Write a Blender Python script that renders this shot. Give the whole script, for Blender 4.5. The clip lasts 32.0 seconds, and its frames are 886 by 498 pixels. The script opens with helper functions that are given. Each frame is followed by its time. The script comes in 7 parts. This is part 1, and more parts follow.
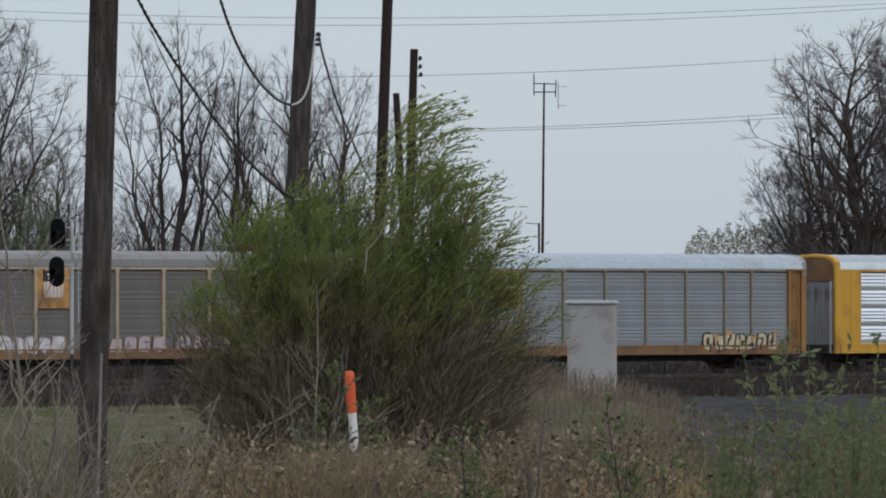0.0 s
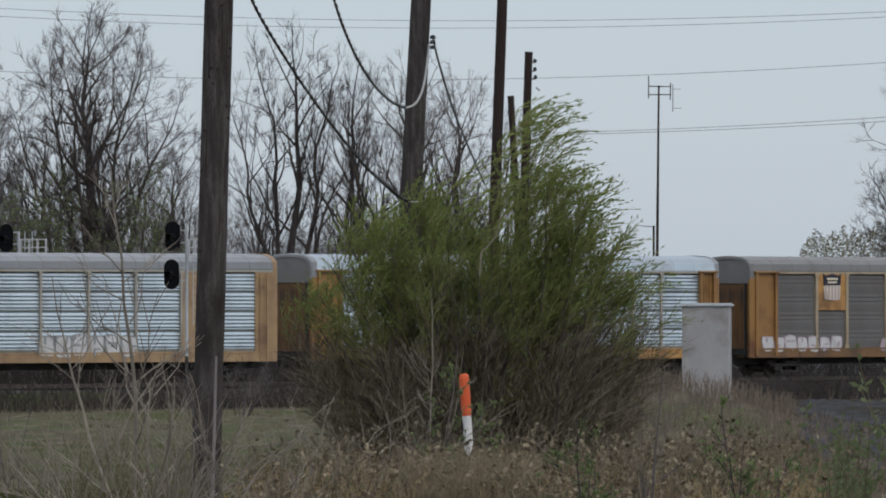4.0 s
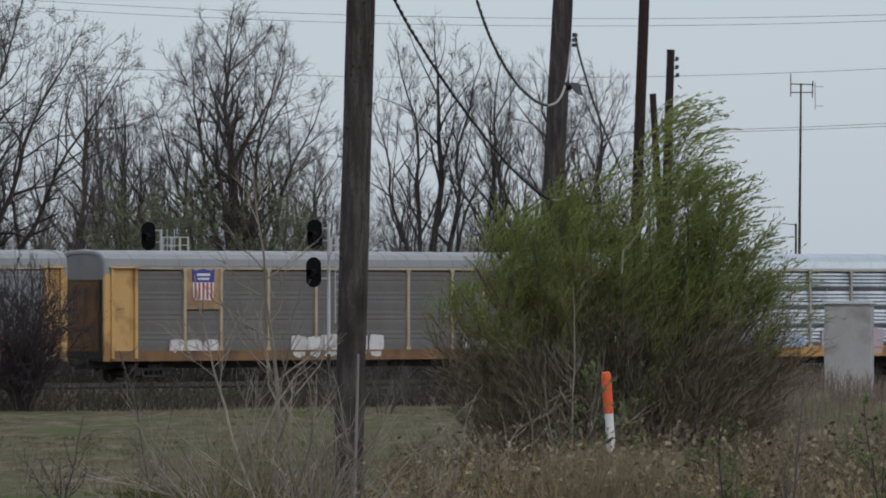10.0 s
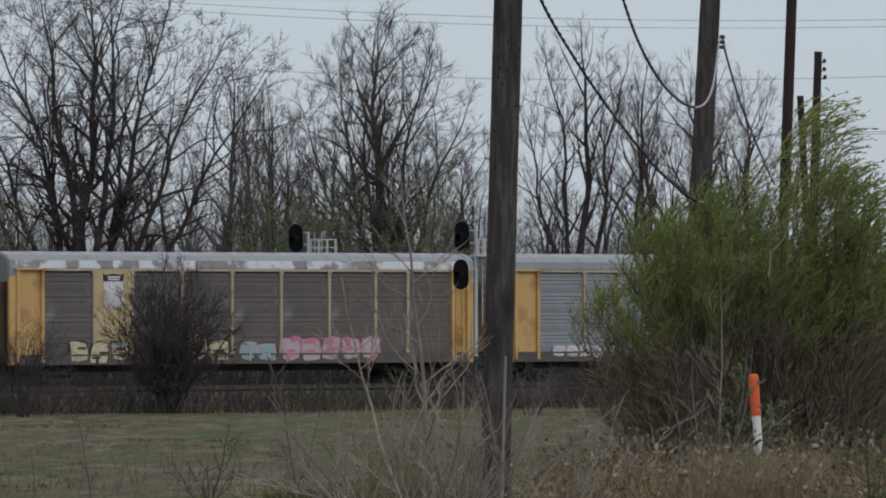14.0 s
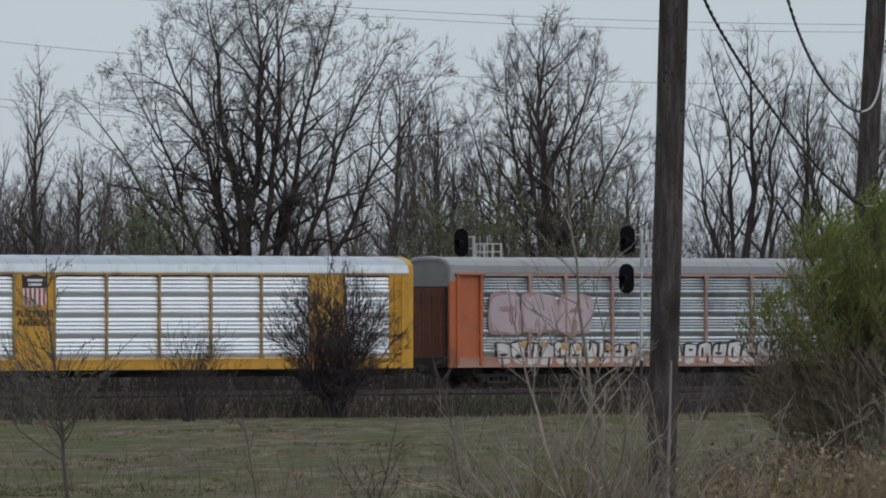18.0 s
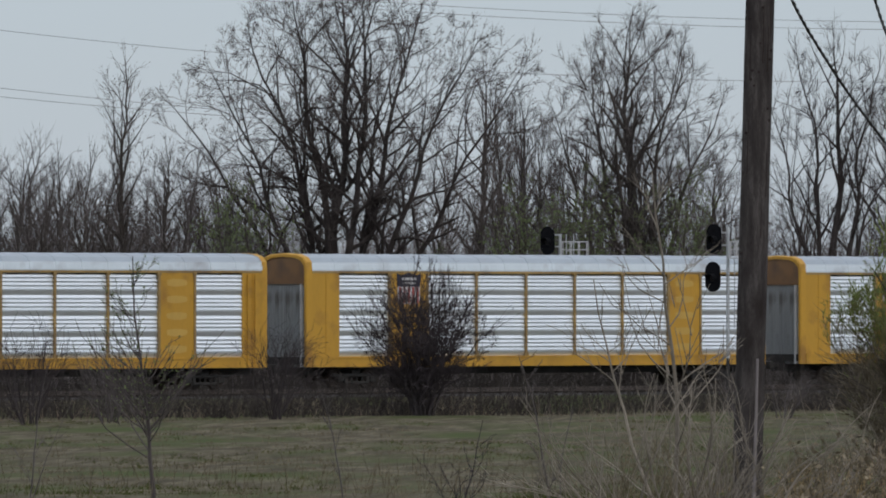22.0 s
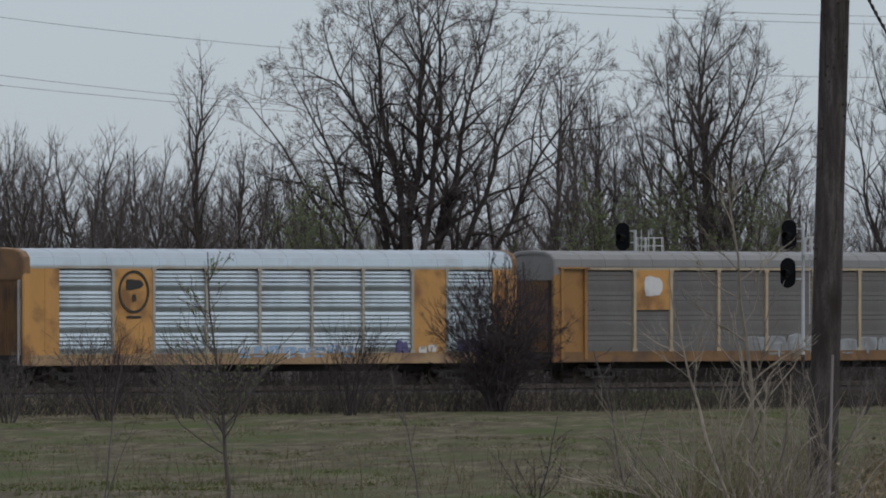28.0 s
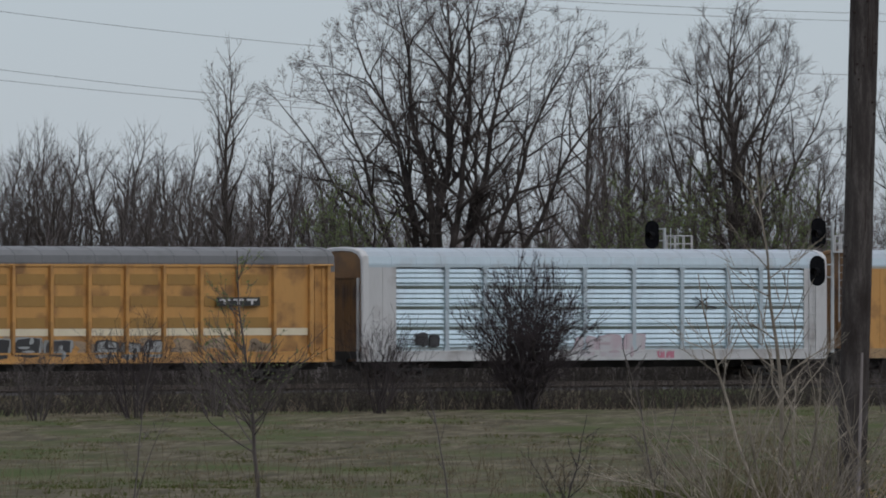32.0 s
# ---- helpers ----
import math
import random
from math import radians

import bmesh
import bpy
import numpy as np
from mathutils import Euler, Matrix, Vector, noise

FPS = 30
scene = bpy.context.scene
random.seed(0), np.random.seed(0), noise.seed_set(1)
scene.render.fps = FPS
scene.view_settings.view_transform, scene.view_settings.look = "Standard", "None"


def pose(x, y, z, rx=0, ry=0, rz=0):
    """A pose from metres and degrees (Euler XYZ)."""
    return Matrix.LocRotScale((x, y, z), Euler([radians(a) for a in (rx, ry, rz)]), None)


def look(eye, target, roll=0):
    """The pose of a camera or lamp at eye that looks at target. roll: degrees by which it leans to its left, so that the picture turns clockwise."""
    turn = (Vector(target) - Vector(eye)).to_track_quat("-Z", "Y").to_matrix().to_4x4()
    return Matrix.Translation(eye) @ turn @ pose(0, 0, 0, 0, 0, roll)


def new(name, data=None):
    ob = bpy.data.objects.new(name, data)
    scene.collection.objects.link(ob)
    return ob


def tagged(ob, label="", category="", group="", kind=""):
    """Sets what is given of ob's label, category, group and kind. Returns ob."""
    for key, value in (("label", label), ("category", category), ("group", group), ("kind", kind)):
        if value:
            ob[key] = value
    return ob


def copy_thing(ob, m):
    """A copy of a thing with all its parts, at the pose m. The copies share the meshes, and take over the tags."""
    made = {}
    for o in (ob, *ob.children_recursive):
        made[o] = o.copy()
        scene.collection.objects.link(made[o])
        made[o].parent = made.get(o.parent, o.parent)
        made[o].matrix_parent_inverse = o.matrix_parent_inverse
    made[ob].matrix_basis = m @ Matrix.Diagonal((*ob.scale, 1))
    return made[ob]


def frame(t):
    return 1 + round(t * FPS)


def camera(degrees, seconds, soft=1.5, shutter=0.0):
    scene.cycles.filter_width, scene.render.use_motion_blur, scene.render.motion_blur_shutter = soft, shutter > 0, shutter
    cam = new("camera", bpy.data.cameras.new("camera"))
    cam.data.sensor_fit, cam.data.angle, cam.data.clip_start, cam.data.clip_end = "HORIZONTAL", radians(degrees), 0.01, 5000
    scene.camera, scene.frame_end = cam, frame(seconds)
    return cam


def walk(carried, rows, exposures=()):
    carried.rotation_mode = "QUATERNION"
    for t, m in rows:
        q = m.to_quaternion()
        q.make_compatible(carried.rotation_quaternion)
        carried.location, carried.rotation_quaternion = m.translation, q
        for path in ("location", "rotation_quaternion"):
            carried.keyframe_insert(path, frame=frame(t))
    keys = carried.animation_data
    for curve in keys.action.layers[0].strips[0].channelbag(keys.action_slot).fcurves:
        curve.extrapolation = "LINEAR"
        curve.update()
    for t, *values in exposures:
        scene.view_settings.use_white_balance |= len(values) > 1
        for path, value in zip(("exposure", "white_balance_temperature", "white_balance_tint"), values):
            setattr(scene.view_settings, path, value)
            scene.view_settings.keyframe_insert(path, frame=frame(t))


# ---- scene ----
EYE = 1.6
TILT = 0.334
cam = camera(6.38, 32.0, soft=1.9)
# seconds, degrees turned to the left, degrees looked up from the first aim; the eye stays on one spot
PATH = [
    (0, -0.0000, 0.0000), (0.5, 0.1269, 0.0289), (1, 0.2712, 0.0323), (1.5, 0.2477, -0.0042), (2, 0.3841, 0.0217), (2.5, 0.5018, 0.0191),
    (3, 0.6331, 0.0099), (3.5, 0.7443, 0.0122), (4, 0.8262, 0.0196), (4.5, 0.8905, 0.0253), (6.5, 1.0882, 0.0304), (7, 1.2010, 0.0240),
    (7.5, 1.2501, 0.0169), (8, 1.2978, 0.0265), (8.5, 1.4830, 0.0082), (9, 1.6196, -0.0007), (9.5, 1.7416, 0.0029), (10, 1.8499, 0.0045),
    (10.5, 1.9242, 0.0106), (11, 1.9861, 0.0025), (11.5, 2.0469, 0.0030), (12, 2.1187, 0.0093), (12.5, 2.2112, 0.0295), (13, 2.4145, 0.0070),
    (13.5, 2.6876, 0.0535), (14, 2.9113, 0.0203), (14.5, 3.1013, 0.0391), (16.5, 3.6687, 0.0418), (17, 3.7721, 0.0450), (17.5, 3.9688, 0.0461),
    (18, 4.1045, 0.0514), (18.5, 4.1443, 0.0570), (19, 4.1920, 0.0410), (19.5, 4.2445, 0.0273), (20, 4.4100, 0.0308), (20.5, 4.5130, 0.0304),
    (21, 4.6296, 0.0278), (21.5, 4.6326, 0.0455), (22, 4.7265, 0.0372), (22.5, 4.8008, 0.0435), (23, 4.8686, 0.0393), (23.5, 4.9175, 0.0366),
    (24, 4.9690, 0.0327), (24.5, 4.9476, 0.0156), (25, 4.9869, 0.0165), (25.5, 5.0567, -0.0031), (27.5, 5.2391, 0.0017), (28, 5.2670, 0.0088),
    (28.5, 5.2706, 0.0079), (29, 5.3288, 0.0074), (29.5, 5.3802, 0.0026), (30, 5.4261, 0.0034), (30.5, 5.4285, 0.0042), (31, 5.4433, -0.0146),
    (31.5, 5.4706, -0.0121), (32, 5.4787, -0.0060),
]
walk(cam, [(t, pose(0, 0, EYE, 90 + TILT + up, 0, left)) for t, left, up in PATH],
     exposures=[(0, -0.10), (9, -0.13), (14, -0.20), (20, -0.22), (24, -0.30), (32, -0.34)])

# ---- world and sun: an even overcast ----
world = bpy.data.worlds.new("world")
scene.world = world
world.use_nodes = True
wn, wl = world.node_tree.nodes, world.node_tree.links
wn.clear()
sky = wn.new("ShaderNodeTexSky")
sky.sky_type, sky.sun_disc = "NISHITA", False
sky.sun_elevation, sky.sun_rotation = radians(48), radians(138)
sky_bg = wn.new("ShaderNodeBackground")
sky_bg.inputs["Strength"].default_value = 0.035
wl.new(sky.outputs[0], sky_bg.inputs["Color"])
cloud_bg = wn.new("ShaderNodeBackground")
wtc = wn.new("ShaderNodeTexCoord")
wsep = wn.new("ShaderNodeSeparateXYZ")
wl.new(wtc.outputs["Generated"], wsep.inputs[0])
wramp = wn.new("ShaderNodeValToRGB")
wl.new(wsep.outputs["Z"], wramp.inputs[0])
wramp.color_ramp.elements[0].position, wramp.color_ramp.elements[0].color = 0.0, (0.495, 0.570, 0.674, 1)
wramp.color_ramp.elements[1].position, wramp.color_ramp.elements[1].color = 0.06, (0.462, 0.542, 0.658, 1)
for _z, _c in ((0.22, (0.62, 0.68, 0.77, 1)), (0.8, (1.02, 1.07, 1.14, 1))):
    wramp.color_ramp.elements.new(_z).color = _c
wl.new(wramp.outputs[0], cloud_bg.inputs["Color"])
cloud_bg.inputs["Strength"].default_value = 0.85
wadd = wn.new("ShaderNodeAddShader")
wl.new(sky_bg.outputs[0], wadd.inputs[0])
wl.new(cloud_bg.outputs[0], wadd.inputs[1])
wout = wn.new("ShaderNodeOutputWorld")
wl.new(wadd.outputs[0], wout.inputs["Surface"])

sun = new("sun", bpy.data.lights.new("sun", "SUN"))
sun.data.energy, sun.data.angle, sun.data.color = 0.7, radians(25), (1.0, 0.96, 0.9)
sun.matrix_world = look((80, -90, 120), (0, 0, 0))

# ---- materials ----


def material(name, colours, scale=3.0, rough=0.8, metal=0.0, bump=0.2, fine=40.0, spread=0.25, stretch=(1, 1, 1), per_piece=0.0, space="Object", dirt=None, dirt_scale=0.6, dirt_cut=(0.5, 0.7), dirt_stretch=(1, 1, 1)):
    """Two colours mixed by a coarse and a fine noise, with relief, and stains of a third colour if given."""
    m = bpy.data.materials.new(name)
    m.use_nodes = True
    n, l = m.node_tree.nodes, m.node_tree.links
    bsdf = n["Principled BSDF"]
    bsdf.inputs["Roughness"].default_value = rough
    bsdf.inputs["Metallic"].default_value = metal
    if rough >= 0.9:
        bsdf.inputs["Specular IOR Level"].default_value = 0.05
    tc = n.new("ShaderNodeTexCoord")
    mp = n.new("ShaderNodeMapping")
    mp.inputs["Scale"].default_value = stretch
    l.new(tc.outputs[space], mp.inputs[0])
    big = n.new("ShaderNodeTexNoise")
    big.inputs["Scale"].default_value = scale
    big.inputs["Detail"].default_value = 5
    small = n.new("ShaderNodeTexNoise")
    small.inputs["Scale"].default_value = fine
    small.inputs["Detail"].default_value = 3
    for t in (big, small):
        l.new(mp.outputs[0], t.inputs["Vector"])
    mixn = n.new("ShaderNodeMix")
    mixn.inputs[0].default_value = 0.35
    l.new(big.outputs[0], mixn.inputs[2])
    l.new(small.outputs[0], mixn.inputs[3])
    ramp = n.new("ShaderNodeValToRGB")
    ramp.color_ramp.elements[0].position, ramp.color_ramp.elements[1].position = 0.5 - spread, 0.5 + spread
    ramp.color_ramp.elements[0].color = (*colours[0], 1)
    ramp.color_ramp.elements[1].color = (*colours[-1], 1)
    if len(colours) > 2:
        ramp.color_ramp.elements.new(0.5).color = (*colours[1], 1)
    l.new(mixn.outputs[0], ramp.inputs[0])
    out = ramp.outputs[0]
    if dirt:
        dn = n.new("ShaderNodeTexNoise")
        dn.inputs["Scale"].default_value = dirt_scale
        dn.inputs["Detail"].default_value = 6
        dp = n.new("ShaderNodeMapping")
        dp.inputs["Scale"].default_value = dirt_stretch
        l.new(tc.outputs[space], dp.inputs[0])
        l.new(dp.outputs[0], dn.inputs["Vector"])
        dr = n.new("ShaderNodeMapRange")
        dr.inputs[1].default_value, dr.inputs[2].default_value = dirt_cut
        l.new(dn.outputs[0], dr.inputs[0])
        dm = n.new("ShaderNodeMix")
        dm.data_type = "RGBA"
        l.new(dr.outputs[0], dm.inputs[0])
        l.new(out, dm.inputs[6])
        dm.inputs[7].default_value = (*dirt, 1)
        out = dm.outputs[2]
    if per_piece:
        geo = n.new("ShaderNodeNewGeometry")
        oi = n.new("ShaderNodeObjectInfo")
        add = n.new("ShaderNodeMath")
        l.new(geo.outputs["Random Per Island"], add.inputs[0])
        l.new(oi.outputs["Random"], add.inputs[1])
        half = n.new("ShaderNodeMath")
        half.operation = "MULTIPLY_ADD"
        half.inputs[1].default_value, half.inputs[2].default_value = per_piece, 1 - per_piece
        l.new(add.outputs[0], half.inputs[0])
        vm = n.new("ShaderNodeVectorMath")
        vm.operation = "SCALE"
        l.new(out, vm.inputs[0])
        l.new(half.outputs[0], vm.inputs["Scale"])
        out = vm.outputs[0]
    l.new(out, bsdf.inputs["Base Color"])
    if bump:
        b = n.new("ShaderNodeBump")
        b.inputs["Strength"].default_value = bump
        b.inputs["Distance"].default_value = 0.02
        l.new(small.outputs[0], b.inputs["Height"])
        l.new(b.outputs[0], bsdf.inputs["Normal"])
    return m


def paint(name, c, dirt=(0.12, 0.09, 0.06), rough=0.55, cut=(0.52, 0.75)):
    lo = tuple(v * 0.8 for v in c)
    return material(name, (lo, c), scale=0.7, rough=rough, fine=9, bump=0.05, stretch=(1, 1, 0.25), dirt=dirt, dirt_scale=0.9, dirt_cut=cut, per_piece=0.06)


M = {
    "yellow": paint("yellow_paint", (0.63, 0.335, 0.035), (0.36, 0.18, 0.03), cut=(0.5, 0.7)),
    "yellow_dull": paint("dull_brownish_yellow_post_paint", (0.42, 0.27, 0.09), (0.20, 0.13, 0.06), cut=(0.45, 0.65)),
    "yellow_pale": paint("bleached_yellow_paint", (0.66, 0.40, 0.085), (0.5, 0.27, 0.05)),
    "tan": paint("faded_yellow_paint", (0.57, 0.295, 0.09), (0.24, 0.12, 0.045), cut=(0.48, 0.66)),
    "tan_worn": paint("worn_dull_tan_paint", (0.44, 0.29, 0.15), (0.25, 0.15, 0.09), cut=(0.45, 0.65)),
    "orange": paint("orange_brown_paint", (0.34, 0.175, 0.055), (0.16, 0.07, 0.03), cut=(0.48, 0.7)),
    "red_faded": paint("faded_red_paint", (0.42, 0.20, 0.14), (0.36, 0.26, 0.22), cut=(0.42, 0.62)),
    "red_orange": paint("red_orange_paint", (0.48, 0.13, 0.05), (0.22, 0.09, 0.06)),
    "brown_red": paint("brown_red_paint", (0.19, 0.065, 0.035), (0.08, 0.04, 0.03)),
    "pale_post": paint("pale_tan_paint", (0.46, 0.37, 0.25), (0.25, 0.18, 0.12)),
    "grey_post": paint("weathered_grey_tan_paint", (0.40, 0.37, 0.32), (0.30, 0.22, 0.14)),
    "brown_post": paint("dull_brown_paint", (0.26, 0.22, 0.17), (0.20, 0.12, 0.06)),
    "tan_pale": paint("pale_yellow_tan_paint", (0.60, 0.37, 0.14), (0.30, 0.16, 0.06), cut=(0.48, 0.66)),
    "cream_tan": paint("cream_yellow_paint", (0.55, 0.42, 0.22), (0.35, 0.22, 0.1)),
    "dark_sill": paint("grimy_dark_sill_paint", (0.10, 0.085, 0.075), (0.18, 0.11, 0.07)),
    "silver_blue": material("blue_grey_galvanised_screen", ((0.50, 0.59, 0.625), (0.74, 0.845, 0.88)), scale=0.5, rough=0.3, metal=0.85, fine=12, bump=0.05, stretch=(1, 1, 0.3), dirt=(0.42, 0.43, 0.45), dirt_scale=0.5, dirt_cut=(0.5, 0.75)),
    "white_paint": paint("white_paint", (0.58, 0.57, 0.57), (0.32, 0.29, 0.28)),
    "door_grey": paint("grey_end_door_metal", (0.34, 0.35, 0.35), (0.14, 0.13, 0.12)),
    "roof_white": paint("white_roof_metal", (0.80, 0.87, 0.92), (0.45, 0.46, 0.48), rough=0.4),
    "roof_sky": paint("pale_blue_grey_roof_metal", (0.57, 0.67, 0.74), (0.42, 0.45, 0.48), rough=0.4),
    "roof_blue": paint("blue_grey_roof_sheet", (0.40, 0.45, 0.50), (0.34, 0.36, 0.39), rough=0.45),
    "post_silver": paint("pale_blue_grey_post_paint", (0.46, 0.54, 0.59), (0.36, 0.37, 0.39)),
    "gravel": material("dark_gravel", ((0.018, 0.018, 0.019), (0.075, 0.073, 0.078)), scale=1.3, rough=0.95, fine=6, bump=0.8, spread=0.12, stretch=(1, 0.25, 1), dirt=(0.034, 0.028, 0.020), dirt_scale=0.5, dirt_cut=(0.48, 0.6), dirt_stretch=(1, 0.1, 1)),
    "rust": paint("rusty_brown_end_metal", (0.24, 0.125, 0.05), (0.10, 0.06, 0.04), cut=(0.45, 0.7)),
    "roof_grey": paint("grey_roof_metal", (0.27, 0.275, 0.285), (0.20, 0.195, 0.19), rough=0.5),
    "roof_brown": paint("brown_grey_roof_metal", (0.22, 0.215, 0.21), (0.16, 0.15, 0.14), rough=0.6),
    "roof_dark": paint("dark_roof_metal", (0.16, 0.16, 0.165), (0.10, 0.10, 0.10), rough=0.6),
    "roof_peel": paint("peeling_roof_metal", (0.26, 0.255, 0.255), (0.62, 0.63, 0.65), rough=0.6, cut=(0.45, 0.52)),
    "silver": material("bright_galvanised_screen", ((0.84, 0.87, 0.89), (0.95, 0.97, 0.99)), scale=0.5, rough=0.38, metal=0.75, fine=12, bump=0.05, stretch=(1, 1, 0.3), dirt=(0.5, 0.5, 0.5), dirt_scale=0.5, dirt_cut=(0.55, 0.8)),
    "silver_worn": material("worn_galvanised_screen", ((0.43, 0.455, 0.475), (0.68, 0.705, 0.72)), scale=0.4, rough=0.3, metal=0.85, fine=8, bump=0.05, stretch=(1, 1, 0.4), dirt=(0.34, 0.36, 0.38), dirt_scale=0.5, dirt_cut=(0.45, 0.6)),
    "silver_dull": material("dull_silver_screen", ((0.42, 0.48, 0.51), (0.62, 0.68, 0.71)), scale=0.5, rough=0.35, metal=0.75, fine=10, bump=0.05, stretch=(1, 1, 0.3), dirt=(0.34, 0.36, 0.38), dirt_scale=0.5, dirt_cut=(0.46, 0.66)),
    "grey_screen": material("grey_blue_dirty_screen", ((0.19, 0.21, 0.225), (0.275, 0.295, 0.31)), scale=0.5, rough=0.65, metal=0.1, fine=8, bump=0.05, stretch=(1, 1, 0.4), dirt=(0.22, 0.21, 0.2), dirt_scale=0.7, dirt_cut=(0.5, 0.75)),
    "brown_screen": material("brown_grey_dirty_screen", ((0.105, 0.10, 0.096), (0.165, 0.156, 0.148)), scale=0.5, rough=0.75, metal=0.0, fine=8, bump=0.05, stretch=(1, 1, 0.4), dirt=(0.13, 0.11, 0.1), dirt_scale=0.7, dirt_cut=(0.5, 0.75)),
    "dark_screen": material("dark_brown_screen", ((0.080, 0.067, 0.061), (0.145, 0.124, 0.114)), scale=0.5, rough=0.75, fine=8, bump=0.05, stretch=(1, 1, 0.4), dirt=(0.22, 0.2, 0.19), dirt_scale=0.6, dirt_cut=(0.55, 0.7)),
    "tan_dark": paint("tan_recess_shade", (0.36, 0.20, 0.055), (0.22, 0.12, 0.05)),
    "grime": paint("grey_brown_grime", (0.26, 0.19, 0.13), (0.34, 0.25, 0.17), cut=(0.4, 0.6)),
    "cream": paint("cream_stripe", (0.78, 0.68, 0.50), (0.4, 0.3, 0.2)),
    "under": material("black_underframe_steel", ((0.02, 0.018, 0.017), (0.05, 0.045, 0.04)), scale=2, rough=0.85, fine=20),
    "wheel": material("rusty_wheel_steel", ((0.05, 0.035, 0.028), (0.10, 0.075, 0.06)), scale=3, rough=0.6, metal=0.5, fine=30),
    "black": material("black_signal_paint", ((0.006, 0.006, 0.007), (0.014, 0.014, 0.016)), scale=4, rough=0.95, fine=30),
    "lens": material("dark_signal_glass", ((0.008, 0.008, 0.008), (0.02, 0.012, 0.012)), scale=4, rough=0.5, bump=0.0),
    "galv": material("galvanised_steel", ((0.42, 0.43, 0.44), (0.58, 0.59, 0.60)), scale=3, rough=0.5, metal=0.4, fine=30),
    "cabinet": material("pale_grey_cabinet_metal", ((0.31, 0.295, 0.29), (0.43, 0.41, 0.40)), scale=1.2, rough=0.55, metal=0.1, fine=25, dirt=(0.24, 0.215, 0.20), dirt_scale=1.3, stretch=(1, 1, 0.5)),
    "pole": material("weathered_pole_wood", ((0.026, 0.022, 0.021), (0.070, 0.060, 0.057), (0.165, 0.146, 0.138)), scale=3, rough=0.95, fine=26, bump=0.8, spread=0.27, stretch=(5, 5, 0.7), dirt=(0.035, 0.028, 0.026), dirt_scale=2.2, dirt_cut=(0.5, 0.75), dirt_stretch=(2.0, 2.0, 0.9)),
    "pole_tar": material("tarred_pole_wood", ((0.025, 0.018, 0.016), (0.06, 0.045, 0.04)), scale=6, rough=0.9, fine=40, bump=0.5, stretch=(6, 6, 0.6)),
    "wire": material("black_cable", ((0.012, 0.012, 0.013), (0.03, 0.03, 0.03)), scale=20, rough=0.7, bump=0.0),
    "wire_far": material("grey_aluminium_wire", ((0.24, 0.25, 0.27), (0.32, 0.33, 0.35)), scale=10, rough=0.5, metal=0.3, bump=0.0),
    "wire_pale": material("pale_cable_end", ((0.36, 0.35, 0.34), (0.5, 0.49, 0.48)), scale=10, rough=0.7, bump=0.0),
    "marker_orange": material("orange_plastic", ((0.62, 0.085, 0.02), (0.75, 0.13, 0.035)), scale=5, rough=0.6, fine=30, bump=0.05, dirt=(0.34, 0.10, 0.05), dirt_scale=4, dirt_cut=(0.5, 0.62)),
    "marker_white": material("white_plastic", ((0.62, 0.60, 0.58), (0.78, 0.76, 0.74)), scale=5, rough=0.6, fine=30, bump=0.05, dirt=(0.30, 0.26, 0.22), dirt_scale=5, dirt_cut=(0.5, 0.62)),
    "bark": material("grey_brown_bark", ((0.042, 0.035, 0.031), (0.10, 0.084, 0.074)), scale=1.5, rough=0.95, fine=14, bump=0.3),
    "bark_dark": material("dark_bark", ((0.030, 0.025, 0.024), (0.072, 0.060, 0.056)), scale=1.5, rough=0.95, fine=14, bump=0.3),
    "twig": material("brown_twigs", ((0.070, 0.060, 0.058), (0.155, 0.134, 0.128)), scale=0.6, rough=0.95, fine=6, bump=0.0, per_piece=0.3),
    "twig_dark": material("dark_twigs", ((0.040, 0.034, 0.035), (0.088, 0.073, 0.072)), scale=0.6, rough=0.95, fine=6, bump=0.0, per_piece=0.3),
    "twig_mid": material("dark_grey_brown_twigs", ((0.055, 0.046, 0.045), (0.125, 0.106, 0.101)), scale=0.6, rough=0.95, fine=6, bump=0.0, per_piece=0.3),
    "twig_shrub": material("purple_grey_shrub_twigs", ((0.040, 0.033, 0.035), (0.085, 0.070, 0.073)), scale=0.6, rough=0.95, fine=6, bump=0.0, per_piece=0.3),
    # far twigs are paled: haze and sky between them are put into the colour
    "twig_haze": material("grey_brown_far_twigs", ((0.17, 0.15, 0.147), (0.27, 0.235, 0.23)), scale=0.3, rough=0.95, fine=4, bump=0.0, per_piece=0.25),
    "twig_pale": material("pale_dry_twigs", ((0.11, 0.094, 0.076), (0.36, 0.31, 0.255)), scale=1.5, rough=0.9, fine=12, bump=0.0, per_piece=0.45),
    "bud": material("young_green_buds", ((0.12, 0.155, 0.058), (0.22, 0.265, 0.11)), scale=0.5, rough=0.85, fine=5, bump=0.0, per_piece=0.3),
    "bud_brown": material("dark_reddish_tree_buds", ((0.035, 0.028, 0.024), (0.085, 0.066, 0.056)), scale=0.5, rough=0.9, fine=5, bump=0.0, per_piece=0.3),
    "far_green": material("far_spring_wood", ((0.15, 0.15, 0.095), (0.25, 0.235, 0.17)), scale=0.05, rough=0.95, fine=2, bump=0.0, per_piece=0.3),
    "willow_brown": material("grey_brown_willow_twigs", ((0.105, 0.088, 0.066), (0.25, 0.21, 0.16)), scale=0.6, rough=0.95, fine=6, bump=0.0, per_piece=0.6),
    "leaf": material("fresh_willow_leaves", ((0.155, 0.205, 0.055), (0.275, 0.335, 0.095)), scale=0.8, rough=0.7, fine=6, bump=0.0, per_piece=0.4),
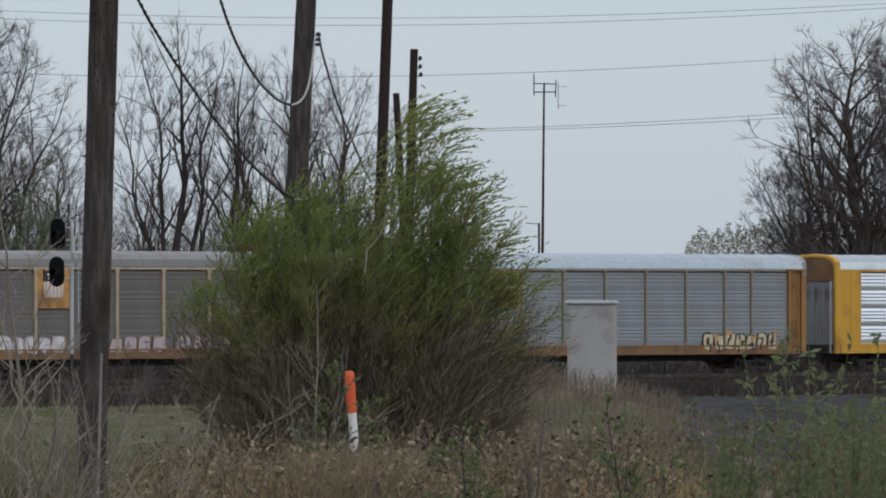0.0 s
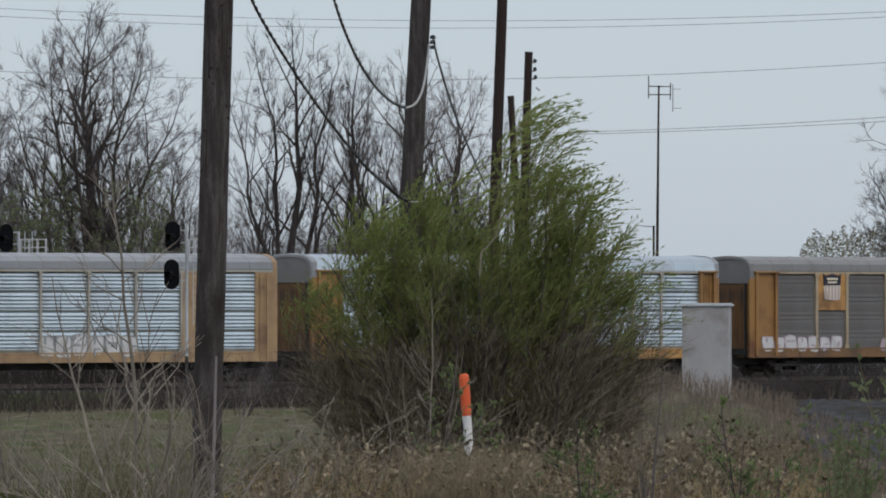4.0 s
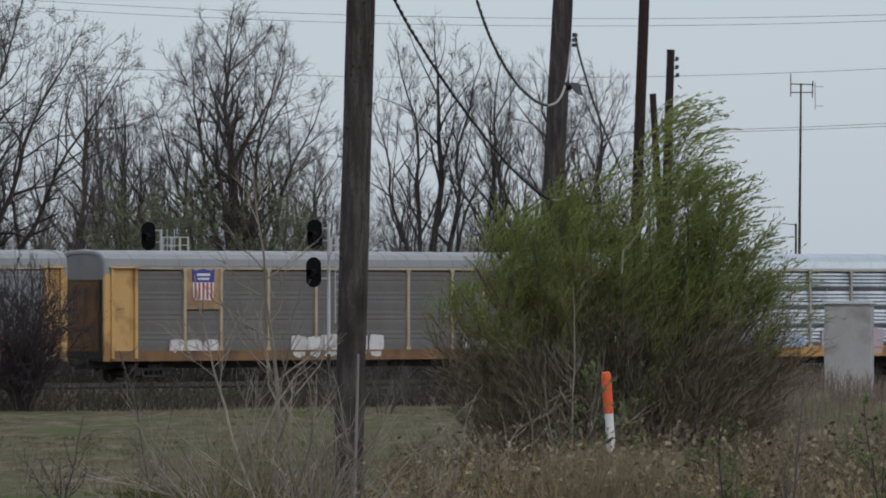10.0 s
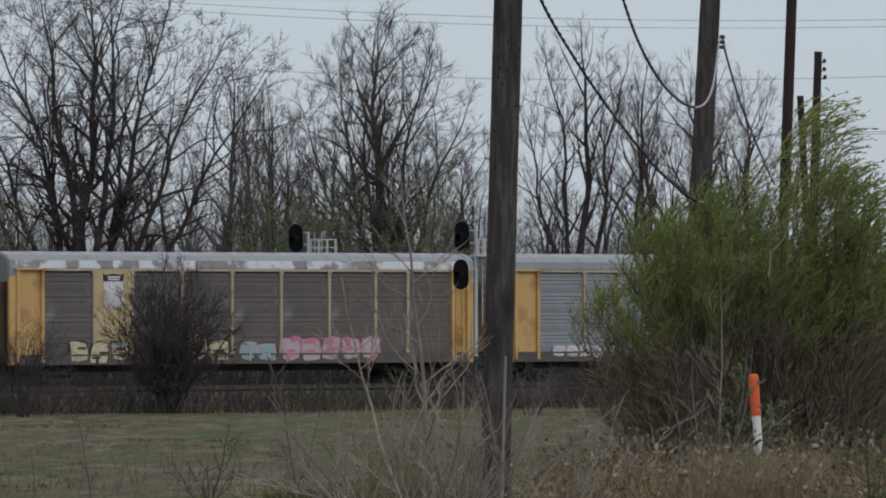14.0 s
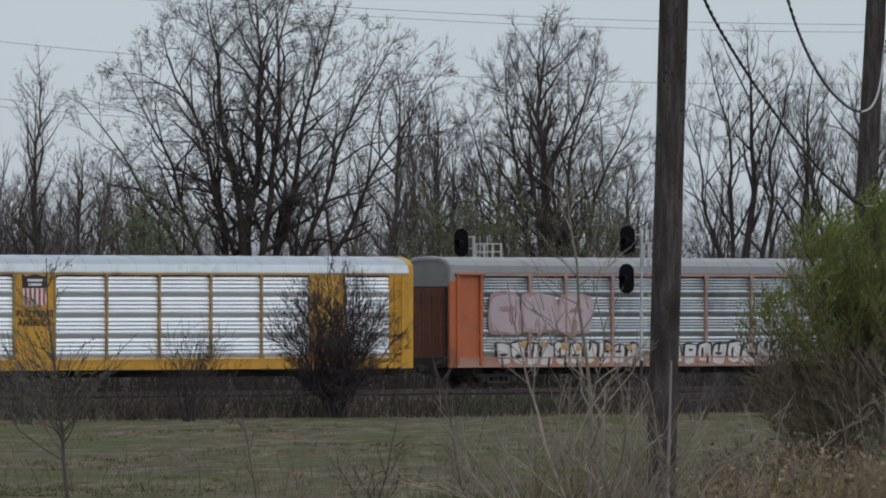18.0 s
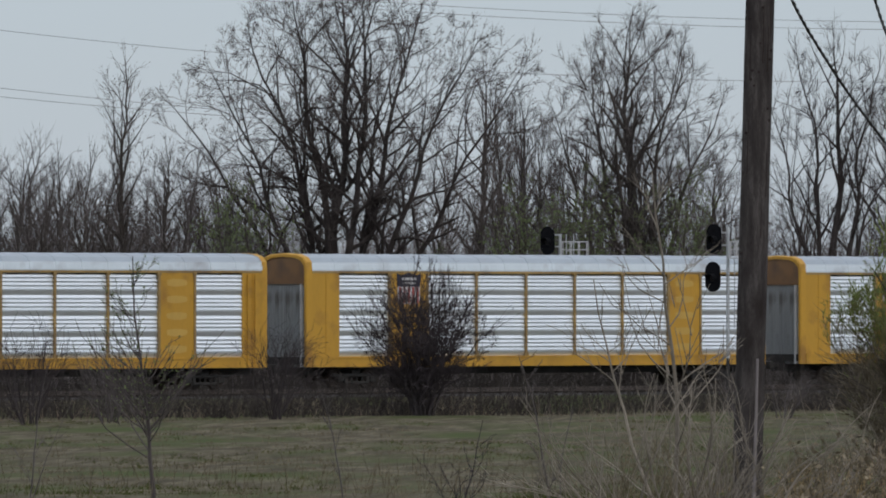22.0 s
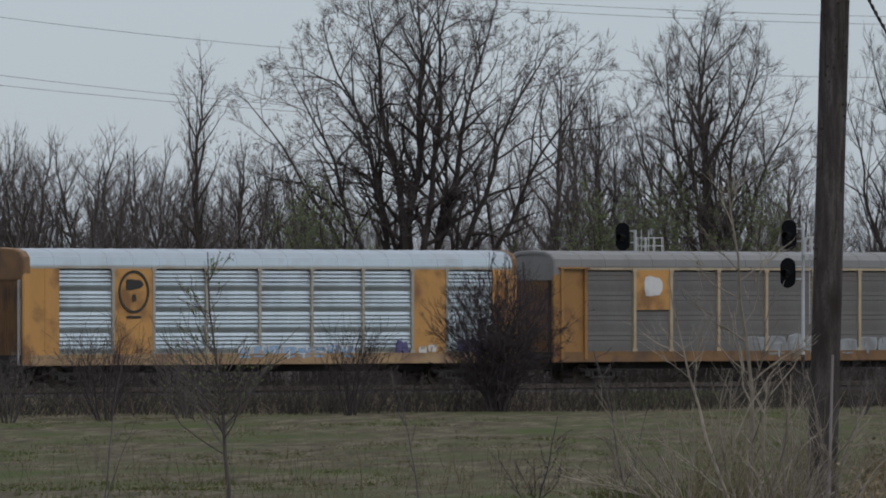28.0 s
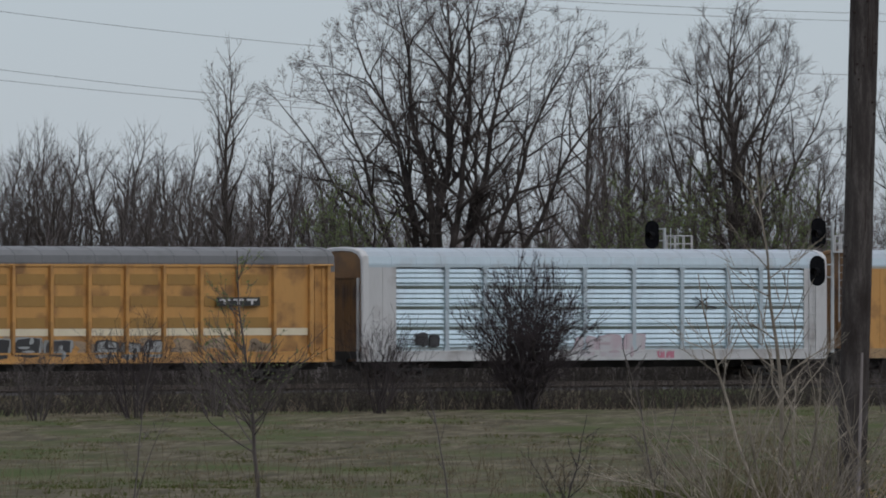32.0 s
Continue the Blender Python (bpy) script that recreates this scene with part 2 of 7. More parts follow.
    "leaf_weed": material("grey_green_weed_leaves", ((0.105, 0.13, 0.055), (0.21, 0.245, 0.12)), scale=1.2, rough=0.8, fine=8, bump=0.0, per_piece=0.3),
    "willow_twig": material("olive_willow_twigs", ((0.13, 0.125, 0.05), (0.24, 0.225, 0.095)), scale=0.6, rough=0.9, fine=6, bump=0.0, per_piece=0.3),
    "weed_dry": material("dry_weed_stalks", ((0.07, 0.056, 0.036), (0.27, 0.22, 0.145)), scale=0.4, rough=0.95, fine=5, bump=0.0, per_piece=0.6),
    "weed_red": material("reddish_brown_weeds", ((0.088, 0.068, 0.055), (0.26, 0.205, 0.158)), scale=0.4, rough=0.95, fine=5, bump=0.0, per_piece=0.6),
    # dead-weed brown, dark enough to carry the train's shadow along the track too
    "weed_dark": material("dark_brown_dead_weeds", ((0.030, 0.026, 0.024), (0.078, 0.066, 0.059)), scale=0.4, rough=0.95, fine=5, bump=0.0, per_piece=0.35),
    "straw": material("straw_grass", ((0.24, 0.16, 0.075), (0.46, 0.34, 0.18)), scale=0.4, rough=0.95, fine=5, bump=0.0, per_piece=0.3),
    "seed": material("pale_seed_heads", ((0.06, 0.048, 0.032), (0.27, 0.22, 0.15)), scale=1.2, rough=0.95, fine=9, bump=0.0, per_piece=0.6),
    "grass": material("short_spring_grass", ((0.060, 0.056, 0.020), (0.055, 0.066, 0.013), (0.085, 0.084, 0.028)), scale=0.06, rough=0.95, fine=1.2, bump=0.0, per_piece=0.25),
    "ballast": material("grey_ballast_stone", ((0.045, 0.042, 0.043), (0.12, 0.115, 0.118)), scale=2, rough=0.95, fine=14, bump=0.8),
    "tie": material("dark_sleeper_wood", ((0.03, 0.024, 0.02), (0.07, 0.055, 0.045)), scale=3, rough=0.9, fine=20),
    "rail": material("worn_rail_steel", ((0.09, 0.06, 0.045), (0.2, 0.17, 0.15)), scale=2, rough=0.5, metal=0.6, fine=20),
    "logo_dark": paint("dark_emblem_paint", (0.025, 0.022, 0.04), (0.05, 0.03, 0.03)),
    "logo_blue": paint("blue_emblem_paint", (0.05, 0.06, 0.30), (0.1, 0.1, 0.2)),
    "logo_red": paint("red_stripe_paint", (0.45, 0.08, 0.07), (0.35, 0.15, 0.1)),
    "ink_black": paint("black_lettering", (0.03, 0.028, 0.025), (0.06, 0.04, 0.02)),
    "ink_brown": paint("worn_brown_black_lettering", (0.085, 0.06, 0.03), (0.30, 0.17, 0.04), cut=(0.5, 0.64)),
    "emblem_white": paint("white_emblem_paint", (0.78, 0.77, 0.76), (0.55, 0.5, 0.48)),
    "g_red_dull": paint("faded_dull_red_spray_paint", (0.34, 0.20, 0.20), (0.42, 0.33, 0.33), cut=(0.42, 0.6)),
    "g_white": paint("white_spray_paint", (0.66, 0.64, 0.63), (0.4, 0.36, 0.34)),
    "g_cream": paint("cream_spray_paint", (0.62, 0.52, 0.34), (0.35, 0.26, 0.16)),
    "g_faint": paint("faint_pale_spray_paint", (0.33, 0.35, 0.36), (0.20, 0.20, 0.20), cut=(0.4, 0.6)),
    "g_rose": paint("washed_out_rose_spray_paint", (0.52, 0.42, 0.46), (0.50, 0.48, 0.50), cut=(0.4, 0.6)),
    "g_pink": paint("pink_spray_paint", (0.55, 0.20, 0.27), (0.4, 0.24, 0.25)),
    "g_teal": paint("teal_spray_paint", (0.12, 0.40, 0.44), (0.2, 0.3, 0.32)),
    "g_teal_dull": paint("faded_teal_spray_paint", (0.27, 0.40, 0.41), (0.34, 0.37, 0.37)),
    "g_blue": paint("blue_spray_paint", (0.28, 0.42, 0.60), (0.35, 0.4, 0.5)),
    "g_mauve": paint("mauve_spray_paint", (0.50, 0.40, 0.44), (0.4, 0.33, 0.34)),
    "g_violet": paint("violet_spray_paint", (0.10, 0.09, 0.22), (0.2, 0.18, 0.26)),
    "g_black": paint("black_spray_paint", (0.04, 0.038, 0.04), (0.1, 0.09, 0.09)),
    "g_orange": paint("orange_spray_paint", (0.55, 0.30, 0.12), (0.4, 0.25, 0.14)),
    "bird": material("dark_feathers", ((0.02, 0.02, 0.024), (0.05, 0.05, 0.058)), scale=10, rough=0.8, fine=60),
}

# thin leaves let light through
for _k in ("leaf", "bud", "leaf_weed"):
    _t = M[_k].node_tree
    _p = _t.nodes["Principled BSDF"]
    _tr, _mx = _t.nodes.new("ShaderNodeBsdfTranslucent"), _t.nodes.new("ShaderNodeMixShader")
    _t.links.new(_p.inputs["Base Color"].links[0].from_socket, _tr.inputs["Color"])
    _mx.inputs[0].default_value = 0.55
    _t.links.new(_p.outputs[0], _mx.inputs[1])
    _t.links.new(_tr.outputs[0], _mx.inputs[2])
    _t.links.new(_mx.outputs[0], _t.nodes["Material Output"].inputs["Surface"])

# ---- plan ----
# The track runs straight at an angle across the view: north-east, away from the eye.
FOOT = Vector((0.0, 373.0, 0.0))
ALONG = Vector((0.7106, 0.7036, 0.0)).normalized()
ACROSS = Vector((-ALONG.y, ALONG.x, 0.0))
HEADING = math.degrees(math.atan2(ALONG.y, ALONG.x))
RAIL_Z = EYE - 3.80
FIELD_Z = RAIL_Z - 0.95


def on_track(s, off=0.0, z=0.0):
    return FOOT + ALONG * s + ACROSS * off + Vector((0, 0, z))


def from_track(x, y):
    return (Vector((x, y, 0)) - FOOT).dot(ACROSS)


def ground_z(x, y):
    """The land falls gently from the eye to a flat field, out of which the track bed rises."""
    r = math.hypot(x, y)
    slope = [(0, 0.0), (40, -0.15), (90, -1.05), (150, -2.35), (200, -3.0), (240, FIELD_Z), (9999, FIELD_Z)]
    for (r0, z0), (r1, z1) in zip(slope, slope[1:]):
        if r <= r1:
            k = (r - r0) / (r1 - r0)
            k = k * k * (3 - 2 * k)
            z = z0 + (z1 - z0) * k
            break
    # a low rise beside the track at the relay cabinet
    z += 2.0 * math.exp(-((x - 2) / 7) ** 2 - ((y - 245) / 30) ** 2)
    n = abs(from_track(x, y))
    if n < 7.5:
        k = min(1, max(0, (7.5 - n) / 3.5))
        bed = RAIL_Z - 0.32
        z = z + (bed - z) * k
    z += 0.10 * noise.noise((x * 0.11, y * 0.11, 0)) * min(1, r / 60) * (0 if n < 7.5 else 1)
    return z


def at(u, v, d):
    """A place d metres north of the eye; u and v are its offsets east and above eye level in 1/14070 of d."""
    return Vector((u * d / 14070.0, d, EYE + v * d / 14070.0))


# ---- mesh helpers ----


def mesh_from(name, verts, faces):
    me = bpy.data.meshes.new(name)
    me.from_pydata(verts, [], faces)
    me.update()
    return me


def part(name, data, mat, parent=None, label="", m=None, smooth=False, kind=""):
    """Links a bmesh or a mesh as one object under a thing."""
    if isinstance(data, bmesh.types.BMesh):
        me = bpy.data.meshes.new(name)
        bmesh.ops.recalc_face_normals(data, faces=data.faces)
        data.to_mesh(me)
        data.free()
        data = me
    if mat is not None and not data.materials:
        data.materials.append(mat)
    if smooth:
        data.polygons.foreach_set("use_smooth", [True] * len(data.polygons))
    ob = new(name, data)
    if parent is not None:
        ob.parent = parent
    if m is not None:
        ob.matrix_basis = m
    return tagged(ob, label=label, kind=kind)


def box(bm, x0, x1, y0, y1, z0, z1, bevel=0.0):
    v = [bm.verts.new(p) for p in ((x0, y0, z0), (x1, y0, z0), (x1, y1, z0), (x0, y1, z0), (x0, y0, z1), (x1, y0, z1), (x1, y1, z1), (x0, y1, z1))]
    fs = [bm.faces.new([v[i] for i in q]) for q in ((0, 3, 2, 1), (4, 5, 6, 7), (0, 1, 5, 4), (1, 2, 6, 5), (2, 3, 7, 6), (3, 0, 4, 7))]
    if bevel:
        bmesh.ops.bevel(bm, geom=list({e for f in fs for e in f.edges}), offset=bevel, segments=1, affect="EDGES", clamp_overlap=True)


def boxes(*rows, bevel=0.0):
    bm = bmesh.new()
    for r in rows:
        box(bm, *r, bevel=bevel)
    return bm


class Tubes:
    """Collects tapered tubes and small leaves into one mesh."""

    def __init__(self):
        self.v, self.f = [], []

    def tube(self, pts, radii, sides=4, cap=False):
        base, n = len(self.v), len(pts)
        d0 = pts[-1] - pts[0]
        a = d0.cross(Vector((0.31, 0.87, 0.37)))
        if a.length < 1e-6:
            a = d0.cross(Vector((1, 0, 0)))
        a.normalize()
        b = d0.cross(a).normalized()
        for p, r in zip(pts, radii):
            for k in range(sides):
                w = 2 * math.pi * k / sides
                self.v.append(p + a * (r * math.cos(w)) + b * (r * math.sin(w)))
        for i in range(n - 1):
            for k in range(sides):
                k2 = (k + 1) % sides
                q = base + i * sides
                self.f.append((q + k, q + k2, q + sides + k2, q + sides + k))
        if cap:
            self.f.append(tuple(base + (n - 1) * sides + k for k in range(sides)))
            self.f.append(tuple(base + k for k in reversed(range(sides))))

    def spike(self, p, e, r):
        """A twig that runs out to a point."""
        d = e - p
        a = d.cross(Vector((0.31, 0.87, 0.37))).normalized() * r
        b = d.cross(a).normalized() * r
        n = len(self.v)
        self.v += [p + a, p - a * 0.5 + b * 0.87, p - a * 0.5 - b * 0.87, e]
        self.f += [(n, n + 1, n + 3), (n + 1, n + 2, n + 3), (n + 2, n, n + 3)]

    def leaf(self, p, d, length, width, up):
        side = d.cross(up)
        if side.length < 1e-6:
            side = Vector((1, 0, 0))
        side = side.normalized() * (width / 2)
        base = len(self.v)
        self.v += [p, p + d * (length * 0.5) + side, p + d * length, p + d * (length * 0.5) - side]
        self.f.append((base, base + 1, base + 2, base + 3))

    def mesh(self, name):
        return mesh_from(name, self.v, self.f)


def unit(rng):
    while True:
        v = Vector((rng.uniform(-1, 1), rng.uniform(-1, 1), rng.uniform(-1, 1)))
        if 0.05 < v.length < 1:
            return v.normalized()


def branch(rng, wood, fine, p, d, length, r, level, top, kids, droop, wander, leaves=None, wind=None):
    """One limb with its forks; the last two levels go into the fine mesh."""
    n = 5 if level < 2 else (4 if level < top else 3)
    pts, rad, dirs = [p.copy()], [r], [d.copy()]
    q, dd = p.copy(), d.copy()
    for i in range(n):
        dd = (dd + unit(rng) * wander + Vector((0, 0, droop)) + (wind * (i / n) if wind else Vector())).normalized()
        q = q + dd * (length / n)
        pts.append(q.copy())
        dirs.append(dd.copy())
        rad.append(max(0.006, r * (1 - (0.55 if level < top else 0.6) * (i + 1) / n)))
    (wood if level < top - 1 else fine).tube(pts, rad, 5 if level < 2 else 3)
    if leaves and level >= top - 1:
        for i in range(leaves[1]):
            k = rng.randint(1, n)
            leaves[0].leaf(pts[k] + unit(rng) * 0.1, (dirs[k] + unit(rng) * 0.9).normalized(), leaves[2] * rng.uniform(0.6, 1.3), leaves[2] * 0.5, unit(rng))
    if level >= top:
        return
    for i in range(kids[level]):
        k = rng.uniform(0.25, 1.0) if level else rng.uniform(0.35, 1.0)
        j = min(n - 1, int(k * n))
        f = k * n - j
        start = pts[j].lerp(pts[j + 1], f)
        az = rng.uniform(0, 2 * math.pi) + i * 2.4
        spread = rng.uniform(0.45, 0.95)
        base_d = dirs[j + 1]
        side = base_d.cross(Vector((math.cos(az), math.sin(az), 0.2))).normalized()
        nd = (base_d * math.cos(spread) + side * math.sin(spread)).normalized()
        branch(rng, wood, fine, start, nd, length * rng.uniform(0.45, 0.75) * (1.1 - 0.35 * k), rad[j + 1] * rng.uniform(0.5, 0.75), level + 1, top, kids, droop, wander, leaves, wind)

# ---- ground ----


def steps(a, b, step, far, grow=1.35):
    vals = list(np.arange(a, b + 0.01, step))
    s, lo, hi = step, a, b
    while lo > -far or hi < far:
        s *= grow
        lo, hi = lo - s, hi + s
        vals = [lo] + vals + [hi]
    return vals


def ground_material():
    m = material("field_soil_and_grass", ((0.058, 0.050, 0.034), (0.098, 0.084, 0.056), (0.165, 0.139, 0.097)), scale=1.5, rough=1.0, fine=7, bump=0.2, stretch=(1, 0.16, 1), spread=0.14, dirt=(0.066, 0.082, 0.030), dirt_scale=0.35, dirt_cut=(0.46, 0.66), dirt_stretch=(0.6, 0.28, 1))
    return m


def build_ground():
    xs, ys = steps(-90, 90, 2.4, 2500), steps(20, 470, 2.4, 3000)
    verts = [(x, y, ground_z(x, y)) for y in ys for x in xs]
    w = len(xs)
    faces = [(j * w + i, j * w + i + 1, (j + 1) * w + i + 1, (j + 1) * w + i) for j in range(len(ys) - 1) for i in range(w - 1)]
    tagged(part("ground", mesh_from("ground", verts, faces), ground_material(), smooth=True), "uneven spring field of short green and brown grass", "field", kind="structure")
    # stone bed under the track
    prof = [(-4.2, -0.78), (-3.0, -0.30), (-1.6, -0.24), (0, -0.25), (1.6, -0.24), (3.0, -0.30), (4.2, -0.78)]
    ss = list(np.arange(-260, 420, 2.0))
    verts, faces = [], []
    for s in ss:
        for o, z in prof:
            p = on_track(s, o, RAIL_Z + z + 0.05 * noise.noise((s * 0.7, o * 2, 3)))
            verts.append(p)
    k = len(prof)
    for j in range(len(ss) - 1):
        for i in range(k - 1):
            faces.append((j * k + i, (j + 1) * k + i, (j + 1) * k + i + 1, j * k + i + 1))
    tagged(part("track_bed", mesh_from("track_bed", verts, faces), M["ballast"]), "grey crushed-stone bed under the railway track", "track bed", kind="structure")
    # gravel yard beside the track
    verts, faces, n, rows = [], [], 24, 260
    for j in range(rows + 1):
        for i in range(n + 1):
            d = 125 * 10 ** (j / rows)
            u = 300 + 175 * min(1, max(0, (345 - d) / 150)) + 900 * i / n + 45 * noise.noise((j * 0.13, i * 0.2, 9))
            x, y = u * d / 14070, d
            verts.append((x, y, ground_z(x, y) + 0.07 + 0.05 * noise.noise((x, y * 0.3, 2))))
    for j in range(rows):
        for i in range(n):
            faces.append((j * (n + 1) + i, j * (n + 1) + i + 1, (j + 1) * (n + 1) + i + 1, (j + 1) * (n + 1) + i))
    tagged(part("gravel_yard", mesh_from("gravel_yard", verts, faces), M["gravel"], smooth=True), "dark grey gravel yard beside the railway track", "gravel", kind="structure")


def build_track():
    track = tagged(new("railway_track"), "railway track with worn steel rails on dark sleepers", "railway track", kind="structure")
    for side in (-0.76, 0.76):
        bm = bmesh.new()
        for x0, x1, z0, z1 in ((-0.07, 0.07, -0.17, -0.15), (-0.012, 0.012, -0.15, -0.04), (-0.036, 0.036, -0.04, 0.0)):
            box(bm, -260, 420, side + x0, side + x1, z0, z1)
        part("rail", bm, M["rail"], track)
    bm = bmesh.new()
    rng = random.Random(5)
    for i in range(1240):
        s = -260 + i * 0.55 + rng.uniform(-0.03, 0.03)
        box(bm, s - 0.11, s + 0.11, -1.3, 1.3, -0.36, -0.19 + rng.uniform(-0.01, 0.01))
    part("sleepers", bm, M["tie"], track, kind="stuff")
    track.matrix_basis = Matrix.Translation(FOOT + Vector((0, 0, RAIL_Z))) @ pose(0, 0, 0, 0, 0, HEADING)


build_ground()
build_track()

# ---- the train: autorack cars, 28.6 m from coupler to coupler ----
PITCH, HALF, WIDE = 28.6, 13.25, 1.55
SILL0, SILL1, EAVE, TOP = 0.95, 1.40, 5.06, 5.80
BAYS = [(0.069, 0.172), (0.256, 0.357), (0.361, 0.464), (0.468, 0.570), (0.574, 0.675), (0.679, 0.777), (0.853, 0.948)]
LOGO_BAY, DOOR_BAY = (0.176, 0.252), (0.781, 0.849)
_shared = {}


def along(f):
    return -HALF + 2 * HALF * f


def shared(key, make):
    """Alike pieces share one mesh."""
    if key not in _shared:
        bm = make()
        me = bpy.data.meshes.new(key[0])
        bmesh.ops.recalc_face_normals(bm, faces=bm.faces)
        bm.to_mesh(me)
        bm.free()
        _shared[key] = me
    return _shared[key]


def screen_mesh(w, tiers, ribs, deep, swell=0.42):
    """A perforated side screen: tiers of horizontal corrugations with a flat recessed band at each tier's foot."""
    z0, z1 = SILL1, EAVE - 0.16
    th = (z1 - z0) / tiers
    prof = []
    for k in range(tiers):
        b, bulge = z0 + k * th, th * swell
        prof.append((b, 0.06))
        for q in range(7):
            a = math.pi * q / 6
            prof.append((b + 0.012 + bulge * (a / math.pi), 0.055 - deep * 0.8 * math.sin(math.pi * (a / math.pi) ** 1.5) ** 0.8))
        rh = (th - bulge - 0.012) / ribs
        for r in range(ribs):
            s = b + 0.012 + bulge + r * rh
            prof += [(s + rh * 0.05, 0.06), (s + rh * 0.18, 0.058 - deep * 0.85), (s + rh * 0.28, 0.055 - deep * 0.9), (s + rh * 0.99, 0.055)]
    bm = bmesh.new()
    rows = [[bm.verts.new((x, -WIDE + y, z)) for x in (-w / 2, w / 2)] for z, y in prof]
    for a, b in zip(rows, rows[1:]):
        bm.faces.new((a[0], a[1], b[1], b[0]))
    back = [bm.verts.new((x, -WIDE + 0.09, z)) for x, z in ((-w / 2, prof[0][0]), (w / 2, prof[0][0]), (w / 2, prof[-1][0]), (-w / 2, prof[-1][0]))]
    bm.faces.new(back)
    bm.faces.new((rows[-1][0], rows[-1][1], back[2], back[3]))
    bm.faces.new((rows[0][1], rows[0][0], back[0], back[1]))
    bm.faces.new([r[0] for r in rows] + [back[3], back[0]])
    bm.faces.new([r[1] for r in reversed(rows)] + [back[1], back[2]])
    return bm


ROOF = [(-1.56, 5.04), (-1.575, 5.12), (-1.53, 5.42), (-1.30, 5.63), (-0.9, 5.74), (0, TOP), (0.9, 5.74), (1.30, 5.63), (1.53, 5.42), (1.575, 5.12), (1.56, 5.04)]


def roof_mesh(prof):
    """Roof sheets with raised seams."""
    bm = bmesh.new()
    xs, s = [], -HALF + 0.28
    n = 19
    st = (2 * HALF - 0.56) / n
    for i in range(n):
        a = s + i * st
        xs += [(a, 0.0), (a + st - 0.09, 0.0), (a + st - 0.075, 0.014), (a + st - 0.015, 0.014)]
    xs.append((s + n * st, 0.0))
    rings = [[bm.verts.new((x, y * (1 + g * 0.6), z + g)) for y, z in prof] for x, g in xs]
    for a, b in zip(rings, rings[1:]):
        for i in range(len(prof) - 1):
            bm.faces.new((a[i], a[i + 1], b[i + 1], b[i]))
    return bm


END_OUT = [(-1.585, SILL0), (-1.585, 5.12), (-1.55, 5.44), (-1.31, 5.66), (-0.9, 5.78), (0, 5.83), (0.9, 5.78), (1.31, 5.66), (1.55, 5.44), (1.585, 5.12), (1.585, SILL0)]


def end_rim_mesh(prof):
    """A length of the rounded rim that closes roof and sides at the car's plus end."""
    bm = bmesh.new()
    x0, x1 = HALF - 0.32, HALF
    rows = [[bm.verts.new((x, y * k, z - d if z > 4 else z)) for y, z in prof] for x, k, d in ((x0, 1, 0), (x1 - 0.05, 1, 0), (x1, 0.97, 0.04), (x1, 0.90, 0.16), (x0, 0.90, 0.16))]
    for p, q in zip(rows, rows[1:]):
        for i in range(len(prof) - 1):
            bm.faces.new((p[i], p[i + 1], q[i + 1], q[i]))
    return bm


def end_header_mesh():
    """The sheet over the end doors."""
    bm = bmesh.new()
    pts = [(-1.42, 4.5)] + [(y * 0.905, z - 0.155) for y, z in END_OUT[1:-1]] + [(1.42, 4.5)]
    f = [bm.verts.new((HALF - 0.06, y, z)) for y, z in pts]
    r = [bm.verts.new((HALF - 0.12, y, z)) for y, z in pts]
    bm.faces.new(f), bm.faces.new(list(reversed(r)))
    for k in range(len(pts)):
        bm.faces.new((f[k], r[k], r[(k + 1) % len(pts)], f[(k + 1) % len(pts)]))
    return bm


def end_door_mesh():
    """One leaf of the folding end doors, with pressed ribs."""
    bm = bmesh.new()
    x = HALF - 0.13
    box(bm, x - 0.05, x, -0.35, 0.35, SILL0, 4.50)
    for k in range(3):
        yy = -0.21 + 0.21 * k
        box(bm, x - 0.01, x + 0.03, yy - 0.03, yy + 0.03, SILL0 + 0.1, 4.40)
    return bm


def truck_frame_mesh():
    bm = bmesh.new()
    for y in (-1.16, 1.16):
        box(bm, -1.35, 1.35, y - 0.07, y + 0.07, 0.52, 0.66, bevel=0.03)
        box(bm, -0.65, 0.65, y - 0.07, y + 0.07, 0.22, 0.34, bevel=0.03)
        for sx in (-1, 1):
            box(bm, sx * 0.60 - 0.08, sx * 0.60 + 0.08, y - 0.06, y + 0.06, 0.30, 0.56)
            box(bm, sx * 0.88 - 0.17, sx * 0.88 + 0.17, y - 0.09, y + 0.09, 0.30, 0.56, bevel=0.04)
            for k in (-0.3, 0, 0.3):
                bmesh.ops.create_cone(bm, segments=8, radius1=0.07, radius2=0.07, depth=0.2, matrix=Matrix.Translation((k, y, 0.43)))
    box(bm, -0.25, 0.25, -1.16, 1.16, 0.5, 0.78)
    return bm


def wheel_mesh():
    bm = bmesh.new()
    prof = [(0.0, 0.06), (0.12, 0.06), (0.14, 0.01), (0.30, 0.0), (0.33, 0.06), (0.42, 0.06), (0.42, -0.05), (0.445, -0.055), (0.445, -0.08), (0.3, -0.08), (0.0, -0.06)]
    n = 20
    rings = []
    for r, y in prof[1:-1]:
        rings.append([bm.verts.new((r * math.cos(2 * math.pi * k / n), -y, r * math.sin(2 * math.pi * k / n))) for k in range(n)])
    for a, b in zip(rings, rings[1:]):
        for k in range(n):
            bm.faces.new((a[k], a[(k + 1) % n], b[(k + 1) % n], b[k]))
    bm.faces.new(rings[0])
    bm.faces.new(list(reversed(rings[-1])))
    return bm


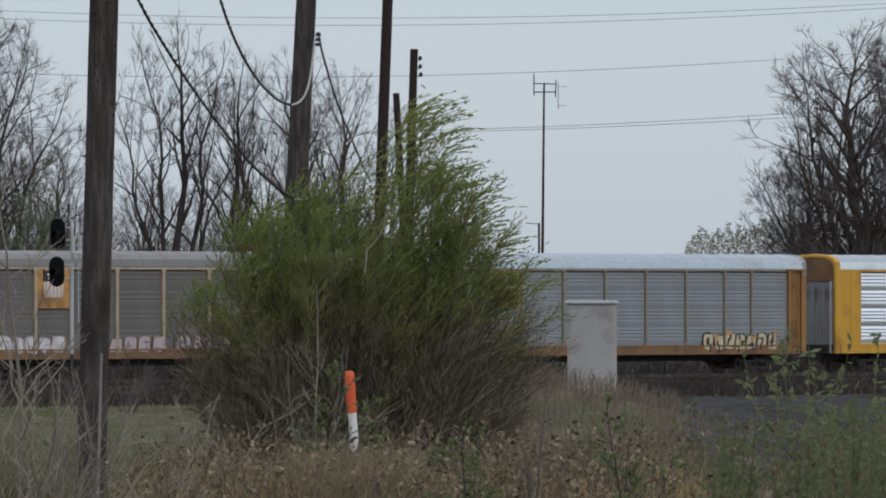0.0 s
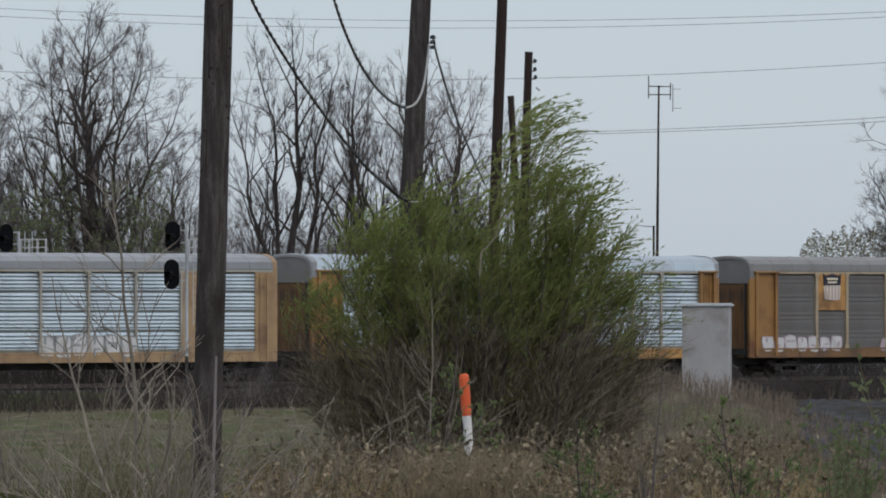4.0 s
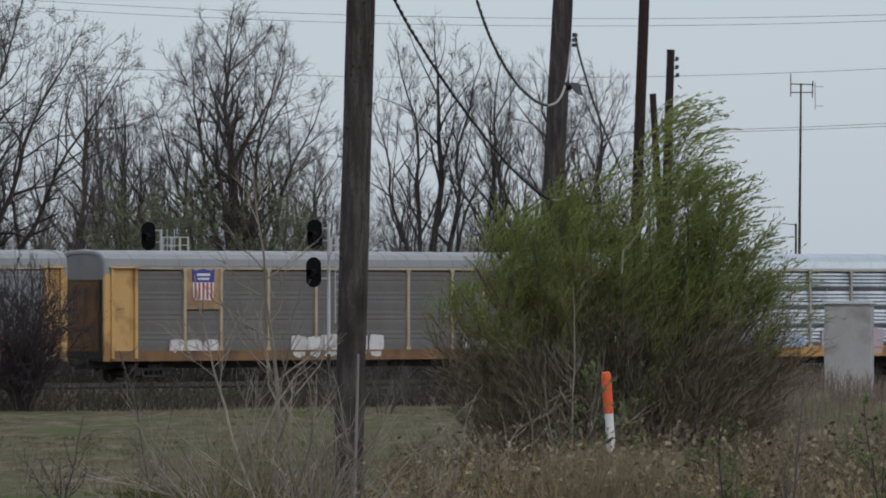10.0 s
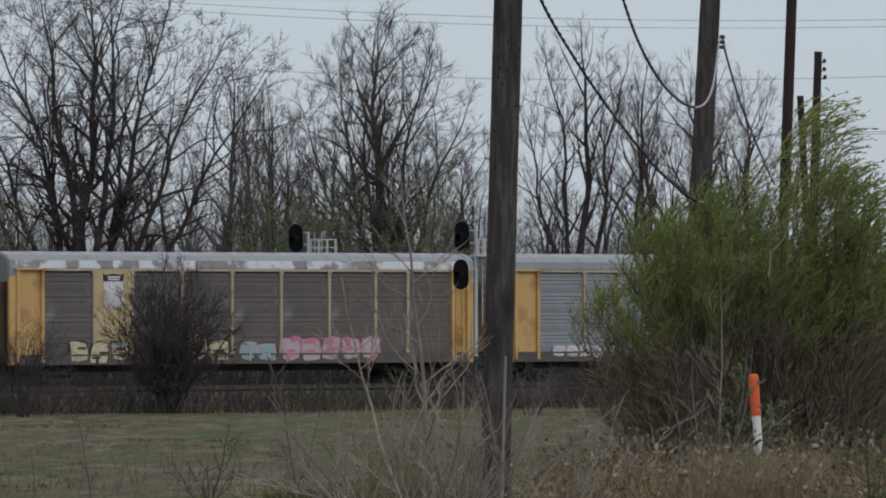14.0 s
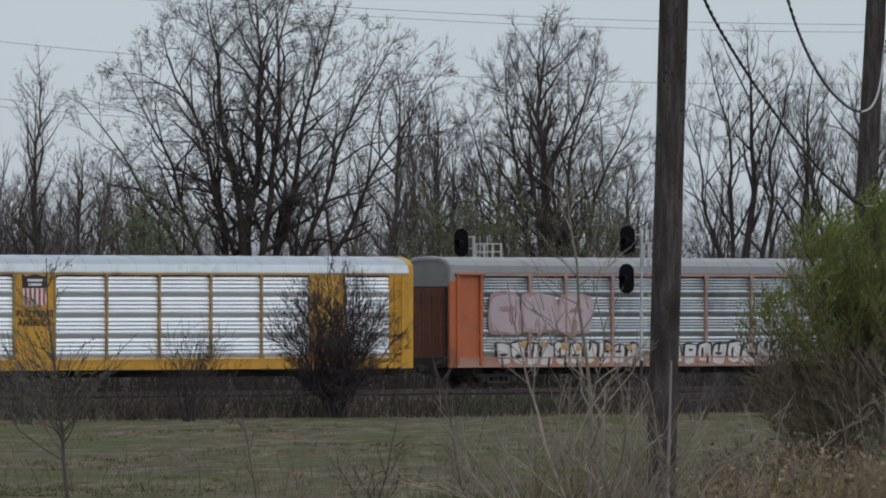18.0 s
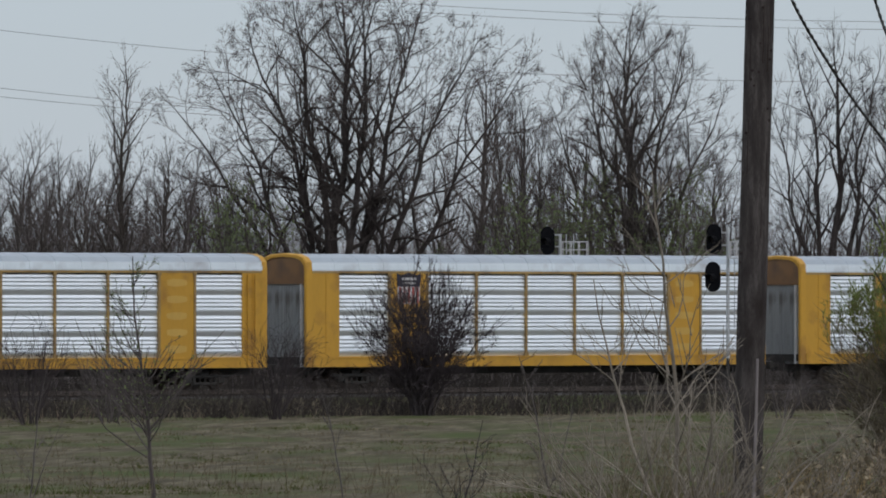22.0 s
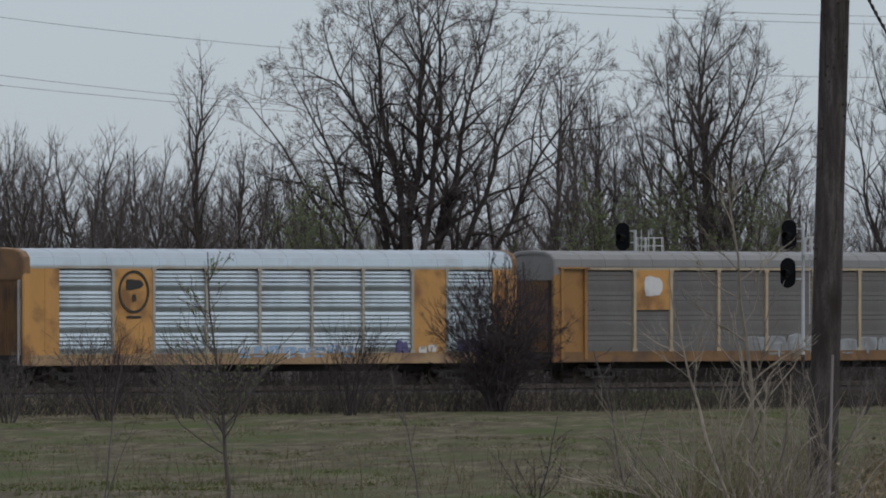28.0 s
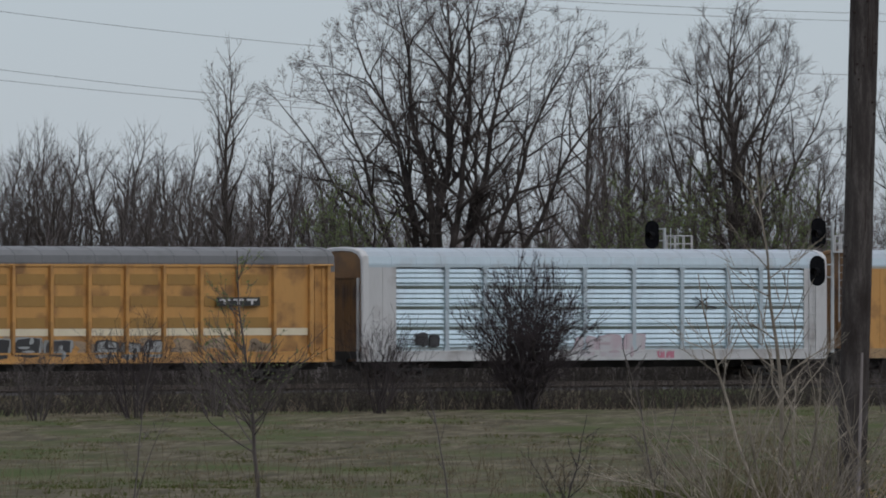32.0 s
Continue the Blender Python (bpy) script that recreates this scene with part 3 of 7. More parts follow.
def axle_mesh():
    bm = bmesh.new()
    bmesh.ops.create_cone(bm, segments=10, radius1=0.09, radius2=0.09, depth=2.1, cap_ends=True, matrix=pose(0, 0, 0, 90))
    return bm


def coupler_mesh():
    bm = boxes((HALF - 0.3, HALF + 0.36, -0.1, 0.1, 0.78, 1.0), bevel=0.03)
    box(bm, HALF + 0.3, HALF + 0.57, -0.17, 0.17, 0.72, 1.06, bevel=0.05)
    return bm


def ladder_mesh(x):
    bm = bmesh.new()
    for dx in (-0.2, 0.2):
        box(bm, x + dx - 0.02, x + dx + 0.02, -WIDE - 0.1, -WIDE - 0.06, 1.0, 4.9)
    for k in range(11):
        z = 1.2 + k * 0.35
        box(bm, x - 0.2, x + 0.2, -WIDE - 0.095, -WIDE - 0.065, z, z + 0.03)
    return bm


def blob(bm, rng, cx, cz, w, h, y, lump=0.18, n=14, slant=0.0):
    """A rounded, uneven sprayed shape on the car's side."""
    ph = rng.uniform(0, 6)
    ring = []
    for k in range(n):
        a = 2 * math.pi * k / n
        sq = 1 / max(abs(math.cos(a)), abs(math.sin(a))) ** 0.65
        r = sq * (1 + lump * math.sin(3 * a + ph) * rng.uniform(0.4, 1) + rng.uniform(-lump, lump) * 0.4)
        px, pz = 0.5 * w * r * math.cos(a), 0.5 * h * r * math.sin(a)
        ring.append((cx + px + slant * pz, y, cz + pz))
    front = [bm.verts.new(p) for p in ring]
    rear = [bm.verts.new((p[0], p[1] + 0.03, p[2])) for p in ring]
    bm.faces.new(front)
    bm.faces.new(list(reversed(rear)))
    for k in range(n):
        bm.faces.new((front[k], rear[k], rear[(k + 1) % n], front[(k + 1) % n]))


def graffiti(car, f0, f1, z0, z1, fill, edge, seed, letter=0.75, cloud=None, accent=None):
    """A row of puffy sprayed letter shapes that spell nothing, in fill colour over an edge colour."""
    rng = random.Random(seed)
    x0, x1 = along(f0), along(f1)
    y = -WIDE - 0.045
    n = max(2, int((x1 - x0) / letter))
    step = (x1 - x0) / n
    g = None
    for i in range(n):
        eb, fb = bmesh.new(), bmesh.new()
        cx, cz = x0 + (i + 0.5) * step, (z0 + z1) / 2 + rng.uniform(-0.06, 0.06)
        w, h = step * rng.uniform(0.9, 1.12), (z1 - z0) * rng.uniform(0.85, 1.05)
        sl = rng.uniform(-0.15, 0.2)
        blob(eb, rng, cx, cz, w * 0.98, h, y - 0.004 * (i % 2), 0.07, 16, slant=sl)
        blob(fb, rng, cx, cz, w * 0.82, h * 0.86, y - 0.014 - 0.004 * (i % 2), 0.09, 16, slant=sl)
        g = part("graffiti_letter", eb, M[edge], car, "puffy sprayed graffiti letter shape")
        part("letter_fill", fb, M[fill], g)
        for k in range(rng.randint(1, 3)):
            hb = bmesh.new()
            tall = rng.random() < 0.55
            ox, oz = rng.uniform(-0.2, 0.2) * w, (rng.choice((-0.34, 0.3, 0.0)) if tall else rng.uniform(-0.2, 0.2)) * h
            blob(hb, rng, cx + ox + sl * oz, cz + oz, w * (0.13 if tall else rng.uniform(0.3, 0.5)), h * (rng.uniform(0.3, 0.5) if tall else 0.11), y - 0.034 - 0.003 * k, 0.18, 10, slant=sl)
            part("letter_gap", hb, M[edge], g)
        if accent and rng.random() < 0.6:
            ab = bmesh.new()
            blob(ab, rng, cx + rng.uniform(-0.3, 0.3) * w, cz + h * rng.uniform(0.2, 0.5), w * 0.5, h * 0.22, y - 0.038, 0.3, 9)
            part("letter_accent", ab, M[accent], g)
    if cloud:
        cb = bmesh.new()
        for i in range(n):
            blob(cb, rng, x0 + (i + 0.5) * step, (z0 + z1) / 2 + rng.uniform(0.1, 0.5) * (z1 - z0), step * 1.5, (z1 - z0) * 0.8, y + 0.012 - 0.003 * (i % 3), 0.25)
        part("graffiti_cloud", cb, M[cloud], car)


def lettering(parent, text, x, z, size, mat, y):
    cu = bpy.data.curves.new("lettering", "FONT")
    cu.body, cu.size, cu.align_x, cu.align_y, cu.extrude = text, size, "CENTER", "CENTER", 0.006
    cu.space_character, cu.offset = 1.1, 0.014
    tmp = bpy.data.objects.new("tmp", cu)
    me = bpy.data.meshes.new_from_object(tmp)
    bpy.data.objects.remove(tmp)
    me.materials.clear()
    ob = part("lettering", me, mat, parent)
    ob.matrix_basis = pose(x, y, z, 90, 0, 0)
    return ob


def shield(car, x, z, w, h, top, stripe, ground="emblem_white"):
    """An emblem of a dark upper band over vertical stripes."""
    y = -WIDE - 0.05
    bm = bmesh.new()
    pts = [(-0.5, 0.5), (-0.36, 0.42), (0, 0.5), (0.36, 0.42), (0.5, 0.5), (0.47, 0.05), (-0.47, 0.05)]
    f = [bm.verts.new((x + a * w, y - 0.008, z + b * h)) for a, b in pts]
    r = [bm.verts.new((x + a * w, y + 0.02, z + b * h)) for a, b in pts]
    bm.faces.new(f), bm.faces.new(list(reversed(r)))
    for k in range(len(pts)):
        bm.faces.new((f[k], r[k], r[(k + 1) % len(pts)], f[(k + 1) % len(pts)]))
    em = part("emblem", bm, M[top], car, "shield emblem with a dark band over stripes")
    pts = [(-0.47, 0.05), (0.47, 0.05), (0.45, -0.42), (0.38, -0.52), (-0.38, -0.52), (-0.45, -0.42)]
    bm = bmesh.new()
    f = [bm.verts.new((x + a * w, y, z + b * h)) for a, b in pts]
    r = [bm.verts.new((x + a * w, y + 0.02, z + b * h)) for a, b in pts]
    bm.faces.new(f), bm.faces.new(list(reversed(r)))
    part("emblem_ground", bm, M[ground], em)
    bm = bmesh.new()
    for k in range(5):
        a = -0.36 + 0.18 * k
        box(bm, x + (a - 0.045) * w, x + (a + 0.045) * w, y - 0.008, y + 0.01, z - h * 0.5, z + 0.04 * h)
    part("emblem_stripes", bm, M[stripe], em)
    bm = boxes((x - 0.3 * w, x + 0.3 * w, y - 0.014, y, z + 0.26 * h, z + 0.34 * h), (x - 0.26 * w, x + 0.26 * w, y - 0.014, y, z + 0.13 * h, z + 0.20 * h))
    part("emblem_bars", bm, M[ground], em)


def autorack(label, post, end, screen, roof, solid_door=True, logo="full", tiers=4, ribs=3, deep=0.07, door="door_grey", sill=None, post_wide=0.13, box_ends=False, cap=None, bays=None, logo_bay=True, header=None, swell=0.42):
    """A covered railcar for motor cars: sill, posts, corrugated side screens, curved roof, end doors and two trucks."""
    car = tagged(new("autorack_car"), label, "railcar", "autorack cars of the train")
    y0, y1 = -WIDE - 0.03, -WIDE + 0.14
    # rust header holds the shade between cars in its brown, besides weathering
    header = header or ("roof_brown" if box_ends else "tan" if end in ("tan", "tan_pale", "tan_worn") else "rust")
    if box_ends:
        cap = cap or ("roof_grey" if roof in ("roof_white", "roof_sky", "roof_peel") else roof)
        door = "rust" if door == "door_grey" else door
    bm = boxes((-HALF + 0.02, HALF - 0.02, -WIDE, WIDE, SILL0 + 0.12, SILL1 - 0.02), (-HALF + 0.02, HALF - 0.02, -0.4, 0.4, 0.62, SILL0 + 0.12))
    part("floor_frame", bm, M["under"], car)
    for sy in (-1, 1):
        o = part("side_sill", shared(("side_sill", 0), lambda: boxes((-HALF + 0.33, HALF - 0.33, -0.07, 0.07, SILL0, SILL1), (-HALF + 0.33, HALF - 0.33, -0.09, -0.06, SILL1 - 0.08, SILL1), (-HALF + 0.33, HALF - 0.33, -0.09, -0.06, SILL0, SILL0 + 0.07))).copy(), M[sill or post], car)
        o.matrix_basis = pose(0, sy * (WIDE - 0.02), 0, 0, 0, 0 if sy < 0 else 180)
    part("far_side", boxes((-HALF + 0.3, HALF - 0.3, WIDE - 0.1, WIDE, SILL1, EAVE)), M[screen], car)
    part("top_rail", boxes((-HALF + 0.33, HALF - 0.33, y0, y1, EAVE - 0.10, EAVE)), M[post], car)
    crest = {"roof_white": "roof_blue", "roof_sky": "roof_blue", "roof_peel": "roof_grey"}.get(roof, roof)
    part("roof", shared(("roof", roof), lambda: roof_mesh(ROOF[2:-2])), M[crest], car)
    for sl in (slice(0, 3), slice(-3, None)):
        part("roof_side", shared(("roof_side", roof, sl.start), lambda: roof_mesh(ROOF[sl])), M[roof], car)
    for turn in (0, 180):
        part("end_arch", shared(("end_arch", cap or end), lambda: end_rim_mesh([(-1.585, 4.75)] + END_OUT[1:-1] + [(1.585, 4.75)])), M[cap or end], car, m=pose(0, 0, 0, 0, 0, turn))
        for ends in (((-1.585, SILL0), (-1.585, 4.75)), ((1.585, 4.75), (1.585, SILL0))):
            part("end_post", shared(("end_post", end, ends[0][0]), lambda: end_rim_mesh(ends)), M[end], car, m=pose(0, 0, 0, 0, 0, turn))
        part("end_header", shared(("end_header", header), end_header_mesh), M[header], car, m=pose(0, 0, 0, 0, 0, turn))
        for k in range(4):
            part("end_door", shared(("end_door", door), end_door_mesh), M[door], car, m=pose(0, 0, 0, 0, 0, turn) @ pose(0, -1.065 + 0.71 * k, 0))
        part("corner_post", shared(("corner_post", box_ends), lambda: boxes((HALF - 0.09, HALF + 0.02, -0.04, 0.04, SILL0, 4.5))), M["white_paint" if not box_ends else "under"], car, m=pose(0, 0, 0, 0, 0, turn) @ pose(0, -1.2 if turn == 0 else 1.2, 0))
        part("coupler", shared(("coupler", 0), coupler_mesh), M["under"], car, m=pose(0, 0, 0, 0, 0, turn))
        tr = part("truck", shared(("truck", 0), truck_frame_mesh), M["under"], car, m=pose((HALF - 3.1) * (1 if turn == 0 else -1), 0, 0))
        for ax in (-0.88, 0.88):
            part("axle", shared(("axle", 0), axle_mesh), M["wheel"], tr, m=pose(ax, 0, 0.43))
            for sy in (-1, 1):
                part("wheel", shared(("wheel", 0), wheel_mesh), M["wheel"], tr, m=pose(ax, sy * 0.78, 0.43, 0, 0, 0 if sy < 0 else 180))
    # end bays: solid sheets, proud boxes with a rim on the older cars
    for f0, f1 in ((0.012, 0.069), (0.948, 0.988)):
        a, b = along(f0), along(f1)
        if box_ends:
            panel = part("end_panel", boxes((a, b, y0 + 0.04, y1, SILL1, EAVE - 0.1)), M[end], car)
            for x in (a, b - 0.16):
                part("panel_rib", boxes((x, x + 0.16, y0 - 0.10, y0 + 0.04, SILL0 + 0.1, EAVE - 0.06), bevel=0.015), M[end], panel)
            part("panel_cap", boxes((a - 0.1, b + 0.12, y0 - 0.14, y0 + 0.04, EAVE - 0.06, EAVE + 0.02), bevel=0.015), M[end], panel)
        else:
            panel = part("end_panel", boxes((a, b, y0 + 0.01, y1, SILL1 - 0.01, EAVE - 0.1)), M[end], car)
            part("panel_seam", boxes((a + 0.5 * (b - a), a + 0.5 * (b - a) + 0.03, y0 - 0.01, y0 + 0.01, SILL1, EAVE - 0.1)), M[end], panel)
    rows = list(bays or BAYS)
    if logo == "none":
        rows.append(LOGO_BAY)
    if not solid_door:
        rows.append(DOOR_BAY)
    else:
        a, b = along(DOOR_BAY[0] - 0.004), along(DOOR_BAY[1] + 0.004)
        panel = part("door_panel", boxes((a, b, y0 + 0.01, y1, SILL1 - 0.01, EAVE - 0.1)), M[end], car)
        for k in range(5):
            bm = bmesh.new()
            blob(bm, random.Random(k), (a + b) / 2, SILL1 + 0.35 + k * 0.7, (b - a) * 0.55, 0.32, y0 + 0.004, 0.05, 10)
            part("pressed_boss", bm, M["yellow_pale" if end == "yellow" else end], panel)
    edges = sorted({e for r in rows for e in r} | set(LOGO_BAY if logo_bay else ()) | set(DOOR_BAY))
    for f0, f1 in rows:
        w = round(along(f1) - along(f0), 3)
        me = shared(("screen_panel", screen, w, tiers, ribs, swell), lambda: screen_mesh(w, tiers, ribs, deep, swell))
        part("screen_panel", me, M[screen], car, m=pose((along(f0) + along(f1)) / 2, 0, 0))
    seen = []
    for e in edges:
        if 0.075 < e < 0.945 and all(abs(e - s) > 0.02 for s in seen):
            seen.append(e)
            me = shared(("post", post, post_wide), lambda: boxes((-post_wide / 2, post_wide / 2, y0 - 0.03, y1, SILL1 - 0.05, EAVE - 0.06), (-post_wide / 2 - 0.05, post_wide / 2 + 0.05, y0 - 0.035, y0, EAVE - 0.2, EAVE - 0.05), (-post_wide / 2 - 0.06, post_wide / 2 + 0.06, y0 - 0.035, y0, SILL1 - 0.05, SILL1 + 0.14)))
            part("post", me, M[post], car, m=pose(along(e + 0.002), 0, 0))
    if logo in ("full", "upper"):
        a, b = along(LOGO_BAY[0] - 0.004), along(LOGO_BAY[1] + 0.004)
        low = SILL1 - 0.01 if logo == "full" else 3.22
        part("emblem_panel", boxes((a, b, y0 + 0.005, y1, low, EAVE - 0.1)), M["cream_tan" if screen == "dark_screen" else "tan_worn" if end == "tan_pale" else "tan"] if post == "pale_post" else M[end], car)
        if logo == "upper":
            w = round(b - a - 0.1, 3)
            me = shared(("screen_panel", screen, w, tiers, ribs, swell), lambda: screen_mesh(w, tiers, ribs, deep, swell))
            part("screen_panel", me, M[screen], car, m=pose((a + b) / 2, 0.01, 0))
    part("ladder", shared(("ladder", end), lambda: ladder_mesh(along(0.965))), M[end], car)
    return car


LOGO_X = along((LOGO_BAY[0] + LOGO_BAY[1]) / 2)
CARS = {}


def yellow_car(label):
    car = autorack(label, "yellow_dull", "yellow", "silver", "roof_white", sill="yellow", post_wide=0.11)
    shield(car, LOGO_X, 4.33, 1.35, 1.32, "logo_dark", "logo_red")
    lettering(car, "BUILDING", LOGO_X, 3.32, 0.40, M["ink_brown"], -WIDE - 0.05)
    lettering(car, "AMERICA", LOGO_X, 2.95, 0.40, M["ink_brown"], -WIDE - 0.05)
    return car


CARS[2] = autorack("yellow autorack railcar with bright silver side screens", "yellow", "yellow", "silver", "roof_white")
CARS[1] = autorack("grey-blue dirty autorack railcar with orange ends", "brown_post", "orange", "grey_screen", "roof_sky", solid_door=False, logo="upper", box_ends=True, tiers=4, ribs=3, deep=0.022, sill="rust", post_wide=0.11)
shield(CARS[1], LOGO_X, 4.33, 1.1, 1.1, "logo_dark", "logo_red")
graffiti(CARS[1], 0.72, 0.92, 1.15, 2.0, "g_cream", "ink_black", 11, accent="g_orange")
CARS[0] = autorack("brown-grey dirty autorack railcar with tan ends", "pale_post", "orange", "brown_screen", "roof_brown", solid_door=False, logo="upper", box_ends=True, ribs=2, swell=0.5, deep=0.016, sill="rust", post_wide=0.16)
shield(CARS[0], LOGO_X, 4.35, 1.25, 1.25, "logo_dark", "g_mauve", ground="cream")
graffiti(CARS[0], 0.34, 0.47, 1.15, 1.95, "g_mauve", "brown_post", 41, letter=0.85)
graffiti(CARS[0], 0.49, 0.62, 1.2, 2.0, "g_mauve", "brown_post", 42, letter=0.9)
graffiti(CARS[0], 0.65, 0.78, 1.15, 2.05, "g_mauve", "g_white", 43, letter=0.9)
graffiti(CARS[0], 0.03, 0.24, 1.2, 2.0, "g_white", "g_mauve", 12)
graffiti(CARS[0], 0.80, 0.93, 1.2, 1.9, "g_white", "g_mauve", 13)
CARS[-1] = autorack("silver autorack railcar with faded yellow ends and posts", "grey_post", "orange", "silver_dull", "roof_sky", logo="none", box_ends=True, ribs=4, swell=0.22, deep=0.07, solid_door=False, sill="tan")
graffiti(CARS[-1], 0.23, 0.42, 1.15, 2.2, "g_cream", "ink_black", 14, accent="g_teal")
graffiti(CARS[-1], 0.11, 0.20, 3.4, 3.75, "g_white", "ink_black", 15, letter=0.6)
CARS[-2] = autorack("silver autorack railcar with tan ends and grey roof", "grey_post", "tan_worn", "silver_dull", "roof_grey", logo="full", sill="tan_worn", ribs=4, swell=0.22, deep=0.07)
graffiti(CARS[-2], 0.46, 0.68, 1.15, 2.2, "g_white", "door_grey", 16, letter=0.95)
graffiti(CARS[-2], 0.14, 0.235, 1.1, 2.1, "g_white", "g_violet", 36, letter=0.9)
bm = bmesh.new()
for k in (-1, 1):
    box(bm, LOGO_X + k * 0.78 - 0.05, LOGO_X + k * 0.78 + 0.05, -WIDE - 0.06, -WIDE - 0.03, 3.62, 4.22)
    for z in (3.62, 4.14):
        box(bm, LOGO_X + k * 0.70 - 0.05, LOGO_X + k * 0.70 + 0.05, -WIDE - 0.058, -WIDE - 0.03, z, z + 0.08)
em = part("emblem", bm, M["ink_black"], CARS[-2], "dark bracket emblem with three bars")
for k in (-1, 0, 1):
    part("emblem_bar", boxes((LOGO_X + 0.4 * k - 0.15, LOGO_X + 0.4 * k + 0.15, -WIDE - 0.058, -WIDE - 0.03, 3.76, 4.08)), M["ink_black"], em)
CARS[-3] = autorack("silver autorack railcar with tan panels and blue graffiti", "grey_post", "tan", "silver_worn", "roof_white", sill="tan", door="rust")
graffiti(CARS[-3], 0.16, 0.30, 1.15, 2.2, "g_white", "g_black", 17, accent="g_teal", cloud="g_teal")
graffiti(CARS[-3], 0.40, 0.56, 1.3, 2.0, "g_blue", "g_white", 18)
graffiti(CARS[-3], 0.60, 0.76, 1.0, 2.3, "g_mauve", "g_mauve", 19)
bm = boxes((LOGO_X - 0.62, LOGO_X - 0.06, -WIDE - 0.06, -WIDE - 0.03, 4.52, 4.64), (LOGO_X - 0.62, LOGO_X - 0.06, -WIDE - 0.06, -WIDE - 0.03, 4.10, 4.22), (LOGO_X - 0.72, LOGO_X - 0.56, -WIDE - 0.06, -WIDE - 0.03, 4.16, 4.58), (LOGO_X + 0.05, LOGO_X + 0.2, -WIDE - 0.06, -WIDE - 0.03, 4.1, 4.64), (LOGO_X + 0.5, LOGO_X + 0.65, -WIDE - 0.06, -WIDE - 0.03, 4.1, 4.64), (LOGO_X + 0.2, LOGO_X + 0.5, -WIDE - 0.06, -WIDE - 0.03, 4.3, 4.45))
part("emblem", bm, M["white_paint"], CARS[-3], "white worm-like emblem shape")
CARS[-4] = autorack("brown-grey autorack railcar with yellow-tan ends", "pale_post", "tan_pale", "brown_screen", "roof_grey", solid_door=False, logo="upper", box_ends=True, ribs=2, swell=0.5, deep=0.016, sill="rust", post_wide=0.14)
shield(CARS[-4], LOGO_X, 4.33, 1.3, 1.35, "logo_blue", "logo_red")
graffiti(CARS[-4], 0.14, 0.25, 1.25, 1.85, "g_white", "g_mauve", 20)
graffiti(CARS[-4], 0.41, 0.62, 1.05, 2.1, "g_white", "g_white", 21, letter=0.9)
graffiti(CARS[-4], 0.80, 0.93, 1.3, 1.9, "g_white", "g_mauve", 22)
CARS[-5] = autorack("grey-blue dirty autorack railcar with pink graffiti", "pale_post", "tan_pale", "grey_screen", "roof_grey", solid_door=False, logo="none", box_ends=True, ribs=3, deep=0.02, sill="dark_sill", post_wide=0.14)
graffiti(CARS[-5], 0.68, 0.91, 1.0, 2.25, "g_pink", "g_mauve", 23, letter=0.9, accent="g_orange")
graffiti(CARS[-5], 0.10, 0.25, 1.1, 1.7, "g_white", "g_mauve", 24)
CARS[-6] = autorack("dark brown autorack railcar with pale posts and peeling roof", "pale_post", "tan_pale", "dark_screen", "roof_peel", solid_door=False, logo="full", box_ends=True, ribs=2, swell=0.5, deep=0.016, sill="dark_sill", post_wide=0.13)
shield(CARS[-6], LOGO_X, 4.48, 1.15, 0.75, "logo_dark", "g_white")
bm = bmesh.new()
blob(bm, random.Random(4), LOGO_X, 3.75, 1.1, 0.75, -WIDE - 0.05, 0.08)
part("white_blot", bm, M["g_white"], CARS[-6])
graffiti(CARS[-6], 0.57, 0.79, 1.05, 2.1, "g_mauve", "g_pink", 25, letter=1.0, accent="g_pink")
graffiti(CARS[-6], 0.48, 0.56, 1.05, 1.9, "g_teal_dull", "g_mauve", 37, letter=1.0)
graffiti(CARS[-6], 0.32, 0.46, 1.0, 2.1, "g_cream", "ink_black", 26, letter=1.1, accent="g_orange")
graffiti(CARS[-6], 0.12, 0.25, 1.0, 2.0, "g_cream", "g_black", 38, letter=1.0, accent="g_teal_dull")
CARS[-7] = autorack("red-orange autorack railcar with silver screens and graffiti", "red_faded", "red_orange", "silver_worn", "roof_grey", solid_door=False, logo="none", box_ends=True, ribs=4, door="brown_red")
graffiti(CARS[-7], 0.10, 0.42, 1.0, 2.05, "g_white", "ink_black", 27, letter=0.8, accent="g_orange")
graffiti(CARS[-7], 0.45, 0.82, 1.0, 2.05, "g_white", "ink_black", 28, letter=0.85)
graffiti(CARS[-7], 0.08, 0.31, 2.35, 4.25, "g_mauve", "g_red_dull", 29, letter=2.0)
CARS[-8] = yellow_car("bright yellow autorack railcar with silver screens and shield emblem")
CARS[-9] = yellow_car("bright yellow autorack railcar with silver screens and shield emblem")
CARS[-10] = yellow_car("bright yellow autorack railcar with silver screens and shield emblem")
CARS[-11] = autorack("dark brown-grey autorack railcar with orange end and white blot", "pale_post", "orange", "brown_screen", "roof_brown", solid_door=False, logo="upper", box_ends=True, ribs=2, swell=0.5, deep=0.016, sill="rust", post_wide=0.15)
bm = bmesh.new()
blob(bm, random.Random(3), LOGO_X, 4.25, 1.05, 0.85, -WIDE - 0.05, 0.1)
part("white_blot", bm, M["g_white"], CARS[-11])
graffiti(CARS[-11], 0.42, 0.60, 1.2, 2.1, "g_faint", "door_grey", 30, letter=1.1)
graffiti(CARS[-11], 0.63, 0.76, 1.2, 2.0, "g_faint", "door_grey", 39, letter=1.0)
graffiti(CARS[-11], 0.78, 0.86, 1.15, 1.9, "g_teal_dull", "g_faint", 40, letter=1.0)
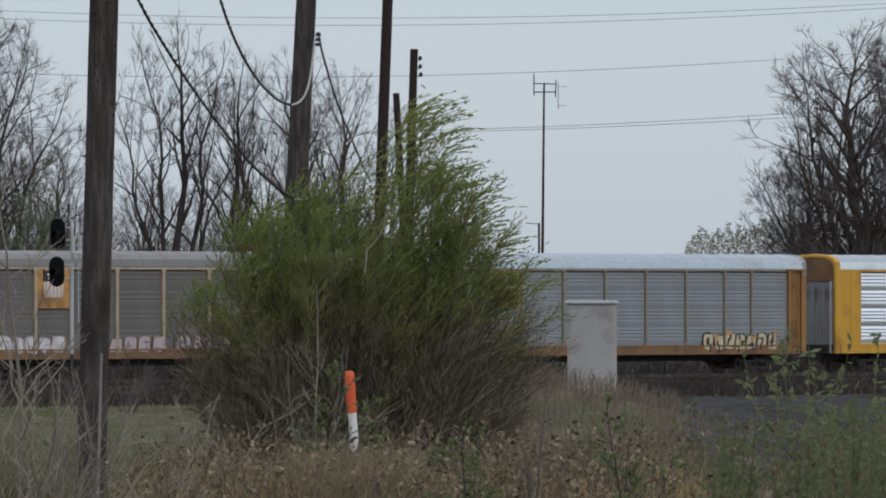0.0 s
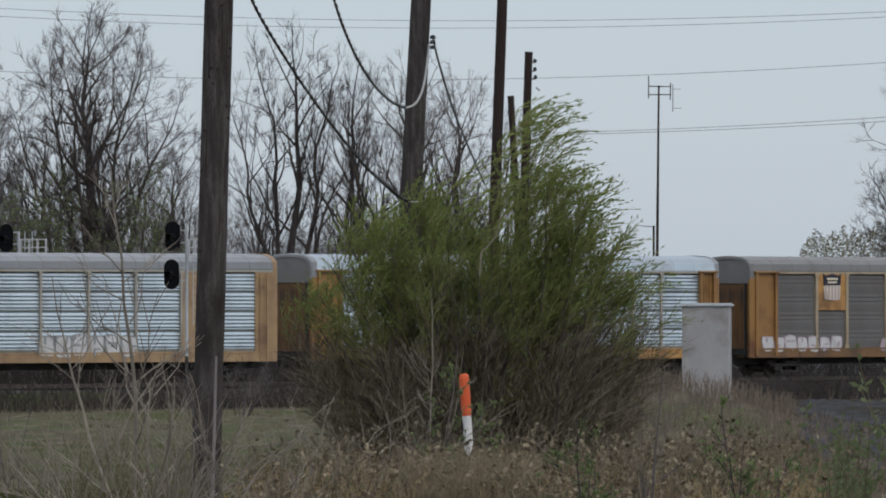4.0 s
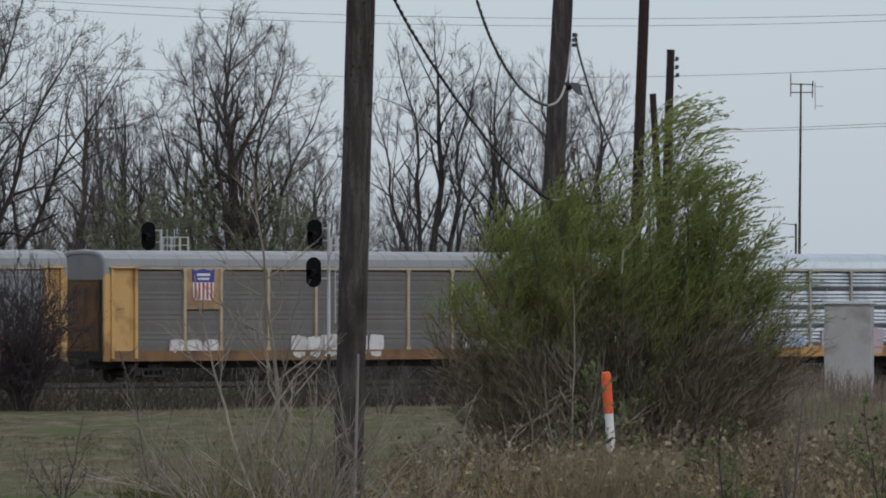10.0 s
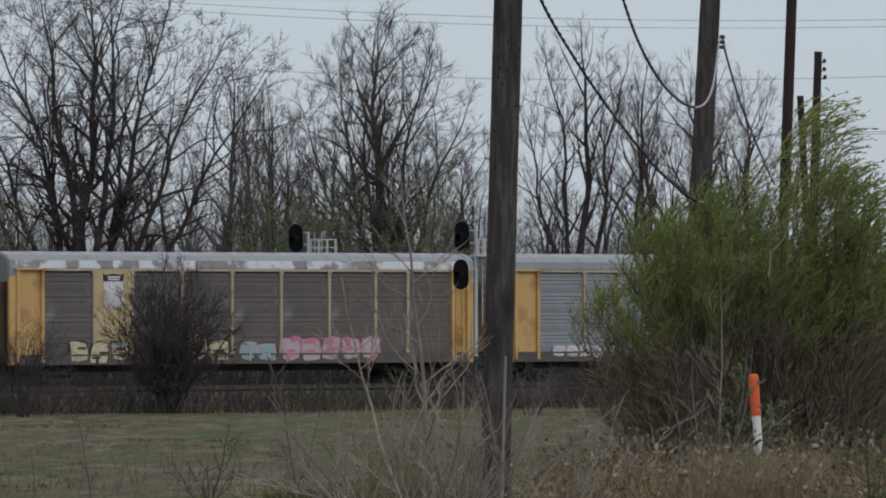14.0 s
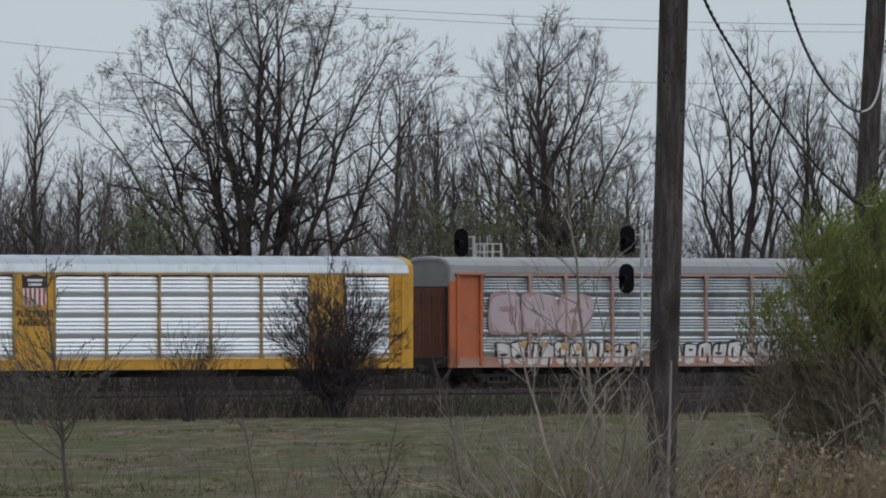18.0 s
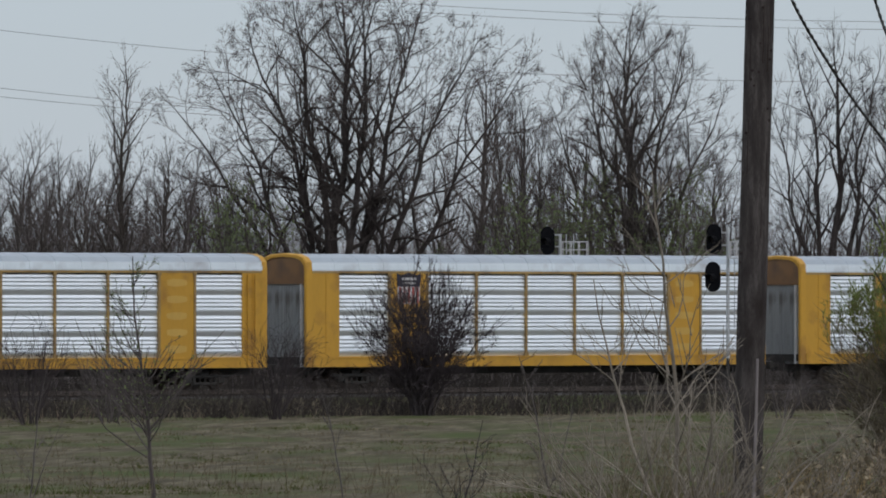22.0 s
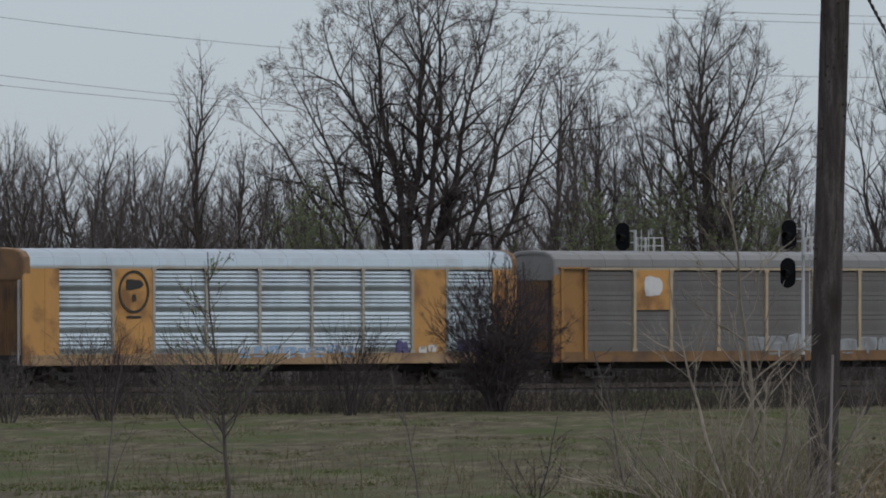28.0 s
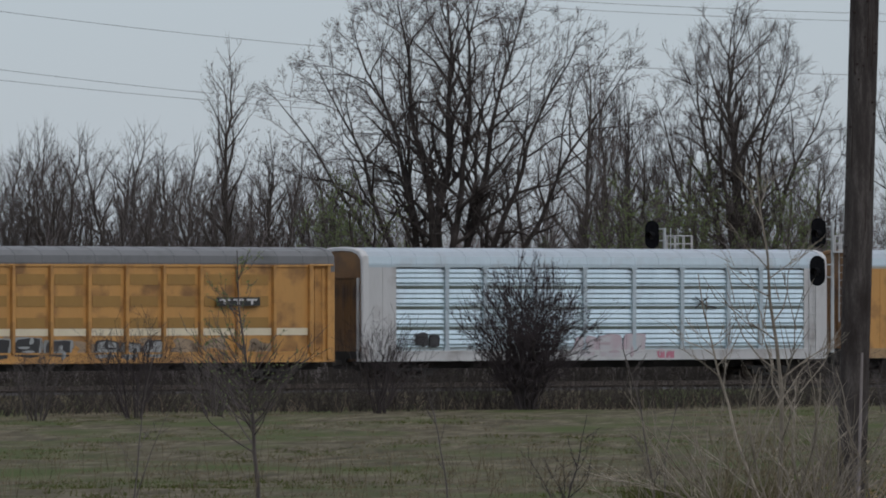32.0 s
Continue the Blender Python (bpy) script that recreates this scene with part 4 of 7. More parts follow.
CARS[-12] = autorack("faded yellow autorack railcar with silver screens and round emblem", "grey_post", "tan", "silver_dull", "roof_sky", sill="tan_worn", cap="rust", header="rust", door="rust")
graffiti(CARS[-12], 0.875, 0.935, 1.25, 1.95, "g_violet", "g_violet", 44, letter=0.9)
graffiti(CARS[-12], 0.79, 0.83, 1.35, 1.75, "g_white", "tan_worn", 45, letter=0.5)
graffiti(CARS[-12], 0.745, 0.77, 1.3, 1.9, "g_violet", "g_violet", 46, letter=0.4)
bm = bmesh.new()
n = 28
rings = [[bm.verts.new((LOGO_X + r * math.cos(2 * math.pi * k / n), -WIDE - y, 4.0 + 1.12 * r * math.sin(2 * math.pi * k / n))) for k in range(n)] for r, y in ((0.80, 0.03), (0.80, 0.06), (0.70, 0.06), (0.70, 0.03))]
for a, b in zip(rings, rings[1:]):
    for k in range(n):
        bm.faces.new((a[k], a[(k + 1) % n], b[(k + 1) % n], b[k]))
em = part("round_emblem", bm, M["ink_black"], CARS[-12], "dark round emblem on the faded panel")
bm = bmesh.new()
blob(bm, random.Random(8), LOGO_X, 4.30, 0.9, 0.42, -WIDE - 0.06, 0.2)
blob(bm, random.Random(9), LOGO_X + 0.02, 3.74, 0.2, 0.3, -WIDE - 0.06, 0.1)
blob(bm, random.Random(10), LOGO_X, 2.95, 0.8, 0.1, -WIDE - 0.06, 0.05)
part("emblem_mark", bm, M["ink_black"], em)
graffiti(CARS[-12], 0.42, 0.66, 1.2, 1.75, "g_blue", "g_white", 31)
CARS[-13] = autorack("white autorack railcar with bright silver screens all along", "post_silver", "white_paint", "silver_blue", "roof_sky", solid_door=False, logo="none", tiers=4, ribs=3, swell=0.26, deep=0.06, cap="white_paint", header="rust", door="rust", sill="white_paint", bays=[(0.069, 0.172)] + BAYS[1:], post_wide=0.2)
graffiti(CARS[-13], 0.44, 0.60, 1.05, 2.1, "g_rose", "g_mauve", 32, letter=1.2)
graffiti(CARS[-13], 0.62, 0.66, 1.0, 1.45, "g_pink", "g_rose", 47, letter=0.6)
graffiti(CARS[-13], 0.11, 0.16, 1.6, 2.15, "g_black", "g_black", 33, letter=0.5)
for turn in (-32, 32):
    part("sprayed_stroke", boxes((-0.45, 0.45, -WIDE - 0.05, -WIDE - 0.03, -0.028, 0.028)), M["g_black"], CARS[-13], m=pose(along(0.72), 0, 3.45, 0, turn, 0))
part("sprayed_stroke", boxes((-0.15, 0.45, -WIDE - 0.05, -WIDE - 0.03, -0.04, 0.04)), M["g_black"], CARS[-13], m=pose(along(0.735), 0, 3.28, 0, 8, 0))


def ribbed_car(label):
    """A tan railcar whose side is a row of narrow solid bays with recess shade painted on darker panels and a pale
    stripe.
    """
    car = autorack(label, "tan", "tan", "tan", "roof_dark", solid_door=False, logo="none", bays=[], logo_bay=False, box_ends=True, sill="tan", door="door_grey")
    for o in list(car.children):
        if o.name.startswith("screen_panel") or o.name.startswith("post"):
            bpy.data.objects.remove(o)
    n = 12
    a, b = along(0.069), along(0.948)
    w = (b - a) / n
    y0 = -WIDE - 0.03
    part("side_sheet", boxes((a, b, y0 + 0.05, -WIDE + 0.12, SILL1 - 0.01, EAVE - 0.1)), M["tan"], car)
    for k in range(n + 1):
        part("post", shared(("post", "rib"), lambda: boxes((-0.07, 0.07, y0 - 0.13, y0 + 0.06, SILL1 - 0.05, EAVE - 0.05))), M["tan"], car, m=pose(a + k * w, 0, 0))
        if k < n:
            # flat panels in darker tan paint the shade of recesses
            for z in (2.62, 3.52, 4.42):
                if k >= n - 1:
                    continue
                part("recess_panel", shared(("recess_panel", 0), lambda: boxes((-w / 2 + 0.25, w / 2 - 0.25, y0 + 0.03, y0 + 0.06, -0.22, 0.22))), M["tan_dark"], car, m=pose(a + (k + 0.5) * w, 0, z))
            part("pale_stripe", shared(("pale_stripe", 0), lambda: boxes((-w / 2 + 0.08, w / 2 - 0.08, y0 + 0.035, y0 + 0.06, -0.15, 0.15))), M["cream"], car, m=pose(a + (k + 0.5) * w, 0, 2.24))
    x = along(0.80)
    em = part("emblem", boxes((x - 1.15, x + 1.15, y0 - 0.16, y0 - 0.132, 3.32, 3.68)), M["ink_black"], car, "dark plate with three pale marks")
    for k in range(3):
        c = x - 0.72 + 0.72 * k
        part("emblem_mark", boxes((c - 0.27, c + 0.27, y0 - 0.17, y0 - 0.16, 3.54, 3.62), (c - 0.06, c + 0.06, y0 - 0.17, y0 - 0.16, 3.38, 3.54)), M["white_paint"], em)
    rng = random.Random(63)
    for k in range(14):
        bm = bmesh.new()
        blob(bm, rng, along(rng.uniform(0.1, 0.9)), rng.uniform(1.45, 1.95), rng.uniform(0.5, 1.5), rng.uniform(0.3, 0.8), y0 + 0.046, 0.35, 16)
        part("grime_patch", bm, M["grime"], car)
    graffiti(car, 0.30, 0.48, 1.1, 2.0, "g_black", "door_grey", 34, letter=1.3)
    graffiti(car, 0.52, 0.66, 1.1, 1.9, "door_grey", "g_black", 35, letter=1.2)
    return car


CARS[-14] = ribbed_car("tan ribbed autorack railcar with pale stripe and dark roof")


def train_s(t):
    """Place along the track of the coupling numbered nought."""
    return -6.25 + 10.993 * t + 0.00846 * (t - 16) ** 2

# ---- poles and cables ----


def ground_under(p):
    return Vector((p.x, p.y, ground_z(p.x, p.y)))


def leaning_pole(label, low, high, r0, r1, mat, reach=0.0, sides=14):
    """A round wooden pole through two points, set into the ground; reach: metres past the upper one."""
    axis = (high - low).normalized()
    foot = low + axis * ((ground_z(low.x, low.y) - 0.3 - low.z) / axis.z)
    tip = high + axis * reach
    thing = tagged(new("utility_pole"), label, "utility pole", "utility poles")
    thing.location = foot
    t = Tubes()
    rng = random.Random(int(abs(low.x) * 100))
    n = 26
    pts = [foot.lerp(tip, i / n) - foot for i in range(n + 1)]
    t.tube(pts, [(r0 + (r1 - r0) * i / n) * rng.uniform(0.985, 1.015) for i in range(n + 1)], sides, cap=True)
    part("shaft", t.mesh("shaft"), mat, thing, smooth=False)
    return thing, foot, axis


def cable(name, pts, r, mat, label, parent=None, twist=False):
    """A cable through places, smoothed; a twisted one is two strands wound round one another."""
    smooth, n = [], 8
    for i in range(len(pts) - 1):
        p0, p1, p2, p3 = pts[max(0, i - 1)], pts[i], pts[i + 1], pts[min(len(pts) - 1, i + 2)]
        for k in range(n):
            t = k / n
            smooth.append(0.5 * ((2 * p1) + (p2 - p0) * t + (2 * p0 - 5 * p1 + 4 * p2 - p3) * t * t + (3 * p1 - p0 - 3 * p2 + p3) * t ** 3))
    smooth.append(pts[-1])
    tb = Tubes()
    if not twist:
        for a, b in zip(smooth, smooth[1:]):
            tb.tube([a, b], [r, r], 5)
    else:
        dense = []
        for a, b in zip(smooth, smooth[1:]):
            m = max(1, int((b - a).length / 0.06))
            dense += [a.lerp(b, k / m) for k in range(m)]
        for strand in (0, math.pi):
            q = [p + Vector((math.cos(strand + i * 0.55), 0.3 * math.sin(strand + i * 0.55), 0.8 * math.sin(strand + i * 0.55))) * (r * 0.55) for i, p in enumerate(dense)]
            for a, b in zip(q, q[1:]):
                tb.tube([a, b], [r * 0.6, r * 0.6], 4)
    ob = part(name, tb.mesh(name), mat, parent, label)
    if parent is None:
        tagged(ob, label, "cable")
    return ob


pole_a, foot_a, axis_a = leaning_pole("thick weathered wooden utility pole standing in brush", at(-617, -97, 89), at(-600, 523, 89), 0.165, 0.16, M["pole"], 3.5, 18)
# cracks, old bolt holes and a tag on the thick pole
rng = random.Random(2)
for k in range(26):
    bm = bmesh.new()
    h = rng.uniform(3.2, 8.2)
    c = axis_a * h
    a = rng.uniform(-2.6, -0.5)
    d = Vector((math.cos(a), math.sin(a), 0))
    bmesh.ops.create_cone(bm, segments=6, radius1=0.016, radius2=0.012, depth=0.03, cap_ends=True, matrix=Matrix.Translation(c + d * 0.163) @ d.to_track_quat("Z", "Y").to_matrix().to_4x4())
    part("bolt_hole", bm, M["pole_tar"], pole_a)
tb = Tubes()
for k in range(16):
    h = rng.uniform(2.5, 8.5)
    a = rng.uniform(-2.6, -0.5)
    d = Vector((math.cos(a), math.sin(a), 0)) * 0.161
    tb.tube([axis_a * h + d, axis_a * (h + rng.uniform(0.3, 0.9)) + d * 1.003], [0.007, 0.004], 4)
part("drying_cracks", tb.mesh("drying_cracks"), M["pole_tar"], pole_a, kind="stuff")
# pale wooden guard strip down the thick pole's foot
tb = Tubes()
d = Vector((0.085, -0.135, 0))
tb.tube([axis_a * 0.2 + d, axis_a * 1.4 + d, axis_a * 2.3 + d], [0.024, 0.021, 0.016], 6, cap=True)
part("ground_wire_guard", tb.mesh("ground_wire_guard"), M["twig_haze"], pole_a)

pole_b, foot_b, axis_b = leaning_pole("leaning dark wooden utility pole rising behind willow shrub", at(-259, 193, 112), at(-242, 523, 112), 0.18, 0.13, M["pole"], 2.0, 16)
pole_c, foot_c, axis_c = leaning_pole("slim tarred wooden utility pole behind willow shrub", at(-109, 223, 200), at(-98, 523, 200), 0.15, 0.13, M["pole_tar"], 2.5, 12)
pole_d, foot_d, axis_d = leaning_pole("cut-off wooden utility pole with small insulators", at(-57, 248, 260), at(-51, 436, 260), 0.15, 0.13, M["pole_tar"], 0.0, 12)
pole_e, foot_e, axis_e = leaning_pole("short cut-off wooden pole stub behind willow shrub", at(-77, 248, 255), at(-83, 358, 255), 0.13, 0.11, M["pole_tar"], 0.0, 10)
for k, (dx, dz) in enumerate(((0.20, -0.35), (0.20, -0.62), (0.22, -0.88))):
    bm = bmesh.new()
    top = at(-51, 436, 260) - foot_d
    p = top + Vector((dx, -0.05, dz))
    for i, (r, h) in enumerate(((0.05, 0.04), (0.075, 0.05), (0.055, 0.05))):
        bmesh.ops.create_cone(bm, segments=10, radius1=r, radius2=r * 0.8, depth=h, cap_ends=True, matrix=Matrix.Translation(p + Vector((0, 0, 0.045 * i))))
    box(bm, p.x - 0.2, p.x, p.y - 0.012, p.y + 0.012, p.z - 0.03, p.z)
    part("insulator", bm, M["wire"], pole_d)
part("bracket", boxes((0.1, 0.28, -0.02, 0.02, -0.03, 0.03)), M["galv"], pole_d, m=Matrix.Translation(at(-51, 436, 260) - foot_d + Vector((0.15, -0.05, -1.1))) @ pose(0, 0, 0, 0, 40, 0))

cable("hanging_cable", [at(-575, 620, 90), at(-539, 523, 93), at(-484, 428, 96), at(-419, 333, 100), at(-344, 238, 104), at(-288, 186, 107), at(-264, 171, 108)], 0.022, M["wire"], "black twisted cable hanging slack into the shrub", twist=True)
cable("hanging_cable", [at(-264, 171, 108), at(-250, 170, 108.5), at(-236, 172, 109)], 0.014, M["wire_pale"], "pale bare end of hanging cable in the shrub")
cable("hanging_cable", [at(-425, 640, 99), at(-394, 523, 101), at(-364, 443, 104), at(-329, 383, 107), at(-294, 348, 110), at(-268, 337, 111.5)], 0.022, M["wire"], "black twisted cable drooping towards the leaning pole", twist=True)
cable("hanging_cable", [at(-268, 337, 111.5), at(-252, 344, 111.6), at(-240, 366, 111.7), at(-233, 400, 111.8), at(-228, 450, 111.9)], 0.016, M["wire_pale"], "pale cable loop curling up the leaning pole")
cable("hanging_cable", [at(-221, 465, 112), at(-211, 420, 116), at(-184, 333, 125), at(-146, 240, 138), at(-128, 200, 145)], 0.018, M["wire"], "black twisted cable running down into the shrub", twist=True)
bm = bmesh.new()
for k in range(3):
    bmesh.ops.create_cone(bm, segments=10, radius1=0.045, radius2=0.035, depth=0.05, cap_ends=True, matrix=Matrix.Translation(at(-221, 462 - 9 * k, 111.8) - foot_b))
part("insulator", bm, M["wire"], pole_b)


def span_wire(c, u0, k, d, ua, ub):
    """A far overhead wire with its sag."""
    pts = [at(u, c + k * (u - u0) ** 2, d) for u in np.linspace(ua, ub, 25)]
    return cable("overhead_wire", pts, 0.017, M["wire_far"], "thin grey overhead power line across the sky")


WIRES = ((491, -134, 3.05e-5, 478), (478, -184, 3.3e-5, 474), (386, -334, 3.67e-5, 470), (288, -364, 3.6e-5, 466), (285, -364, 3.1e-5, 463))
for c, u0, k, d in WIRES:
    span_wire(c, u0, k, d, -2400, 1000)

for u, top in ((-2400, 690), (1000, 560)):
    p = at(u, 0, 470)
    foot = ground_under(p)
    th = tagged(new("line_pole"), "tall wooden power line pole with two crossarms", "power pole", "power line poles")
    th.location = foot
    hh = EYE + top * 470 / 14070 - foot.z
    tb = Tubes()
    tb.tube([Vector((0, 0, -0.3)), Vector((0, 0, hh + 0.6))], [0.22, 0.14], 12, cap=True)
    part("shaft", tb.mesh("shaft"), M["pole"], th)
    for c, u0, k, d in WIRES:
        q = at(u, c + k * (u - u0) ** 2, d) - foot
        part("crossarm", boxes((-0.07, max(0.07, q.x + 0.1) if q.x > 0 else 0.07, min(-0.2, q.y - 0.2), max(0.2, q.y + 0.2), q.z - 0.16, q.z)) if q.x > 0 else boxes((min(-0.07, q.x - 0.1), 0.07, min(-0.2, q.y - 0.2), max(0.2, q.y + 0.2), q.z - 0.16, q.z)), M["pole_tar"], th)

# ---- antenna mast ----


def antenna():
    base = at(174, 70, 430)
    foot = ground_under(base)
    a = tagged(new("antenna_mast"), "thin steel radio mast with dipole antenna frame", "antenna")
    a.location = foot
    top = at(179, 376, 430) - foot
    t = Tubes()
    t.tube([Vector((0, 0, 0)), top * 0.6, top], [0.10, 0.075, 0.05], 8, cap=True)
    part("mast", t.mesh("mast"), M["pole_tar"], a)
    t = Tubes()
    def rod(u0, v0, u1, v1, r=0.03):
        p, q = at(u0, v0, 430) - foot, at(u1, v1, 430) - foot
        t.tube([p, q], [r, r], 6, cap=True)
    rod(161, 375, 201, 374), rod(161, 360, 201, 360)
    rod(161, 393, 161, 353), rod(200, 381, 199, 351)
    part("antenna_frame", t.mesh("antenna_frame"), M["pole_tar"], a)
    t = Tubes()
    rod(204, 378, 204, 330), rod(201, 370, 219, 370, 0.02), rod(204, 336, 219, 336, 0.02)
    part("side_antenna", t.mesh("side_antenna"), M["galv"], a)
    t = Tubes()
    rod(170, 128, 170, 40, 0.06), rod(146, 128, 170, 126, 0.02)
    part("lower_mast", t.mesh("lower_mast"), M["pole_tar"], a)


antenna()

# ---- railway signals ----


def signal_head(parent, c, turn):
    """A dark oval-backed one-lamp head with a hood."""
    bm = bmesh.new()
    n = 20
    pts = []
    for k in range(n):
        a = 2 * math.pi * k / n
        x, z = 0.38 * math.cos(a), 0.38 * math.sin(a) + (0.27 if math.sin(a) > 0 else -0.27)
        pts.append((x, z))
    f = [bm.verts.new((x, -0.02, z)) for x, z in pts]
    r = [bm.verts.new((x, 0.02, z)) for x, z in pts]
    bm.faces.new(f), bm.faces.new(list(reversed(r)))
    for k in range(n):
        bm.faces.new((f[k], r[k], r[(k + 1) % n], f[(k + 1) % n]))
    box(bm, -0.16, 0.16, 0.02, 0.34, -0.52, 0.52, bevel=0.03)
    head = part("signal_head", bm, M["black"], parent, m=Matrix.Translation(c) @ pose(0, 0, 0, 0, 0, turn))
    for z in (-0.06,):
        bm = bmesh.new()
        m = 14
        rows = [[bm.verts.new((rr * math.cos(math.pi * (-0.15 + 1.3 * k / (m - 1))), y, rr * math.sin(math.pi * (-0.15 + 1.3 * k / (m - 1))) + z)) for k in range(m)] for rr, y in ((0.20, -0.02), (0.19, -0.34), (0.18, -0.34), (0.19, -0.02))]
        for a, b in zip(rows, rows[1:]):
            for k in range(m - 1):
                bm.faces.new((a[k], a[k + 1], b[k + 1], b[k]))
        part("hood", bm, M["black"], head)
        bm = bmesh.new()
        bmesh.ops.create_cone(bm, segments=14, radius1=0.15, radius2=0.13, depth=0.03, cap_ends=True, matrix=pose(0, -0.03, z, 90))
        part("lamp_lens", bm, M["lens"], head)
    return head


def signal_mast(label, u, d, heads, platform, top):
    c = at(u, 0, d)
    foot = ground_under(c)
    sig = tagged(new("railway_signal"), label, "railway signal", "railway signals")
    sig.location = foot
    height = EYE + top * d / 14070 - foot.z
    t = Tubes()
    cut = RAIL_Z + 1.3 - foot.z
    lower = Tubes()
    lower.tube([Vector((0, 0, 0)), Vector((0, 0, cut))], [0.085, 0.08], 10, cap=True)
    part("mast_foot", lower.mesh("mast_foot"), M["under"], sig)
    t.tube([Vector((0, 0, cut)), Vector((0, 0, height))], [0.08, 0.07], 10, cap=True)
    part("mast", t.mesh("mast"), M["galv"], sig)
    part("base", boxes((-0.3, 0.3, -0.3, 0.3, -0.2, 0.5), bevel=0.03), M["under"], sig)
    lad = Tubes()
    for dx in (0.28, 0.62):
        lad.tube([Vector((dx, 0.1, height * 0.45)), Vector((dx, 0.1, height))], [0.02, 0.02], 5)
    for k in range(int(height * 0.45 / 0.33), int(height / 0.33) - 1):
        lad.tube([Vector((0.28, 0.1, 0.4 + k * 0.33)), Vector((0.62, 0.1, 0.4 + k * 0.33))], [0.014, 0.014], 4)
    part("ladder", lad.mesh("ladder"), M["galv"], sig)
    # railed platform at the top
    z0, z1, x1 = EYE + platform[0] * d / 14070 - foot.z, EYE + platform[1] * d / 14070 - foot.z, platform[2]
    def bar(name, p, q):
        t2 = Tubes()
        t2.tube([Vector(p), Vector(q)], [0.022, 0.022], 5)
        part(name, t2.mesh(name), M["white_paint"], sig)
    for y in (-0.35, 0.55):
        for z in (z0, (z0 + z1) / 2, z1):
            bar("guard_rail", (0.1, y, z), (x1, y, z))
        for k in range(4):
            x = 0.1 + (x1 - 0.1) * k / 3
            bar("guard_post", (x, y, z0), (x, y, z1))
    for x in (0.1, x1):
        for z in (z0, z1):
            bar("cross_rail", (x, -0.35, z), (x, 0.55, z))
    part("platform", boxes((0.0, x1, -0.38, 0.58, z0 - 0.05, z0)), M["galv"], sig)
    for hu, hv, turn in heads:
        p = at(hu, hv, d) - foot + Vector((0, -0.35, 0))
        signal_head(sig, p, turn)
        x0, x1b = sorted((p.x, 0.0))
        part("head_arm", boxes((x0, x1b, -0.12, -0.06, p.z - 0.3, p.z - 0.24), (x0, x1b, -0.12, -0.06, p.z + 0.24, p.z + 0.3)), M["galv"], sig)


signal_mast("dark railway signal head on railed mast behind the train", -955, 364, [(-976, 106, -28)], (76, 104, 1.25), 118)
signal_mast("two dark railway signal heads on a galvanised mast with ladder", -657, 343, [(-681, 109, -28), (-683, 42, -28)], (76, 104, 0.9), 130)


# ---- relay cabinet and marker post ----


def relay_cabinet():
    p = at(264, -165, 250)
    z = ground_z(p.x, p.y)
    c = tagged(new("relay_cabinet"), "pale grey metal relay cabinet standing in dry weeds", "cabinet")
    c.matrix_basis = pose(p.x, p.y, z - 0.05, 0, 0, -6)
    h = EYE - 0.16 - z + 0.05
    part("body", boxes((-0.73, 0.73, -0.6, 0.6, 0.12, h - 0.1), bevel=0.015), M["cabinet"], c)
    part("plinth", boxes((-0.78, 0.78, -0.66, 0.66, -0.25, 0.12)), M["cabinet"], c)
    part("roof", boxes((-0.80, 0.80, -0.68, 0.68, h - 0.1, h - 0.03), (-0.75, 0.75, -0.62, 0.62, h - 0.03, h), bevel=0.01), M["galv"], c)
    part("door", boxes((-0.64, 0.64, -0.625, -0.6, 0.2, h - 0.2), bevel=0.006), M["cabinet"], c)
    part("handle", boxes((0.47, 0.50, -0.65, -0.625, h * 0.45, h * 0.45 + 0.16)), M["cabinet"], c)
    for z in (0.4, h - 0.5):
        part("hinge", boxes((-0.69, -0.64, -0.64, -0.6, z, z + 0.14)), M["galv"], c)


def marker_post():
    top = at(-166, -134, 88)
    low = at(-157, -268, 88)
    axis = (top - low).normalized()
    foot = low + axis * ((ground_z(low.x, low.y) - low.z) / axis.z)
    m = tagged(new("marker_post"), "orange and white plastic utility marker post leaning in weeds", "marker post")
    m.location = foot
    L = (top - foot).length
    rot = axis.to_track_quat("Z", "Y").to_matrix().to_4x4()
    def ring(name, prof, mat):
        bm = bmesh.new()
        n = 16
        rows = [[bm.verts.new((r * math.cos(2 * math.pi * k / n), r * math.sin(2 * math.pi * k / n), z)) for k in range(n)] for r, z in prof]
        for a, b in zip(rows, rows[1:]):
            for k in range(n):
                bm.faces.new((a[k], a[(k + 1) % n], b[(k + 1) % n], b[k]))
        bm.faces.new(rows[-1]), bm.faces.new(list(reversed(rows[0])))
        return part(name, bm, mat, m, m=rot, smooth=False)
    ring("lower_tube", [(0.05, -0.1), (0.05, L - 0.465)], M["marker_white"])
    ring("orange_sleeve", [(0.053, L - 0.465), (0.055, L - 0.455), (0.055, L - 0.05), (0.048, L - 0.015), (0.03, L)], M["marker_orange"])
    ring("cap_band", [(0.0565, L - 0.085), (0.0565, L - 0.05)], M["marker_orange"])
    part("notice", boxes((-0.035, 0.035, -0.058, -0.048, L - 0.62, L - 0.52)), M["logo_dark"], m, m=rot)


relay_cabinet()
marker_post()

# ---- trees ----


def tree_at(name, label, wood, fine, buds, barks, p, scale=1.0, group="bare trees behind the track", category="tree", bud="bud"):
    t = tagged(new(name), label, category, group)
    part("trunk", wood, barks[0], t)
    part("crown", fine, barks[1], t, kind="stuff")
    if buds is not None:
        part("bud", buds, M[bud], t, kind="stuff")
    t.location = p
    t.scale = (scale, scale, scale)
    return t


